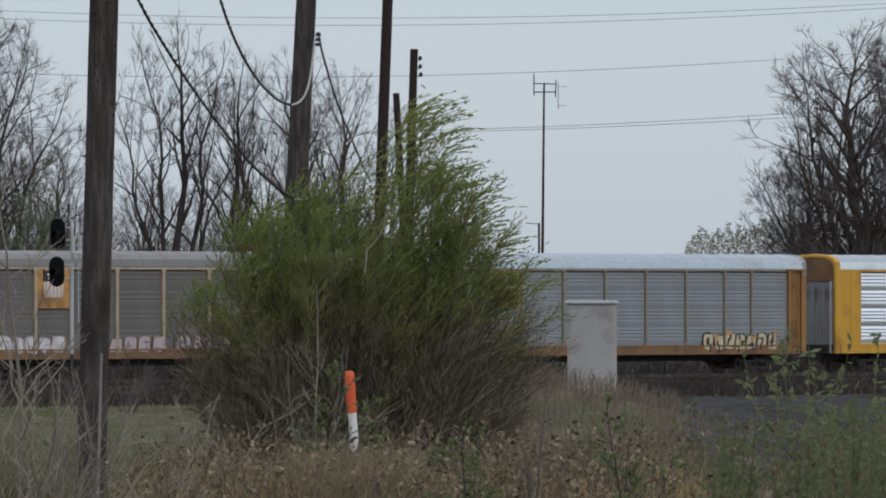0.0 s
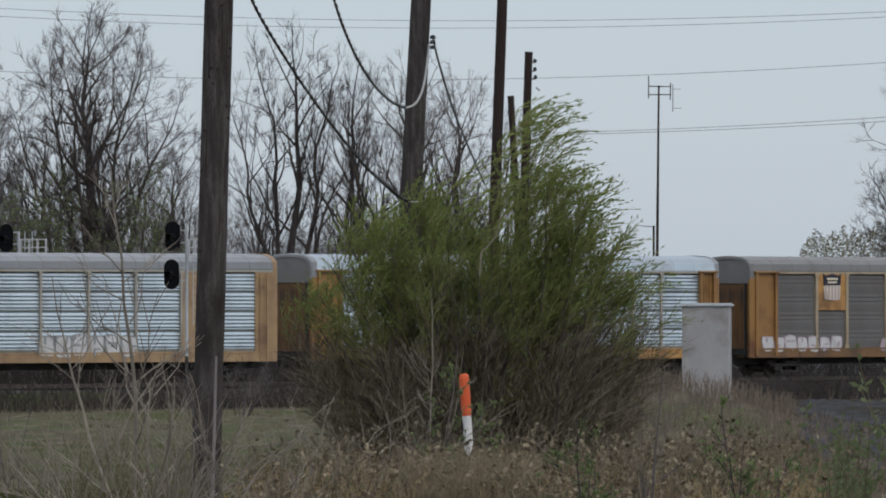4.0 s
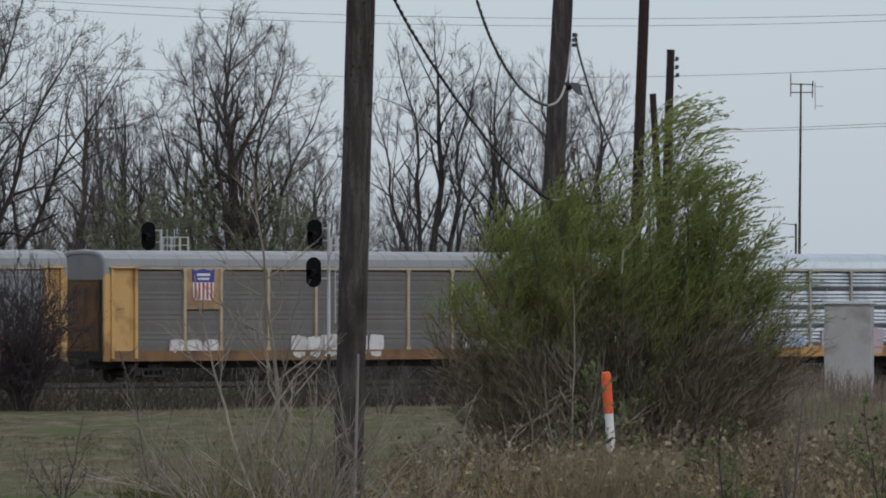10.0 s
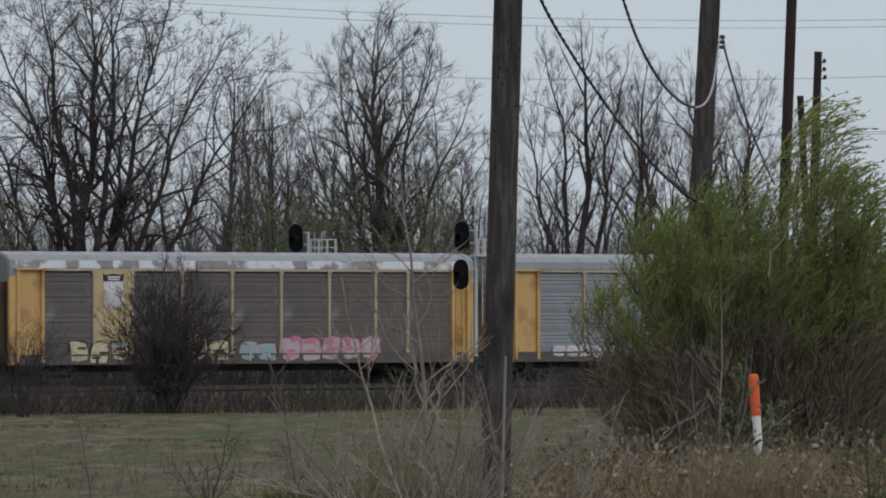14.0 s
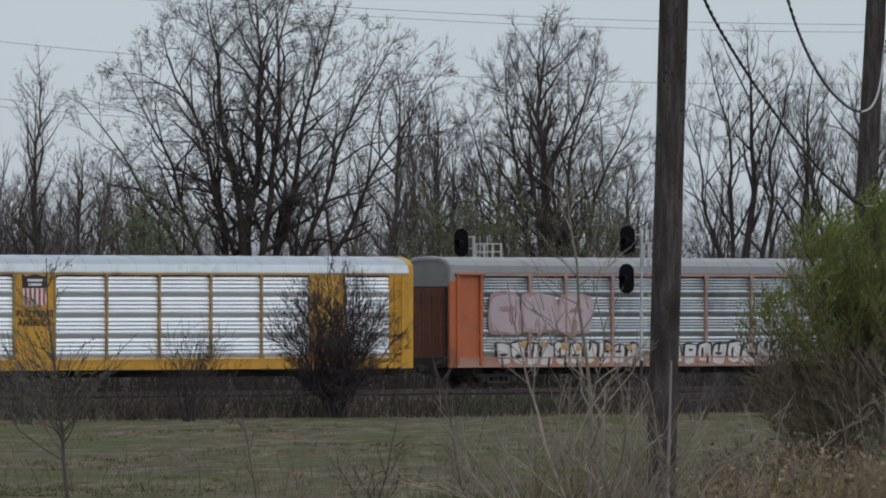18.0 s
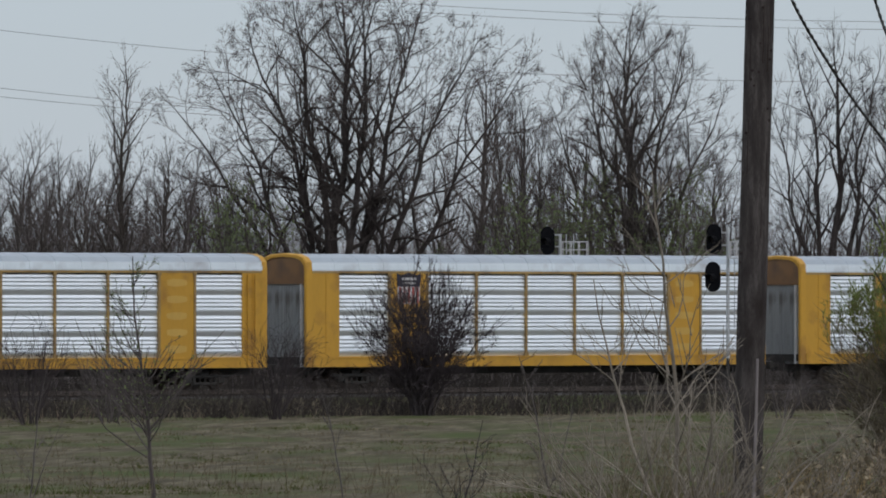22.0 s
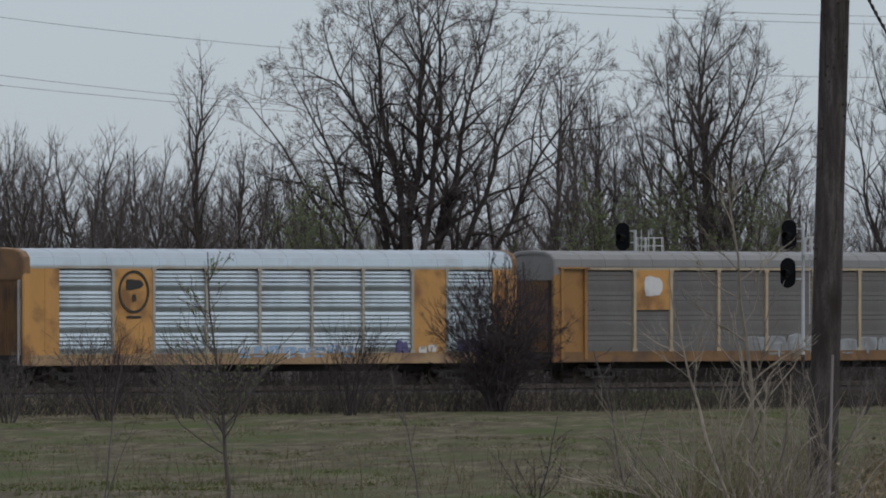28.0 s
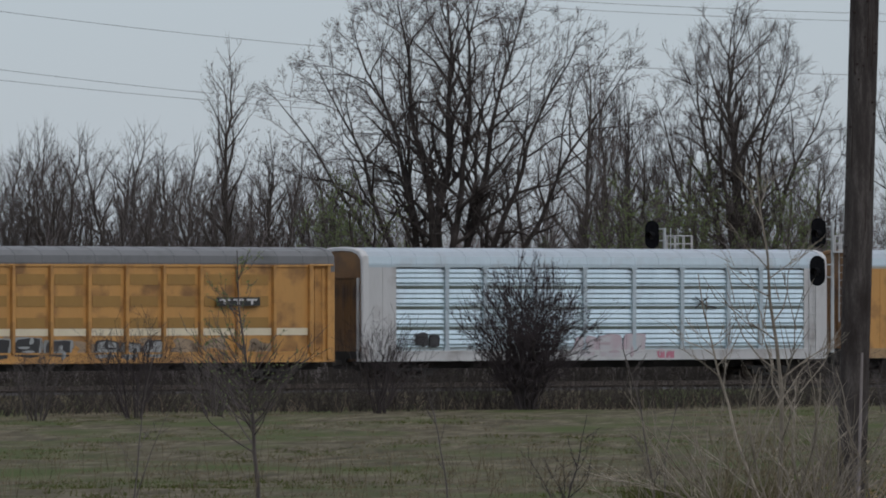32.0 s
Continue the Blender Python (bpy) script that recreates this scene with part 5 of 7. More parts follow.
def hull_of(rows, seed, squash=1.0, lump=0.35):
    """How far out of a crown a place lies (1 on its skin). rows: height, middle, radius."""
    zs, cs, rs = [r[0] for r in rows], [r[1] for r in rows], [r[2] for r in rows]

    def reach(p):
        if p.z < zs[0]:
            return 0.0
        if p.z > zs[-1]:
            return 9.0
        r = float(np.interp(p.z, zs, rs))
        dx, dy = p.x - float(np.interp(p.z, zs, cs)), p.y / squash
        a = math.atan2(dy, dx)
        return math.hypot(dx, dy) / (r * (1 + lump * noise.noise((math.cos(a) * 1.7 + seed, math.sin(a) * 1.7, p.z * 0.33))) + 0.01)
    return reach


def grown_tree(seed, stems, hull, levels=3, gap=(1.1, 0.75, 0.5), ratio=0.5, opening=(0.45, 0.85), rise=0.06, wander=0.16, tip=0.011, thin=0.62, first=0.28, twigs=3, twig=(0.3, 0.75), buds=None, sway=0.35, longest=6.0, fade=1.15, stout=1.35):
    """A bare tree. stems: rows of foot x, tip x, tip y, tip z, radius, and how far up the stem leaves the upright; side limbs grow until they meet the hull."""
    rng = random.Random(seed)
    wood, fine, bud = Tubes(), Tubes(), Tubes()

    def lay(pts, r, end):
        n = len(pts) - 1
        rad = [max(end, r * (1 - (1 - end / max(r, end)) * (i / n) ** fade)) for i in range(n + 1)]
        thick = r > 0.04
        (wood if thick else fine).tube(pts, rad, 7 if r > 0.1 else 5 if thick else 3)
        return rad

    def spray(p, d):
        for k in range(twigs):
            dd = (d + unit(rng) * 0.75 + Vector((0, 0, 0.25))).normalized()
            e = p + dd * rng.uniform(*twig)
            fine.spike(p, e, tip * 0.85)
            if buds and rng.random() < buds[0]:
                for c in range(buds[2]):
                    bud.leaf(p.lerp(e, rng.uniform(0.3, 1.05)) + unit(rng) * 0.03, unit(rng), buds[1] * rng.uniform(0.6, 1.4), buds[1] * 0.7, unit(rng))

    def shoots(pts, rad, length, level):
        """Side limbs along a limb, on alternate sides."""
        n = len(pts) - 1
        count = max(2, int(length / gap[min(level, len(gap) - 1)] * rng.uniform(0.8, 1.2)))
        turn = rng.uniform(0, 6.28)
        for k in range(count):
            f = (first if level == 0 else 0.15) + (0.97 - (first if level == 0 else 0.15)) * (k + rng.uniform(0.1, 0.9)) / count
            j = min(n - 1, int(f * n))
            p = pts[j].lerp(pts[j + 1], f * n - j)
            d = (pts[j + 1] - pts[j]).normalized()
            turn += 2.4 + rng.uniform(-0.5, 0.5)
            e1 = d.cross(Vector((0.2, 0.9, 0.3))).normalized()
            side = e1 * math.cos(turn) + d.cross(e1) * math.sin(turn)
            a = rng.uniform(*opening)
            limb(p, (d * math.cos(a) + side * math.sin(a)).normalized(), min(longest, length * ratio * (1.25 - 0.75 * f)) * rng.uniform(0.55, 1.25) + 0.25, min(rad[j] * thin, 0.02 + rad[j] * 0.55), level + 1)

    def limb(p, d, length, r, level):
        r = max(r, tip)
        if level >= levels:
            e = p + (d + unit(rng) * (wander * 2) + Vector((0, 0, rise * 2))).normalized() * length
            fine.spike(p, e, r)
            if hull(e) < 1.15:
                spray(e, d)
            spray(p.lerp(e, 0.5), d)
            return
        n = max(3, min(7, int(length / 0.5)))
        pts = [p]
        bend = unit(rng) * (wander * 0.5)
        for i in range(n):
            d = (d + bend + unit(rng) * wander + Vector((0, 0, rise))).normalized()
            p = p + d * (length / n)
            pts.append(p)
            if hull(p) > 1 and i > 0:
                break
        rad = lay(pts, r, tip * 0.7)
        shoots(pts, rad, length * (len(pts) - 1) / n, level)
        if len(pts) == n + 1:
            for k in range(2):
                limb(p, (d + unit(rng) * 0.45).normalized(), length * ratio * rng.uniform(0.7, 1.0), r * 0.4, level + 1)

    for fx, tx, ty, tz, r, hold in stems:
        foot, end = Vector((fx, rng.uniform(-0.2, 0.2), -0.3)), Vector((tx, ty, tz))
        knee = Vector((fx + (tx - fx) * 0.16, ty * 0.16, tz * hold))
        n, pts = 16, []
        ph = [rng.uniform(0, 6.28) for k in range(4)]
        for i in range(n + 1):
            t = i / n
            q = foot * (1 - t) ** 2 + knee * (2 * t * (1 - t)) + end * t * t
            w = sway * min(1, 2.5 * t)
            q += Vector((math.sin(t * 9 + ph[0]) + 0.5 * math.sin(t * 21 + ph[1]), math.sin(t * 8 + ph[2]) + 0.5 * math.sin(t * 19 + ph[3]), 0)) * (w * 0.6)
            pts.append(q + unit(rng) * (0.08 * min(1, t * 3)))
        shoots(pts, lay(pts, r * stout, tip * 1.8), (end - foot).length, 0)
        for k in range(3):
            limb(pts[-1], ((pts[-1] - pts[-3]).normalized() + unit(rng) * 0.4).normalized(), 1.6, tip * 1.6, 2)
    return wood.mesh("trunk"), fine.mesh("crown"), bud.mesh("buds") if buds else None


def plant(u, d, dz=0.0):
    p = at(u, 0, d)
    return Vector((p.x, p.y, ground_z(p.x, p.y) + dz))


GREY = (M["bark"], M["twig"])
DARK = (M["bark_dark"], M["twig_dark"])
# the big vase-shaped tree
hull = hull_of([(5, -0.3, 3.5), (8, -0.3, 6.0), (11, 0.0, 8.2), (14.5, 0.5, 9.3), (17, 0.7, 8.6), (19.3, 0.5, 6.2), (21.3, 0.2, 2.6)], 3.1, 0.8)
rows = [(-0.5, -8.3, 0.6, 14.8, 0.17, 0.30), (-0.6, -6.2, -2.2, 16.2, 0.16, 0.42), (-0.3, -4.6, 1.8, 18.6, 0.19, 0.50), (-0.1, -2.2, -1.6, 20.2, 0.21, 0.55), (0.0, 0.4, 0.8, 20.9, 0.24, 0.55), (0.2, 2.4, -2.6, 20.4, 0.19, 0.52), (0.3, 4.4, 1.5, 19.8, 0.20, 0.46), (0.5, 7.2, -1.2, 17.9, 0.19, 0.36), (0.6, 9.4, 0.8, 16.2, 0.18, 0.28), (-0.4, -2.8, 3.8, 17.2, 0.14, 0.45), (0.4, 2.6, 4.2, 17.5, 0.14, 0.45)]
w, f, b = grown_tree(41, rows, hull, 3, gap=(1.1, 0.95, 0.75), ratio=0.34, opening=(0.45, 0.9), rise=0.02, wander=0.24, tip=0.0105, first=0.34, twigs=3, twig=(0.2, 0.6), buds=(0.5, 0.065, 2), longest=4.2)
big = tree_at("bare_tree", "large dark bare vase-shaped tree with many limbs", w, f, b, (M["bark_dark"], M["twig_mid"]), plant(-1352, 402), bud="bud_brown")
# dense round-crowned tree with one trunk and rising limbs
hull = hull_of([(3, 0, 2.5), (6, 0.2, 4.6), (10, 0.3, 5.6), (14, 0.2, 5.4), (17, 0, 3.9), (19.6, -0.2, 1.0)], 7.3)
rows = [(0, -0.3, 0.3, 18.6, 0.30, 0.6), (0, 2.6, -1.0, 17.6, 0.17, 0.42), (0.1, 4.6, 0.6, 15.2, 0.18, 0.33), (0.2, 5.6, 1.6, 12.0, 0.15, 0.28), (-0.1, -2.6, 1.2, 17.2, 0.16, 0.45), (-0.1, -4.4, -1.0, 14.6, 0.15, 0.38), (-0.2, -5.2, 0.8, 11.4, 0.13, 0.34), (0, 0.9, 3.4, 16.4, 0.14, 0.45), (0, -0.8, -3.2, 16.2, 0.14, 0.45)]
w, f, b = grown_tree(43, rows, hull, 3, gap=(1.0, 0.85, 0.72), ratio=0.34, opening=(0.4, 0.85), rise=0.04, wander=0.18, tip=0.0105, first=0.30, twigs=3, twig=(0.3, 0.8), longest=4.0)
fan = tree_at("bare_tree", "dense twiggy round-crowned bare tree behind the track", w, f, b, GREY, plant(-826, 418))
# a second tree of that kind, wider and less dense
hull = hull_of([(3, 0, 2.0), (6, -0.4, 4.4), (9, -0.2, 5.4), (12, 0.4, 5.2), (15, 0.3, 3.8), (17.2, 0, 1.0)], 12.9)
rows = [(0, 0.4, 0.2, 16.4, 0.24, 0.55), (0, 3.2, 1.4, 14.8, 0.17, 0.36), (0.2, 4.9, -0.8, 11.6, 0.14, 0.30), (0, -3.4, -1.2, 14.2, 0.17, 0.36), (-0.2, -4.9, 1.0, 11.0, 0.14, 0.30), (0, 0.8, 3.6, 13.8, 0.14, 0.4)]
w, f, b = grown_tree(44, rows, hull, 3, gap=(1.1, 0.95, 0.85), ratio=0.36, opening=(0.4, 0.8), rise=0.05, wander=0.18, tip=0.0105, first=0.30, twigs=2, twig=(0.3, 0.8), longest=4.0)
broad = tree_at("bare_tree", "broad bare tree with crooked limbs and fine twigs", w, f, b, GREY, plant(-262, 412))
# sparse forked tree
hull = hull_of([(6, 0, 2.2), (9, 0, 3.3), (12, 0.1, 3.6), (15, 0, 3.2), (17.5, 0, 2.0), (18.8, 0, 0.8)], 21.4)
rows = [(0.1, 0.5, 0.2, 18.2, 0.21, 0.55), (0.1, -1.6, 0.8, 17.4, 0.14, 0.46), (0, -3.1, -0.4, 14.4, 0.14, 0.40), (0.2, 2.6, -0.8, 16.6, 0.15, 0.50), (0.2, 3.4, 0.9, 13.0, 0.11, 0.48)]
w, f, b = grown_tree(47, rows, hull, 3, gap=(1.35, 1.15, 0.95), ratio=0.32, opening=(0.4, 0.75), rise=0.06, wander=0.16, tip=0.0105, first=0.42, twigs=2, twig=(0.35, 0.85), longest=3.4)
sparse = tree_at("bare_tree", "sparse forked bare tree with crooked limbs", w, f, b, DARK, plant(-476, 410))
# slim tree with one leader
hull = hull_of([(4, 0, 1.0), (7, 0, 2.0), (10, 0, 2.3), (13, 0, 1.8), (15.5, 0, 1.1), (17.4, 0, 0.4)], 31.0)
w, f, b = grown_tree(53, [(0, 0.2, 0.1, 17.0, 0.15, 0.55)], hull, 2, gap=(0.62, 0.5), ratio=0.27, opening=(0.35, 0.7), rise=0.07, wander=0.15, tip=0.0105, first=0.28, twigs=3, twig=(0.3, 0.8), buds=(0.5, 0.07, 2), sway=0.18, longest=3.4)
slim = tree_at("bare_tree", "slim tall bare tree with rising side branches", w, f, b, GREY, plant(-1738, 412), bud="bud_brown")
# small trees of several stems
hull = hull_of([(2, 0, 1.2), (5, 0, 2.2), (8, 0, 2.4), (10, 0, 1.8), (11.6, 0, 0.7)], 40.2)
w, f, b = grown_tree(59, [(0, 0.2, 0.2, 11.2, 0.11, 0.5), (0.2, 1.5, 0.4, 10.2, 0.08, 0.42), (-0.2, -1.5, -0.5, 10.0, 0.08, 0.42), (0.1, -0.4, 1.6, 9.4, 0.07, 0.42), (-0.1, 2.2, -0.8, 7.4, 0.06, 0.4)], hull, 2, gap=(0.6, 0.55), ratio=0.24, opening=(0.35, 0.75), rise=0.07, wander=0.17, tip=0.0105, first=0.28, twigs=2, twig=(0.35, 0.85), longest=2.6)
small = tree_at("bare_tree", "small twiggy bare tree in the tree row", w, f, b, GREY, plant(-1880, 405))
w, f, b = grown_tree(60, [(0, -0.4, 0.2, 11.0, 0.12, 0.55), (0.1, 1.9, 0.6, 8.6, 0.08, 0.36), (-0.1, -2.0, -0.4, 8.8, 0.08, 0.36)], hull, 2, gap=(0.55, 0.55), ratio=0.28, opening=(0.45, 0.85), rise=0.05, wander=0.2, tip=0.0105, first=0.25, twigs=2, twig=(0.3, 0.75), longest=2.8)
crooked = tree_at("bare_tree", "small crooked bare tree in the tree row", w, f, b, GREY, plant(-1802, 412))
hull = hull_of([(0.8, 0, 1.2), (3, 0, 2.2), (6, 0, 2.6), (8.5, 0, 2.1), (10.5, 0, 0.7)], 51.7)
w, f, b = grown_tree(61, [(0, 0.3, 0.2, 9.8, 0.09, 0.5), (0.2, 1.8, 0.4, 8.4, 0.07, 0.4), (-0.2, -1.8, -0.5, 8.0, 0.07, 0.4), (0, 0.3, 1.8, 7.6, 0.06, 0.4), (0, -0.5, -1.8, 7.0, 0.06, 0.4)], hull, 2, gap=(0.55, 0.45), ratio=0.26, opening=(0.4, 0.8), rise=0.05, wander=0.18, tip=0.012, first=0.15, twigs=3, twig=(0.3, 0.7), buds=(0.9, 0.10, 3), longest=2.6)
green = tree_at("budding_tree", "small budding tree with sparse fresh green", w, f, b, GREY, plant(-1517, 398))


def more(src, u, d, s, turn, sx=1.0, label=""):
    p = plant(u, d)
    o = copy_thing(src, pose(p.x, p.y, p.z, 0, 0, turn))
    o.scale = (s * sx, s * sx, s)
    return tagged(o, label=label) if label else o


for u, d, s, turn, sx in ((-350, 424, 0.93, 130, 0.9), (830, 470, 1.0, 10, 1.1), (-1030, 438, 0.88, 300, 0.9), (-905, 448, 0.8, 215, 1.0)):
    more(sparse, u, d, s, turn, sx)
for u, d, s, turn, sx in ((-172, 424, 0.96, 160, 0.8), (-985, 424, 0.80, 100, 0.9), (-680, 440, 0.74, 40, 1.0), (-1160, 446, 0.80, 200, 1.0), (610, 452, 0.42, 170, 1.3), (960, 440, 1.1, 150, 1.1), (-2250, 424, 0.62, 95, 1.0), (-1905, 428, 0.62, 20, 0.9), (-2090, 430, 0.64, 120, 1.0)):
    more(broad, u, d, s, turn, sx)
for u, d, s, turn, sx in ((735, 440, 0.98, 30, 1.22), (640, 446, 0.66, 250, 1.0), (870, 445, 1.02, 77, 1.1)):
    more(fan, u, d, s, turn, sx)
for u, d, s, turn, sx in ((-1846, 425, 0.74, 140, 1.2), (-1660, 432, 0.76, 50, 1.2), (-2050, 425, 0.70, 310, 1.2), (-1090, 430, 1.02, 80, 1.1), (-1062, 434, 0.95, 170, 1.1)):
    more(slim, u, d, s, turn, sx)
for u, d, s, turn, sx in ((-1790, 436, 0.64, 10, 0.8), (-1690, 444, 0.66, 75, 0.75), (-1600, 440, 0.66, 220, 0.8), (-1520, 450, 0.68, 290, 0.9), (-1985, 436, 0.62, 140, 0.9), (-2170, 428, 0.62, 250, 1.0)):
    more(broad, u, d, s, turn, sx)
rng = random.Random(77)
for k in range(34):
    u = -2270 + k * 64 + rng.uniform(-20, 20)
    if -150 < u:
        continue
    more(small if k % 2 else crooked, u, 422 + rng.uniform(-8, 45), rng.uniform(0.8, 1.05) * (1.18 if u < -1550 else 0.95), rng.uniform(0, 360), rng.uniform(0.85, 1.15))
for k in range(12):
    more(crooked if k % 2 else small, -2250 + k * 62 + rng.uniform(-20, 20), 430 + rng.uniform(0, 40), rng.uniform(0.95, 1.2), rng.uniform(0, 360), rng.uniform(0.9, 1.2))
for u, d, s, turn, sx in ((-1250, 408, 0.55, 30, 1.0), (-1010, 402, 0.85, 60, 1.0), (-900, 412, 0.9, 190, 0.8), (-1550, 402, 0.85, 260, 0.7), (-620, 408, 0.5, 10, 1.2), (-1400, 405, 0.5, 80, 1.0), (-1290, 400, 0.45, 150, 1.2), (-1190, 404, 0.6, 220, 1.0), (-960, 400, 0.7, 270, 1.0), (-1620, 404, 0.55, 45, 1.0), (-733, 402, 0.9, 200, 0.8), (-230, 402, 0.6, 140, 1.0), (-20, 402, 0.5, 300, 1.0)):
    more(green, u, d, s * 1.2, turn, sx * 1.1)

# low thicket under the trees
def thicket(label, ua, ub, da, db, n, hmin, hmax, mat, seed, name="thicket"):
    rng = random.Random(seed)
    t = Tubes()
    for i in range(n):
        p = plant(rng.uniform(ua, ub), rng.uniform(da, db))
        h = rng.uniform(hmin, hmax) * rng.uniform(0.6, 1)
        d = Vector((rng.gauss(0, 0.22), rng.gauss(0, 0.22), 1)).normalized()
        q = p + d * h * 0.55 + unit(rng) * 0.2
        e = q + (d + unit(rng) * 0.4).normalized() * h * 0.45
        t.tube([p, q, e], [0.022, 0.015, 0.008], 3)
        for k in range(9):
            s = p.lerp(q, rng.uniform(0.3, 1)) if k < 3 else q.lerp(e, rng.uniform(0, 0.9))
            dd = (d + unit(rng) * 0.9).normalized()
            t.spike(s, s + dd * h * rng.uniform(0.14, 0.36), 0.0115)
    return tagged(part(name, t.mesh(name), mat, kind="stuff"), label, "thicket")


# the far thickets' pale twig colour paints their soft haze
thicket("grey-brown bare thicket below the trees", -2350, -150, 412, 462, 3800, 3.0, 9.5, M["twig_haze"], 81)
thicket("dark brown bare thicket behind the track", -720, 60, 402, 430, 900, 3.5, 8.0, M["twig"], 82)
thicket("brown bare thicket around the forked tree", -500, -150, 402, 426, 800, 5.0, 11.0, M["twig_mid"], 84)
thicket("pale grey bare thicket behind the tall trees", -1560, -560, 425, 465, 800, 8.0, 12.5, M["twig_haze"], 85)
thicket("brown bare thicket at the wood's edge", 640, 1000, 425, 470, 1100, 4.0, 9.5, M["twig"], 83)


def far_wood():
    rng = random.Random(91)
    t = Tubes()
    for i in range(42000):
        u = rng.uniform(385, 1100)
        d = rng.uniform(880, 960)
        top = 4.5 + 10.3 * (0.78 + 0.22 * noise.noise((u * 0.02, 0, 1)) + 0.16 * noise.noise((u * 0.1, 2, 1))) * min(1, max(0.0, (u - 385) / 70))
        p = plant(u, d)
        q = p + Vector((0, 0, top * rng.uniform(0.25, 1.0)))
        t.leaf(q, unit(rng), rng.uniform(0.2, 0.42), rng.uniform(0.11, 0.2), unit(rng))
    tagged(part("far_wood", t.mesh("far_wood"), M["far_green"], kind="stuff"), "far line of budding woods on the horizon", "woods")


far_wood()

# ---- shrubs beside the track ----


def shrub(label, u, d, h, spread, n, mat, seed, name="bare_shrub", r=0.03, kids=(8, 6, 4)):
    rng = random.Random(seed)
    wood, fine = Tubes(), Tubes()
    for k in range(n):
        a = rng.uniform(0, 2 * math.pi)
        lean = spread * math.sqrt(rng.uniform(0, 1))
        dd = Vector((math.cos(a) * lean, math.sin(a) * lean, 1)).normalized()
        branch(rng, wood, fine, Vector((math.cos(a) * 0.25, math.sin(a) * 0.25, -0.1)), dd, h * rng.uniform(0.65, 0.9), r, 1, 3, kids, 0.03, 0.18)
    s = tagged(new(name), label, "shrub")
    part("stem", wood.mesh("stem"), mat, s, kind="stuff")
    part("twig", fine.mesh("twig"), mat, s, kind="stuff")
    s.location = plant(u, d)
    return s


rng = random.Random(101)
hull = hull_of([(0.4, 0, 1.0), (1.4, 0, 2.0), (2.8, 0, 2.9), (4.0, 0.1, 2.9), (5.0, 0.2, 2.2), (5.9, 0.2, 0.8)], 61.3, lump=0.5)
rows = []
for k in range(26):
    a, q = k * 2.4, math.sqrt((k + 0.5) / 26)
    rows.append((0.3 * q * math.cos(a), 2.7 * q * math.cos(a), 2.5 * q * math.sin(a), 5.5 - 2.4 * q * q + rng.uniform(-0.3, 0.3), rng.uniform(0.03, 0.05), 0.42))
w, f, b = grown_tree(101, rows, hull, 2, gap=(0.33, 0.30), ratio=0.32, opening=(0.45, 0.95), rise=0.06, wander=0.22, tip=0.0105, first=0.22, twigs=3, twig=(0.15, 0.4), sway=0.16, longest=1.6)
tree_at("bare_shrub", "round dark bare shrub beside the track", w, f, b, (M["twig_dark"], M["twig_shrub"]), plant(-1199, 325), group="", category="shrub")
shrub("small dark bare shrub beside the track", -1465, 318, 3.6, 0.6, 15, M["twig_dark"], 102)
shrub("small dark bare shrub beside the track", -1905, 300, 3.6, 0.5, 15, M["twig_dark"], 103)
shrub("small brown bare shrub at the field's edge", -1760, 306, 2.6, 0.7, 11, M["twig"], 104)
shrub("small brown bare shrub at the field's edge", -2080, 296, 2.8, 0.6, 11, M["twig"], 105)
shrub("low bare shrub beneath the railway signal", -640, 320, 2.4, 0.8, 8, M["twig"], 106)
shrub("low bare shrub beneath the railway signal", -560, 318, 2.2, 0.9, 8, M["twig"], 107)

# young bare trees in the field


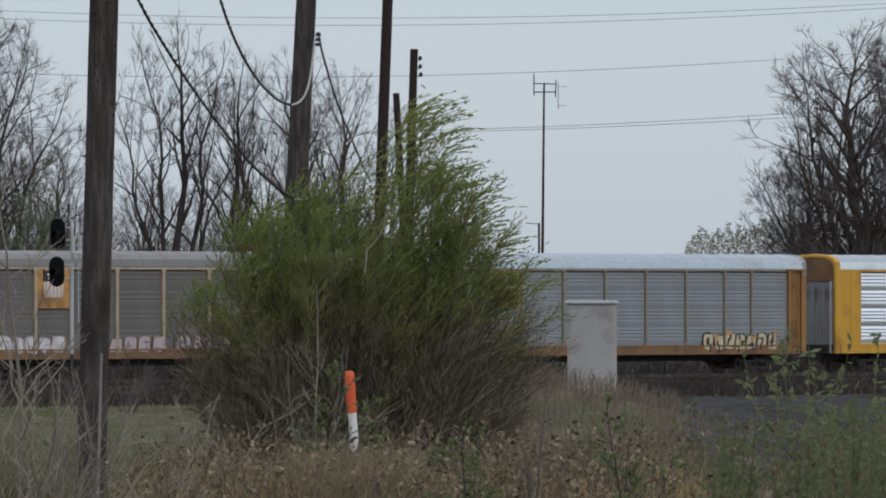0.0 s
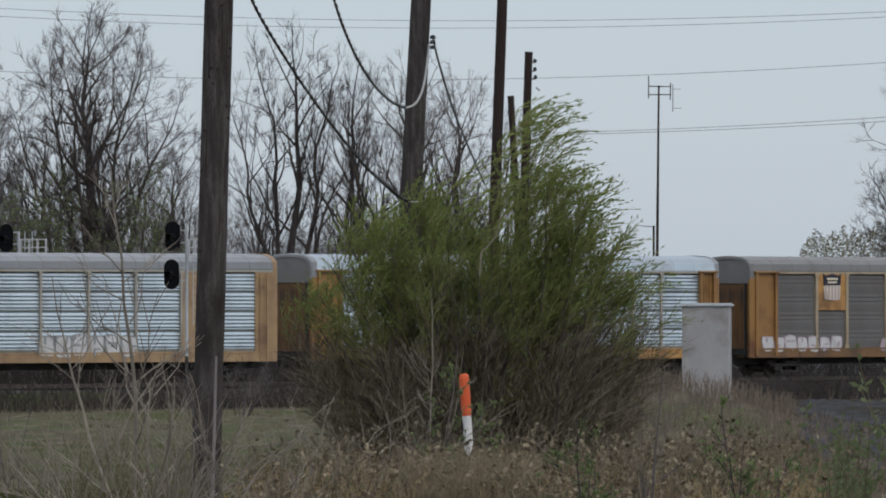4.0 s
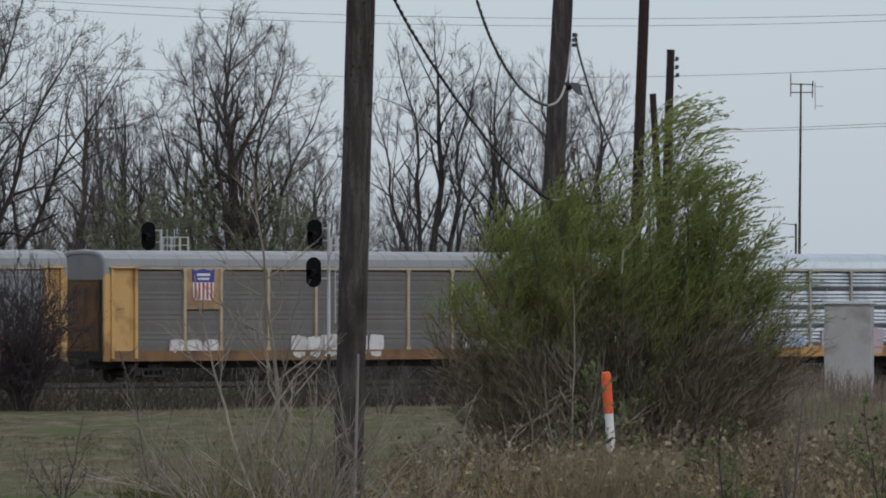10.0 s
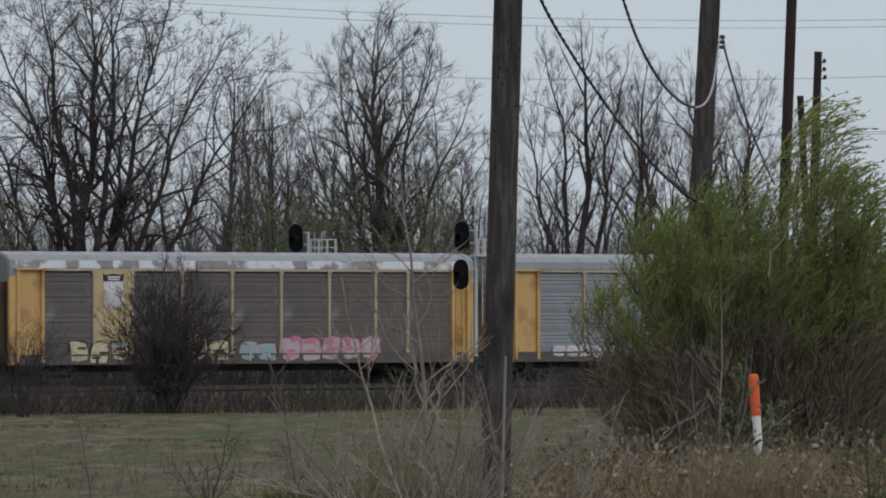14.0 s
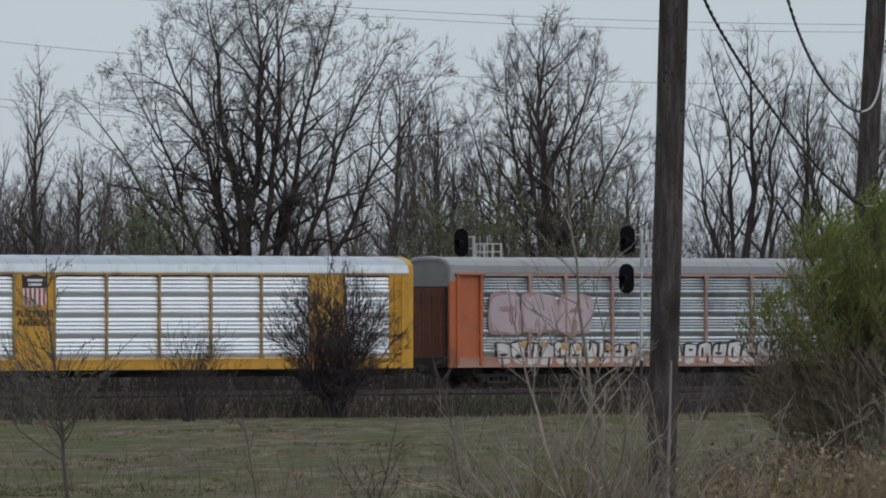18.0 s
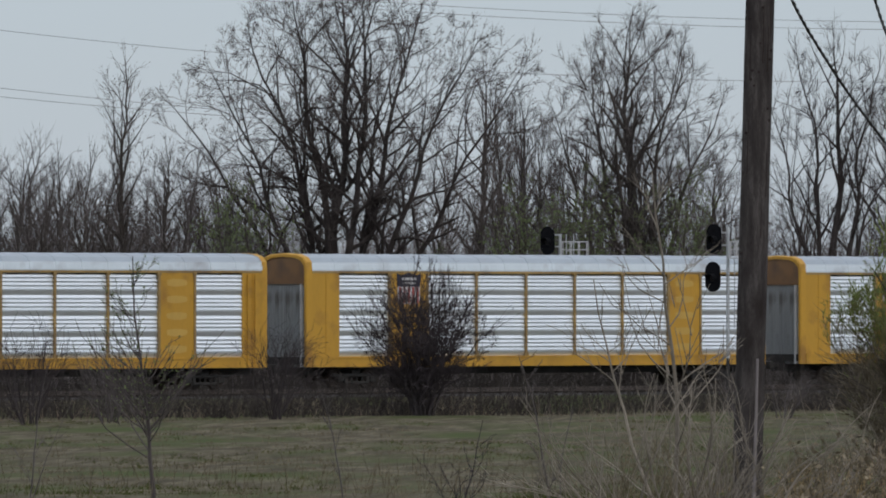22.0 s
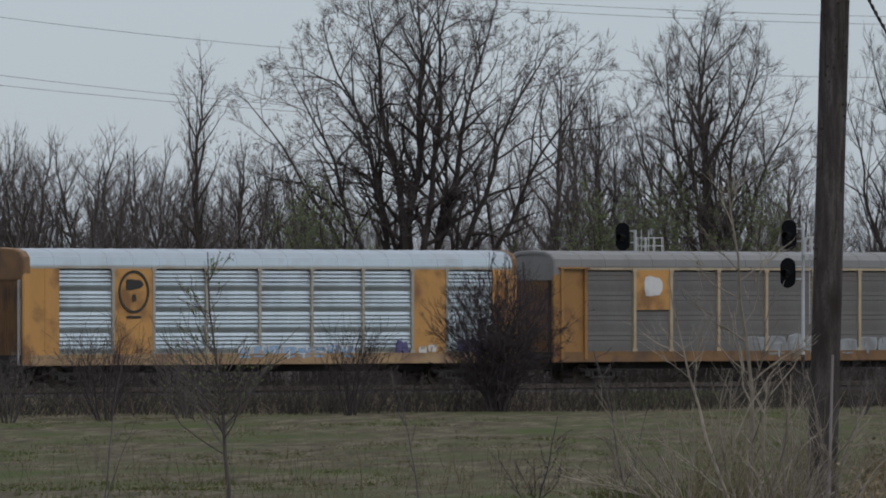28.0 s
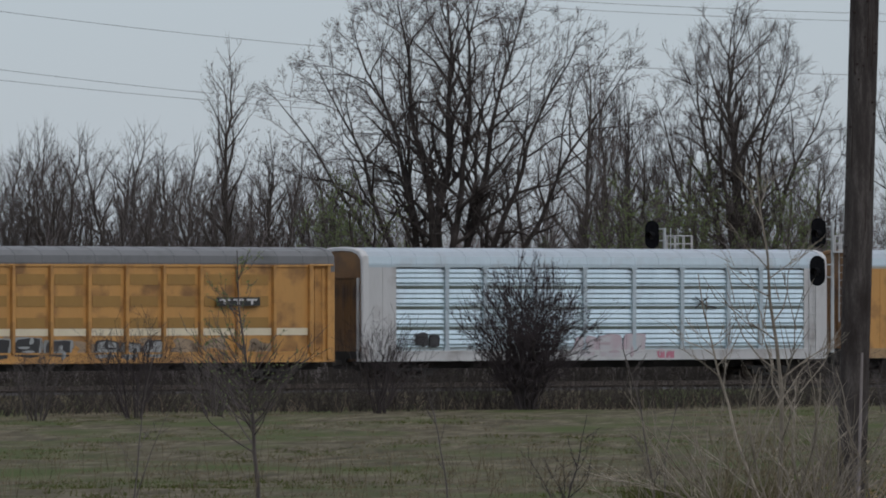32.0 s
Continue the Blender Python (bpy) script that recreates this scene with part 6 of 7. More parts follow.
def sapling(label, u, d, h, stems, spread, mat, seed, r=0.03, side=12, reach=0.26, first=0.25, buds=False):
    """A young bare tree: stems with side branches that curve upward, each with a few twigs."""
    rng = random.Random(seed)
    s = tagged(new("sapling"), label, "sapling", "young bare trees")
    s.location = plant(u, d)
    bd = Tubes()
    for k in range(stems):
        a = rng.uniform(0, 2 * math.pi)
        lean = 0.03 if k == 0 else spread * rng.uniform(0.35, 1.1)
        hh = h * (1 if k == 0 else rng.uniform(0.5, 0.85))
        rk = r * (1 if k == 0 else 0.7)
        dd = Vector((math.cos(a) * lean, math.sin(a) * lean * 0.6, 1)).normalized()
        tb, n = Tubes(), 9
        pts, q = [Vector((0, 0, -0.2))], Vector((0, 0, -0.2))
        for i in range(n):
            dd = (dd + unit(rng) * 0.13 + Vector((0, 0, 0.05))).normalized()
            q = q + dd * (hh / n)
            pts.append(q.copy())
        tb.tube(pts, [rk * (1 - 0.85 * i / n) + 0.002 for i in range(n + 1)], 5)
        st = part("stem", tb.mesh("stem"), mat, s)
        tw = Tubes()
        for c in range(side if k == 0 else max(3, int(side * 0.6))):
            f = rng.uniform(first, 0.97)
            j = min(n - 1, int(f * n))
            p = pts[j].lerp(pts[j + 1], f * n - j)
            az = rng.uniform(0, 2 * math.pi)
            d1 = ((pts[j + 1] - pts[j]).normalized() * 0.5 + Vector((math.cos(az), math.sin(az), 0.1)) * 0.8).normalized()
            l = hh * reach * (1.15 - f) * rng.uniform(0.6, 1.2) + 0.12
            chain, rr = [p], rk * (1 - 0.8 * f) * 0.42 + 0.003
            for e in range(4):
                d1 = (d1 + unit(rng) * 0.26 + Vector((0, 0, 0.10))).normalized()
                p = p + d1 * (l / 4)
                chain.append(p.copy())
            tw.tube(chain, [rr, rr * 0.8, rr * 0.65, rr * 0.5, rr * 0.3], 3)
            for e in range(7):
                g = rng.uniform(0.25, 1)
                v = chain[0].lerp(chain[4], g)
                d2 = ((chain[4] - chain[0]).normalized() + unit(rng) * 0.6 + Vector((0, 0, 0.2))).normalized()
                z = v + d2 * l * rng.uniform(0.15, 0.42)
                tw.tube([v, z], [rr * 0.5, rr * 0.25], 3)
                if buds:
                    for w in range(3):
                        bd.leaf(v.lerp(z, rng.random()), unit(rng), 0.05 * rng.uniform(0.6, 1.4), 0.03, unit(rng))
        part("twig", tw.mesh("twig"), mat, st, kind="stuff")
    if buds:
        part("bud", bd.mesh("bud"), M["bud"], s, kind="stuff")
    return s


sapling("slim young tree with thin budding branches in the field", -1680, 150, 5.0, 1, 0.3, M["twig_mid"], 111, 0.045, 40, 0.40, 0.22, buds=True)
sapling("thin bare sapling standing in the field", -1342, 140, 2.9, 1, 0.3, M["twig"], 112, 0.016, 9, 0.2)
sapling("thin bare sapling standing in the field", -1905, 145, 3.1, 2, 0.2, M["twig"], 113, 0.016, 8, 0.2)


def canes(label, u, d, n, lean, length, r, seed, twigs=11):
    """A clump of pale whippy canes that rise from one stool and bow outward; lean: least and most tangent of the lean to the east."""
    rng = random.Random(seed)
    c = tagged(new("cane_clump"), label, "bush", "pale cane clumps")
    c.location = plant(u, d)
    for k in range(n):
        L = rng.uniform(*length)
        rk = r * rng.uniform(0.55, 1.1) * (L / length[1]) ** 0.5
        dd = Vector((rng.uniform(*lean), rng.uniform(-0.5, 0.5), 1)).normalized()
        q = Vector((rng.gauss(0, 0.12), rng.gauss(0, 0.12), -0.12))
        pts, m = [q.copy()], 12
        bow = Vector((rng.uniform(-0.07, 0.07), 0, rng.uniform(-0.04, 0.06)))
        for i in range(m):
            dd = (dd + bow + unit(rng) * 0.22).normalized()
            q = q + dd * (L / m)
            pts.append(q.copy())
        tb = Tubes()
        tb.tube(pts, [rk * (1 - 0.78 * i / m) + 0.001 for i in range(m + 1)], 5)
        st = part("cane", tb.mesh("cane"), M["twig_pale"], c)
        tw = Tubes()
        for e in range(int(twigs * rng.uniform(0.6, 1.3))):
            f = rng.uniform(0.22, 0.95)
            j = min(m - 1, int(f * m))
            p = pts[j].lerp(pts[j + 1], f * m - j)
            d1 = ((pts[j + 1] - pts[j]).normalized() + Vector((rng.uniform(-0.9, 0.9), rng.uniform(-0.7, 0.7), 0.15))).normalized()
            l = L * rng.uniform(0.14, 0.42) * (1.25 - 0.7 * f)
            rr = max(0.0028, rk * (1 - 0.75 * f) * 0.6)
            v = p + d1 * l * 0.5 + unit(rng) * 0.02
            d1 = (d1 + unit(rng) * 0.3 + Vector((0, 0, 0.15))).normalized()
            w = v + d1 * l * 0.5
            tw.tube([p, v, w], [rr, rr * 0.75, rr * 0.4], 3)
            for g in range(2):
                x = p.lerp(v, rng.random()) if g else v
                tw.spike(x, x + (d1 + unit(rng) * 0.7).normalized() * l * rng.uniform(0.25, 0.5), rr * 0.6)
        part("twig", tw.mesh("twig"), M["twig_pale"], st, kind="stuff")
    return c


sapling("pale tall sapling beside the thick pole", -752, 82, 4.2, 2, 0.4, M["twig_pale"], 114, 0.032, 15, 0.42)
canes("pale bare cane clump beside the thick pole", -795, 81, 8, (-0.8, 0.5), (1.4, 2.5), 0.019, 115)
canes("pale bare cane clump leaning over the grass", -735, 80, 7, (-0.4, 0.9), (1.4, 2.6), 0.020, 116)
canes("pale bare cane clump at the thick pole's foot", -668, 80, 8, (-0.6, 1.1), (1.2, 2.4), 0.019, 120)
canes("pale bare cane clump between pole and willow", -605, 80, 8, (0.0, 1.2), (1.3, 2.3), 0.018, 121)
canes("thin bare cane clump between pole and willow", -520, 84, 8, (-0.7, 1.0), (1.0, 1.9), 0.014, 122)
canes("thin bare cane clump in the brush", -870, 83, 8, (-0.8, 0.7), (1.1, 2.0), 0.015, 123)
canes("thin low cane clump in the brush", -960, 86, 7, (-0.9, 0.7), (0.8, 1.6), 0.012, 124)
canes("thin grey cane clump in front of willow shrub", -430, 92, 9, (-0.7, 0.9), (1.0, 2.0), 0.012, 130)
canes("thin pale cane clump in front of willow shrub", -330, 92, 8, (-0.5, 0.7), (1.0, 2.2), 0.011, 131)
sapling("dark thin sapling in the weeds", -965, 90, 2.3, 2, 0.2, M["twig"], 117, 0.016, 8, 0.2)
sapling("thin budding sapling close to the marker post", -195, 86, 2.3, 4, 0.35, M["twig"], 125, 0.013, 10, 0.22, buds=True)
sapling("small dark twiggy weed bush in the grass", -1130, 92, 1.5, 3, 0.5, M["twig_dark"], 126, 0.012, 10, 0.3)
sapling("small dark twiggy weed bush in the grass", 40, 78, 1.6, 4, 0.5, M["twig_dark"], 127, 0.012, 10, 0.3, buds=True)
sapling("small dark twiggy weed bush in the grass", 330, 77, 1.7, 4, 0.5, M["twig_dark"], 128, 0.012, 10, 0.3, buds=True)
sapling("small dark sapling in dry weeds", 150, 75, 2.0, 2, 0.3, M["twig"], 118, 0.015, 10, 0.3)
sapling("small dark sapling in dry weeds", 640, 76, 2.35, 2, 0.3, M["twig"], 119, 0.015, 10, 0.3, buds=True)

# ---- the big willow shrub ----


def willow():
    rng = random.Random(131)
    wil = tagged(new("willow_shrub"), "large wind-blown willow shrub with fresh green leaves", "shrub")
    wil.location = plant(-104, 108.0)
    # height, west and east edge of its outline
    rows = [(0.0, -1.7, 1.2), (1.0, -2.3, 1.8), (1.8, -2.75, 2.1), (2.6, -2.85, 2.2), (3.2, -2.45, 1.95), (3.7, -2.05, 1.6), (4.1, -1.5, 1.3), (4.5, -0.5, 1.0), (5.0, 0.0, 0.8), (5.4, 0.1, 0.6)]
    zz, ll, rr = [r[0] for r in rows], [r[1] for r in rows], [r[2] for r in rows]
    wood, low, tan, high, leaves, wisp, wleaf = (Tubes() for k in range(7))
    count = 0
    while count < 330:
        z = rng.uniform(1.2, 5.3)
        l, r = float(np.interp(z, zz, ll)), float(np.interp(z, zz, rr))
        if rng.uniform(0, 4.7) > r - l + 0.5:
            continue
        e = rng.uniform(-1, 1)
        tx = (l + r) / 2 + (r - l) / 2 * e
        if (-0.45 < tx < 0.05 and z > 4.2 and rng.random() < 0.6) or (z > 4.45 and rng.random() < 0.55):
            continue
        count += 1
        ty = rng.uniform(-1, 1) * 1.9 * math.sqrt(max(0.05, 1 - e * e)) * (1 - z / 8)
        root = Vector((tx * 0.28 + rng.uniform(-0.35, 0.35), ty * 0.35, -0.15))
        end, n = Vector((tx, ty, z)), 9
        knee = Vector((root.x + (tx - root.x) * 0.5, ty * 0.5, z * 0.58))
        pts = [root * (1 - i / n) ** 2 + knee * (2 * (i / n) * (1 - i / n)) + end * (i / n) ** 2 + unit(rng) * 0.045 for i in range(n + 1)]
        r0 = rng.uniform(0.012, 0.026)
        wood.tube(pts, [r0 * (1 - 0.82 * i / n) + 0.001 for i in range(n + 1)], 4)
        for k in range(18):
            f = rng.uniform(0.22, 1.0)
            j = min(n - 1, int(f * n))
            p = pts[j].lerp(pts[j + 1], f * n - j)
            d0 = (pts[j + 1] - pts[j]).normalized()
            d = (d0 + unit(rng) * 0.75 + Vector((0.05 * p.z - 0.1, 0, 0.32))).normalized()
            bl = rng.uniform(0.3, 0.75) * (1.15 - 0.45 * f)
            chain, q = [p], p.copy()
            for i in range(4):
                d = (d + unit(rng) * 0.15 + Vector((0.02 * p.z, 0, 0.04))).normalized()
                q = q + d * bl / 4
                chain.append(q.copy())
            lump = noise.noise((p.x * 1.2 + 4.3, p.y * 1.2 + 8.7, p.z * 1.2))
            green = max(0.0, min(1.0, (p.z - 1.75 - 1.6 * lump + 0.06 * min(1, max(-1, p.x + 0.3))) / 1.7)) * (1.0 if p.z < 4.3 else 0.45)
            tone = high if green > 0.22 else (low if rng.random() < 0.6 else tan)
            tone.tube([chain[0], chain[2], chain[4]], [0.0065, 0.005, 0.003], 3)
            for c in range(7):
                g = rng.uniform(0.15, 1.0)
                i = min(3, int(g * 4))
                s0 = chain[i].lerp(chain[i + 1], g * 4 - i)
                blow = 0.05 + 0.09 * max(0, s0.z - 1.8)
                d1 = (d + unit(rng) * 0.7 + Vector((blow, 0, 0.22))).normalized()
                wl3 = rng.uniform(0.16, 0.46)
                m1 = s0 + d1 * wl3 * 0.5
                e1 = m1 + (d1 + Vector((blow, 0, -0.06)) + unit(rng) * 0.12).normalized() * wl3 * 0.5
                tone.spike(s0, m1, 0.0042)
                tone.spike(m1, e1, 0.0036)
                many = 12 * green ** 0.8 * (0.85 + 0.8 * lump) if green > 0.02 else (1 if rng.random() < 0.12 else 0)
                for v in range(int(many * rng.uniform(0.4, 1.35) + rng.random() * 0.6)):
                    x = rng.random()
                    at0 = s0.lerp(m1, x) if v % 3 == 0 else m1.lerp(e1, x)
                    leaves.leaf(at0, ((e1 - m1).normalized() + unit(rng) * 0.45).normalized(), rng.uniform(0.045, 0.095), rng.uniform(0.011, 0.019), unit(rng))
    # dense dead undergrowth round the foot
    for k in range(8500):
        z = rng.uniform(0.0, 2.9) * rng.uniform(0.4, 1)
        l, r = float(np.interp(z, zz, ll)), float(np.interp(z, zz, rr))
        e = rng.uniform(-1, 1)
        p = Vector(((l + r) / 2 + (r - l) / 2 * e, rng.uniform(-1, 1) * 1.8 * math.sqrt(max(0.05, 1 - e * e)), z))
        d = (Vector((p.x * 0.3, p.y * 0.25, 1.0)).normalized() + unit(rng) * 0.75).normalized()
        m = p + d * rng.uniform(0.1, 0.3)
        t = m + (d + unit(rng) * 0.35 + Vector((0.15, 0, 0))).normalized() * rng.uniform(0.1, 0.3)
        tone = low if rng.random() < 0.55 else tan
        tone.spike(p, m, 0.0055)
        tone.spike(m, t, 0.0045)
    # long shoots that the wind pulls from the skin of the crown
    for k in range(230):
        z = rng.uniform(2.8, 5.4)
        l, r = float(np.interp(z, zz, ll)), float(np.interp(z, zz, rr))
        e = rng.uniform(-1, 1) if z > 3.6 else rng.choice((-1, 1)) * rng.uniform(0.6, 1)
        s0 = Vector(((l + r) / 2 + (r - l) / 2 * e, rng.uniform(-0.7, 0.7), z))
        if s0.x < -0.6 and rng.random() < 0.5:
            continue
        d = Vector((0.25 + 0.2 * e, 0, 1)).normalized()
        pts, q = [s0], s0.copy()
        for i in range(6):
            d = (d + Vector((0.24, 0, -0.07)) + unit(rng) * 0.12).normalized()
            q = q + d * rng.uniform(0.05, 0.125)
            pts.append(q.copy())
        wisp.tube(pts, [0.007, 0.006, 0.005, 0.005, 0.004, 0.003, 0.003], 3)
        for c in range(rng.randint(8, 24)):
            j = rng.randint(1, 5)
            wleaf.leaf(pts[j].lerp(pts[j + 1], rng.random()), ((pts[j + 1] - pts[j]).normalized() + unit(rng) * 0.45).normalized(), rng.uniform(0.05, 0.1), 0.016, unit(rng))
    part("stem", wood.mesh("stem"), M["twig_mid"], wil, kind="stuff")
    part("lower_twig", low.mesh("lower_twig"), M["willow_brown"], wil, "bare grey-brown twigs", kind="stuff")
    part("dry_twig", tan.mesh("dry_twig"), M["weed_dry"], wil, "dry yellow-brown twigs", kind="stuff")
    part("upper_twig", high.mesh("upper_twig"), M["willow_twig"], wil, kind="stuff")
    part("foliage", leaves.mesh("foliage"), M["leaf"], wil, "fresh yellow-green willow leaves", kind="stuff")
    top = part("wind_blown_shoot", wisp.mesh("wind_blown_shoot"), M["willow_twig"], wil, kind="stuff")
    part("shoot_leaf", wleaf.mesh("shoot_leaf"), M["leaf"], top, kind="stuff")
    return wil


WILLOW = willow()
dead = Tubes()
q = [at(u, v, 106.0) - WILLOW.location for u, v in ((-101, 148), (-103, 130), (-110, 108), (-122, 93), (-135, 82), (-138, 40))]
dead.tube(q, [0.006, 0.007, 0.008, 0.009, 0.01, 0.011], 5)
part("dead_branch", dead.mesh("dead_branch"), M["twig_pale"], WILLOW, "pale bent dead branch")
sapling("tall pale bare sapling in front of willow shrub", -225, 101, 3.1, 4, 0.3, M["twig_pale"], 129, 0.013, 9, 0.25)

# ---- weeds and grass ----


def weeds(name, label, area, n, hmin, hmax, mat, seed, r=0.006, twigs=5, lean=0.25, seeds=None, clump=0.0):
    """Dry stalks with side twigs; area: a call that gives the place of one."""
    rng = random.Random(seed)
    t, sd = Tubes(), Tubes()
    for i in range(n):
        p = area(rng)
        if p is None:
            continue
        h = rng.uniform(hmin, hmax) * (1 + clump * noise.noise((p.x * 0.22, p.y * 0.22, 5)))
        d = Vector((rng.gauss(0.05, lean), rng.gauss(0, lean), 1)).normalized()
        q = p + d * h * 0.6
        e = q + (d + unit(rng) * 0.35).normalized() * h * 0.4
        if r > 0.0125:
            t.spike(p, e, r)
        else:
            t.tube([p, q, e], [r, r * 0.8, r * 0.4], 3)
        for k in range(twigs):
            s = p.lerp(q, rng.uniform(0.35, 1)) if k % 2 else q.lerp(e, rng.uniform(0, 0.9))
            dd = (d + unit(rng) * 0.8).normalized()
            m = s + dd * h * rng.uniform(0.1, 0.28)
            t.spike(s, m, r * 0.75)
            if seeds and rng.random() < seeds:
                for c in range(2):
                    sd.leaf(m + unit(rng) * 0.02, unit(rng), rng.uniform(0.045, 0.11), 0.05, unit(rng))
    ob = tagged(part(name, t.mesh(name), mat, kind="stuff"), label, "weeds")
    if seeds:
        tagged(part("seed_heads", sd.mesh("seed_heads"), M["seed"], kind="stuff"), "pale dry seed heads on the weeds", "weeds")
    return ob


def patch(ua, ub, da, db, soft=0.0):
    def pick(rng):
        u, d = rng.uniform(ua, ub), math.sqrt(rng.uniform(da * da, db * db))
        if soft and rng.random() < soft * (0.5 + noise.noise((u * 0.006, d * 0.05, 7))):
            return None
        return plant(u, d, -0.05)
    return pick


weeds("dry_weeds", "tall dry brown weeds in front of willow shrub", patch(-520, 420, 80, 135), 3600, 0.45, 1.2, M["weed_dry"], 141, seeds=0.35, twigs=6, lean=0.42)
weeds("red_weeds", "reddish-brown dry weeds on the slope", patch(-420, 900, 80, 140, 0.8), 3200, 0.45, 1.25, M["weed_red"], 142, twigs=8, seeds=0.3, lean=0.4)
weeds("rise_weeds", "brown weeds covering the rise at the cabinet", patch(-150, 420, 165, 262), 4200, 0.4, 0.85, M["weed_red"], 143, r=0.011, twigs=3)
weeds("marker_weeds", "dry weeds close in front of marker post", patch(-250, -70, 80, 87), 900, 0.65, 1.12, M["weed_dry"], 147, twigs=7, seeds=0.08)
weeds("pole_brush", "thin grey-brown brush around the thick pole", patch(-880, -430, 78, 100, 0.9), 380, 0.5, 1.3, M["weed_dry"], 148, r=0.006, twigs=6, lean=0.35)
weeds("dry_grass", "straw-coloured dry grass tufts", patch(-440, 460, 78, 120, 1.6), 4200, 0.4, 1.0, M["straw"], 144, r=0.005, twigs=2, lean=0.4)
weeds("gravel_weeds", "dry weeds at the gravel yard's edge", patch(380, 560, 95, 235, 0.8), 1500, 0.3, 0.8, M["weed_red"], 149, r=0.008, twigs=5, lean=0.4)
weeds("yard_weeds", "low dead weeds scattered over the gravel", patch(400, 980, 130, 325, 0.9), 2600, 0.08, 0.4, M["weed_dark"], 150, r=0.012, twigs=4, lean=0.7)
weeds("yard_weeds", "low brown weeds scattered over the gravel", patch(400, 980, 120, 260, 1.2), 1500, 0.1, 0.5, M["weed_red"], 155, r=0.008, twigs=5, lean=0.6)
# the weeds' dark colour includes the shadow of trucks and underframes
weeds("track_weeds", "weeds along the foot of the track bed, darkened with painted train shade", lambda rng: ground_under(on_track(rng.uniform(-95, 30), rng.uniform(-12.5, -4.0))), 9000, 0.55, 1.5, M["weed_dark"], 145, r=0.015, twigs=4, lean=0.5, clump=0.7)
# added brush: blocks the view under the cars and darkens it like shade
weeds("far_brush", "added dark brush standing in for shade beneath the cars", lambda rng: ground_under(on_track(rng.uniform(-110, 60), rng.uniform(5.0, 9.5))), 6500, 1.3, 2.6, M["weed_dark"], 158, r=0.026, twigs=4, lean=0.4)
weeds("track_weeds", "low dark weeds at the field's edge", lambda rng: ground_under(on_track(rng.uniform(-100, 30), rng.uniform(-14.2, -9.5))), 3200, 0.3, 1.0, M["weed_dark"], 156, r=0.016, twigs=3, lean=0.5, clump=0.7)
weeds("edge_weeds", "pale dry weeds at the field's edge", lambda rng: ground_under(on_track(rng.uniform(-100, 30), rng.gauss(-13.6, 1.5))), 900, 0.15, 0.8, M["weed_red"], 157, r=0.011, twigs=4, lean=0.5)
weeds("field_stalks", "scattered thin dry stalks in the field", patch(-2250, -350, 130, 215, 0.6), 700, 0.3, 1.0, M["weed_dry"], 146, twigs=4)


def tufts(name, label, area, n, mat, seed, h=(0.3, 0.8), blades=26):
    """Clumps of bent dry grass blades."""
    rng = random.Random(seed)
    t = Tubes()
    for i in range(n):
        p = area(rng)
        if p is None:
            continue
        size = rng.uniform(*h)
        for k in range(blades):
            d = Vector((rng.gauss(0, 0.45), rng.gauss(0, 0.45), 1)).normalized()
            q = p + Vector((rng.gauss(0, 0.12), rng.gauss(0, 0.12), 0))
            m = q + d * size * rng.uniform(0.4, 0.6)
            e = m + (d + Vector((rng.gauss(0.1, 0.4), rng.gauss(0, 0.4), -0.35))).normalized() * size * 0.5
            t.tube([q, m, e], [0.008, 0.006, 0.003], 3)
    tagged(part(name, t.mesh(name), mat, kind="stuff"), label, "grass")


tufts("straw_tufts", "orange straw-coloured grass tufts among weeds", patch(-640, -200, 80, 100, 1.3), 260, M["straw"], 171)
tufts("straw_tufts", "pale straw-coloured grass tufts on the slope", patch(20, 430, 80, 120, 1.3), 420, M["straw"], 172)
tufts("grass_tufts", "green-brown grass tufts around the pole", patch(-1000, -330, 80, 150, 0.7), 600, M["grass"], 173, (0.25, 0.6), 11)


def field_tufts(label, n, mat, seed, green):
    """Low bent blades in clumps over the field."""
    rng = random.Random(seed)
    t = Tubes()
    while n > 0:
        u, d = rng.uniform(-2300, 100), rng.uniform(140, 330)
        p = plant(u, d, -0.02)
        if -15 < from_track(p.x, p.y) or noise.noise((p.x * 0.16, p.y * 0.03, seed)) < green:
            continue
        n -= 1
        h = rng.uniform(0.05, 0.17)
        for k in range(7):
            q = p + Vector((rng.gauss(0, 0.16), rng.gauss(0, 0.3), 0))
            t.spike(q, q + Vector((rng.gauss(0, 0.6), rng.gauss(0, 0.4), 1)) * h * rng.uniform(0.5, 1.2), 0.012)
    tagged(part("field_tufts", t.mesh("field_tufts"), mat, kind="stuff"), label, "grass")


field_tufts("low dry brown grass clumps over the field", 2000, M["weed_dry"], 181, -0.1)
field_tufts("low green grass clumps over the field", 1500, M["grass"], 182, 0.05)


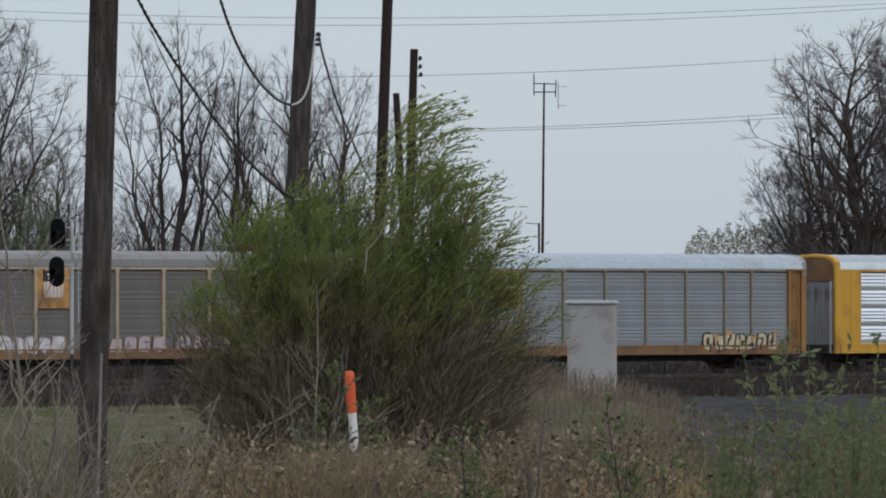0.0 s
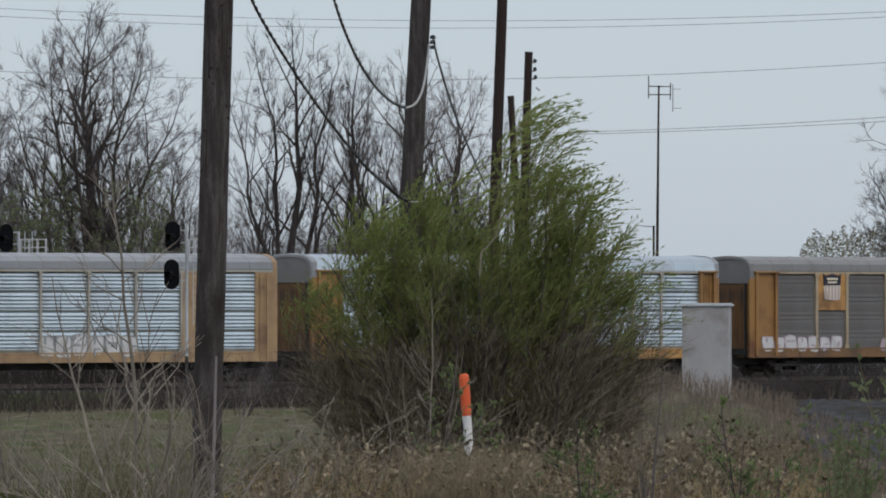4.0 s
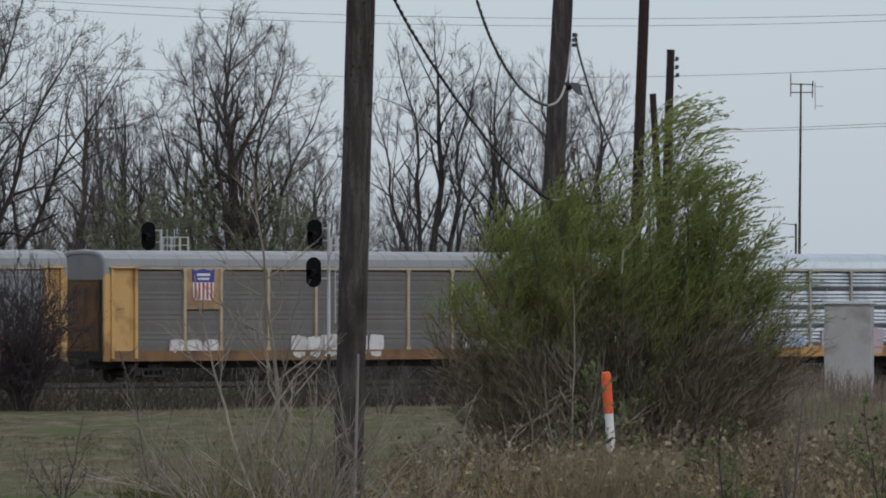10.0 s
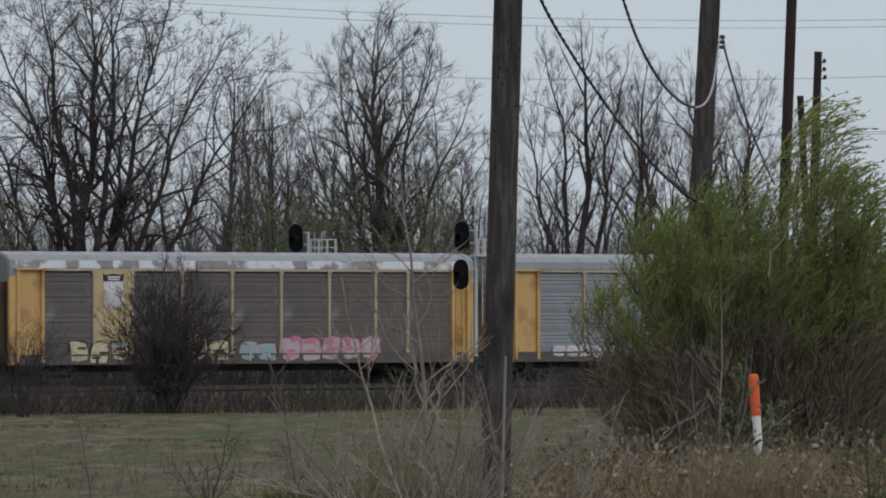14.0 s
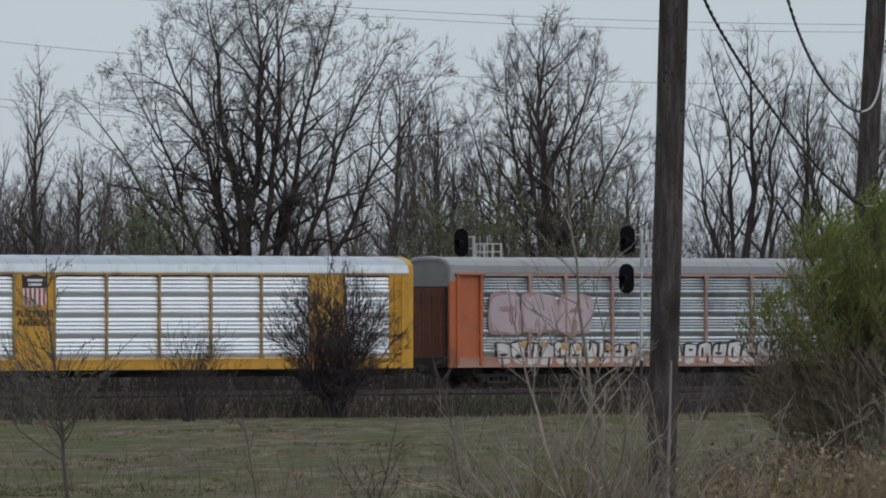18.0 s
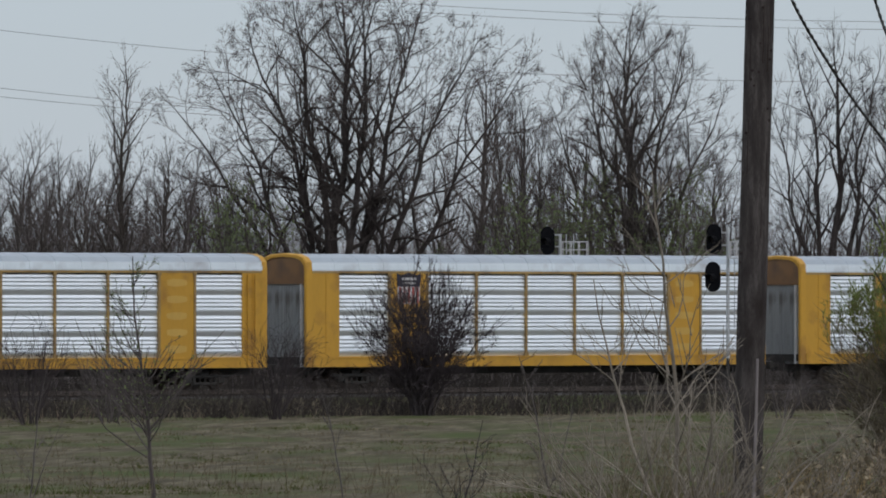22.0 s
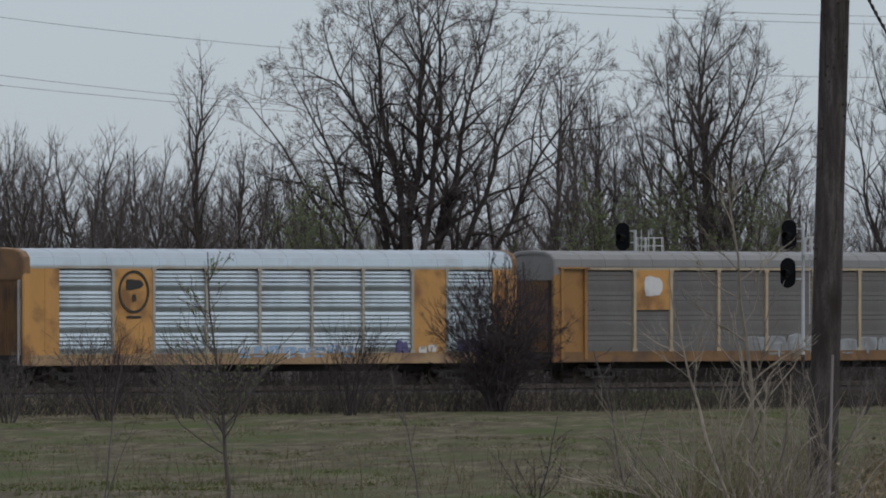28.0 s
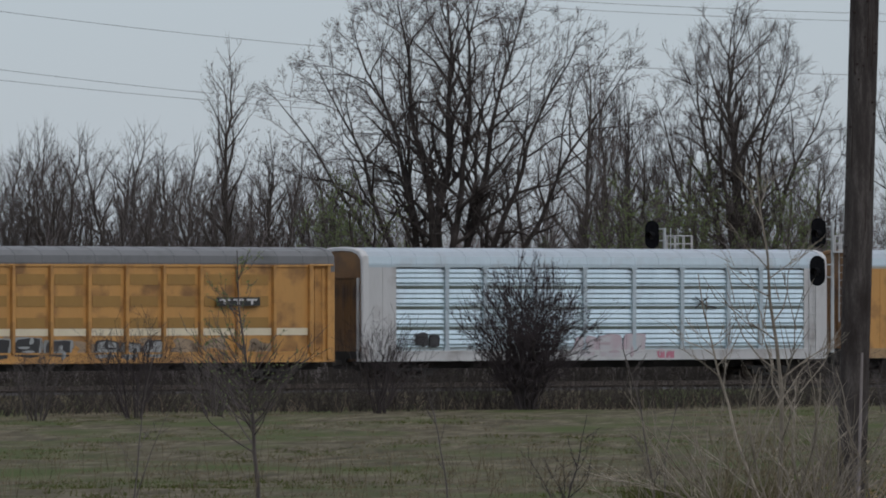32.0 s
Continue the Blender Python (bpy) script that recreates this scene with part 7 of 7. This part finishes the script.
def leafy(name, label, area, n, hmin, hmax, seed, size):
    rng = random.Random(seed)
    t, l = Tubes(), Tubes()
    for i in range(n):
        p = area(rng)
        if p is None:
            continue
        h = rng.uniform(hmin, hmax)
        d = Vector((rng.gauss(0.05, 0.18), rng.gauss(0, 0.18), 1)).normalized()
        e = p + d * h + unit(rng) * 0.1
        t.tube([p, p.lerp(e, 0.5) + unit(rng) * 0.05, e], [0.007, 0.006, 0.003], 3)
        for k in range(int(h * 16)):
            s = p.lerp(e, rng.uniform(0.2, 1))
            l.leaf(s, (unit(rng) + Vector((0, 0, 0.3))).normalized(), size * rng.uniform(0.6, 1.4), size * 0.55, unit(rng))
    w = tagged(new(name), label, "weeds", kind="stuff")
    part("stalks", t.mesh("stalks"), M["weed_dry"], w, kind="stuff")
    part("leaves", l.mesh("leaves"), M["leaf_weed"], w, kind="stuff")


leafy("green_weeds", "leafy grey-green weeds at the gravel's edge", patch(470, 950, 72, 100, 0.9), 850, 0.6, 1.5, 151, 0.085)
leafy("low_green_weeds", "low olive-green leafy weeds among dry stalks", patch(-700, 480, 78, 105, 1.2), 1500, 0.3, 0.85, 153, 0.05)

leafy("tall_green_weeds", "tall leafy weeds with dark leaf clumps", patch(600, 850, 73, 78), 26, 1.5, 2.3, 152, 0.10)


# ---- bird ----


def bird():
    b = tagged(new("bird"), "dark bird flying with spread wings", "bird")
    bm = bmesh.new()
    bmesh.ops.create_uvsphere(bm, u_segments=12, v_segments=8, radius=0.5, matrix=Matrix.Diagonal((0.36, 0.13, 0.12, 1)))
    part("body", bm, M["bird"], b, smooth=True)
    bm = bmesh.new()
    bmesh.ops.create_uvsphere(bm, u_segments=10, v_segments=6, radius=0.05, matrix=Matrix.Translation((-0.19, 0, 0.03)))
    part("head", bm, M["bird"], b, smooth=True)
    bm = bmesh.new()
    bmesh.ops.create_cone(bm, segments=6, radius1=0.015, radius2=0.002, depth=0.05, matrix=Matrix.Translation((-0.255, 0, 0.025)) @ pose(0, 0, 0, 0, -90, 0))
    part("beak", bm, M["wire"], b)
    part("tail", boxes((0.13, 0.32, -0.05, 0.05, -0.012, 0.006)), M["bird"], b)
    wings = []
    for s in (-1, 1):
        bm = bmesh.new()
        pts = [(-0.11, 0.0), (-0.12, 0.22), (-0.03, 0.46), (0.07, 0.52), (0.08, 0.3), (0.11, 0.1), (0.1, 0.0)]
        a = [bm.verts.new((x, s * y, 0.012 - 0.03 * y)) for x, y in pts]
        c = [bm.verts.new((x, s * y, -0.008 - 0.03 * y)) for x, y in pts]
        bm.faces.new(a), bm.faces.new(list(reversed(c)))
        for k in range(len(pts)):
            bm.faces.new((a[k], c[k], c[(k + 1) % len(pts)], a[(k + 1) % len(pts)]))
        wings.append(part("wing", bm, M["bird"], b, m=pose(0, s * 0.04, 0.03)))
    b.scale = (0.6, 0.6, 0.6)
    return b, wings


BIRD, WINGS = bird()


# ---- motions ----


def motions():
    for k, car in CARS.items():
        rows = []
        for t in range(0, 33, 4):
            s = train_s(t) + PITCH * (k - 0.5) + (0.6 if k == -14 else 0.0)
            p = on_track(s, 0, RAIL_Z)
            rows.append((t, pose(p.x, p.y, p.z, 0, 0, HEADING)))
        walk(car, rows)
    # the wind rocks the willow's loose tops
    sway = random.Random(9)
    for p in WILLOW.children:
        if p.name.split(".")[0] in ("wind_blown_shoot", "foliage", "upper_twig"):
            much = 1.1 if p.name.startswith("wind") else 0.35
            walk(p, [(0.5 * i, pose(0, 0, 0, 0, much * math.sin(0.5 * i * 2.1 + (0.6 if much > 1 else 0)) + much * sway.uniform(-0.35, 0.35), 0)) for i in range(65)])
    # the bird comes in from the east, settles on the cable loop, and flies off again
    way = [(0, 3400, 480), (5.0, 1040, 470), (6.5, 384, 462), (7.0, 242, 461), (7.5, 125, 456), (8.0, 32, 424), (8.5, -57, 418), (9.0, -142, 402), (9.6, -209, 387), (10.0, -222, 373), (10.4, -232, 369), (12.2, -232, 369), (12.6, -199, 376), (13.0, -10, 345), (13.4, 200, 350), (15.0, 1100, 420), (32.0, 9000, 900)]
    walk(BIRD, [(t, Matrix.Translation(at(u, v, 111.3)) @ pose(0, 0, 0, 8, 0, 20 if t < 12.4 else 150)) for t, u, v in way])
    for s, wing in zip((-1, 1), WINGS):
        beat = [(0.0, 0)] + [(6.0 + 0.2 * i, 38 * (1 if i % 2 else -0.6)) for i in range(21)] + [(10.5, -62), (12.2, -62)] + [(12.5 + 0.2 * i, 42 * (1 if i % 2 == 0 else -0.6)) for i in range(8)] + [(32.0, 0)]
        walk(wing, [(t, pose(0, s * 0.04, 0.03, s * a, 0, 0)) for t, a in beat])


motions()
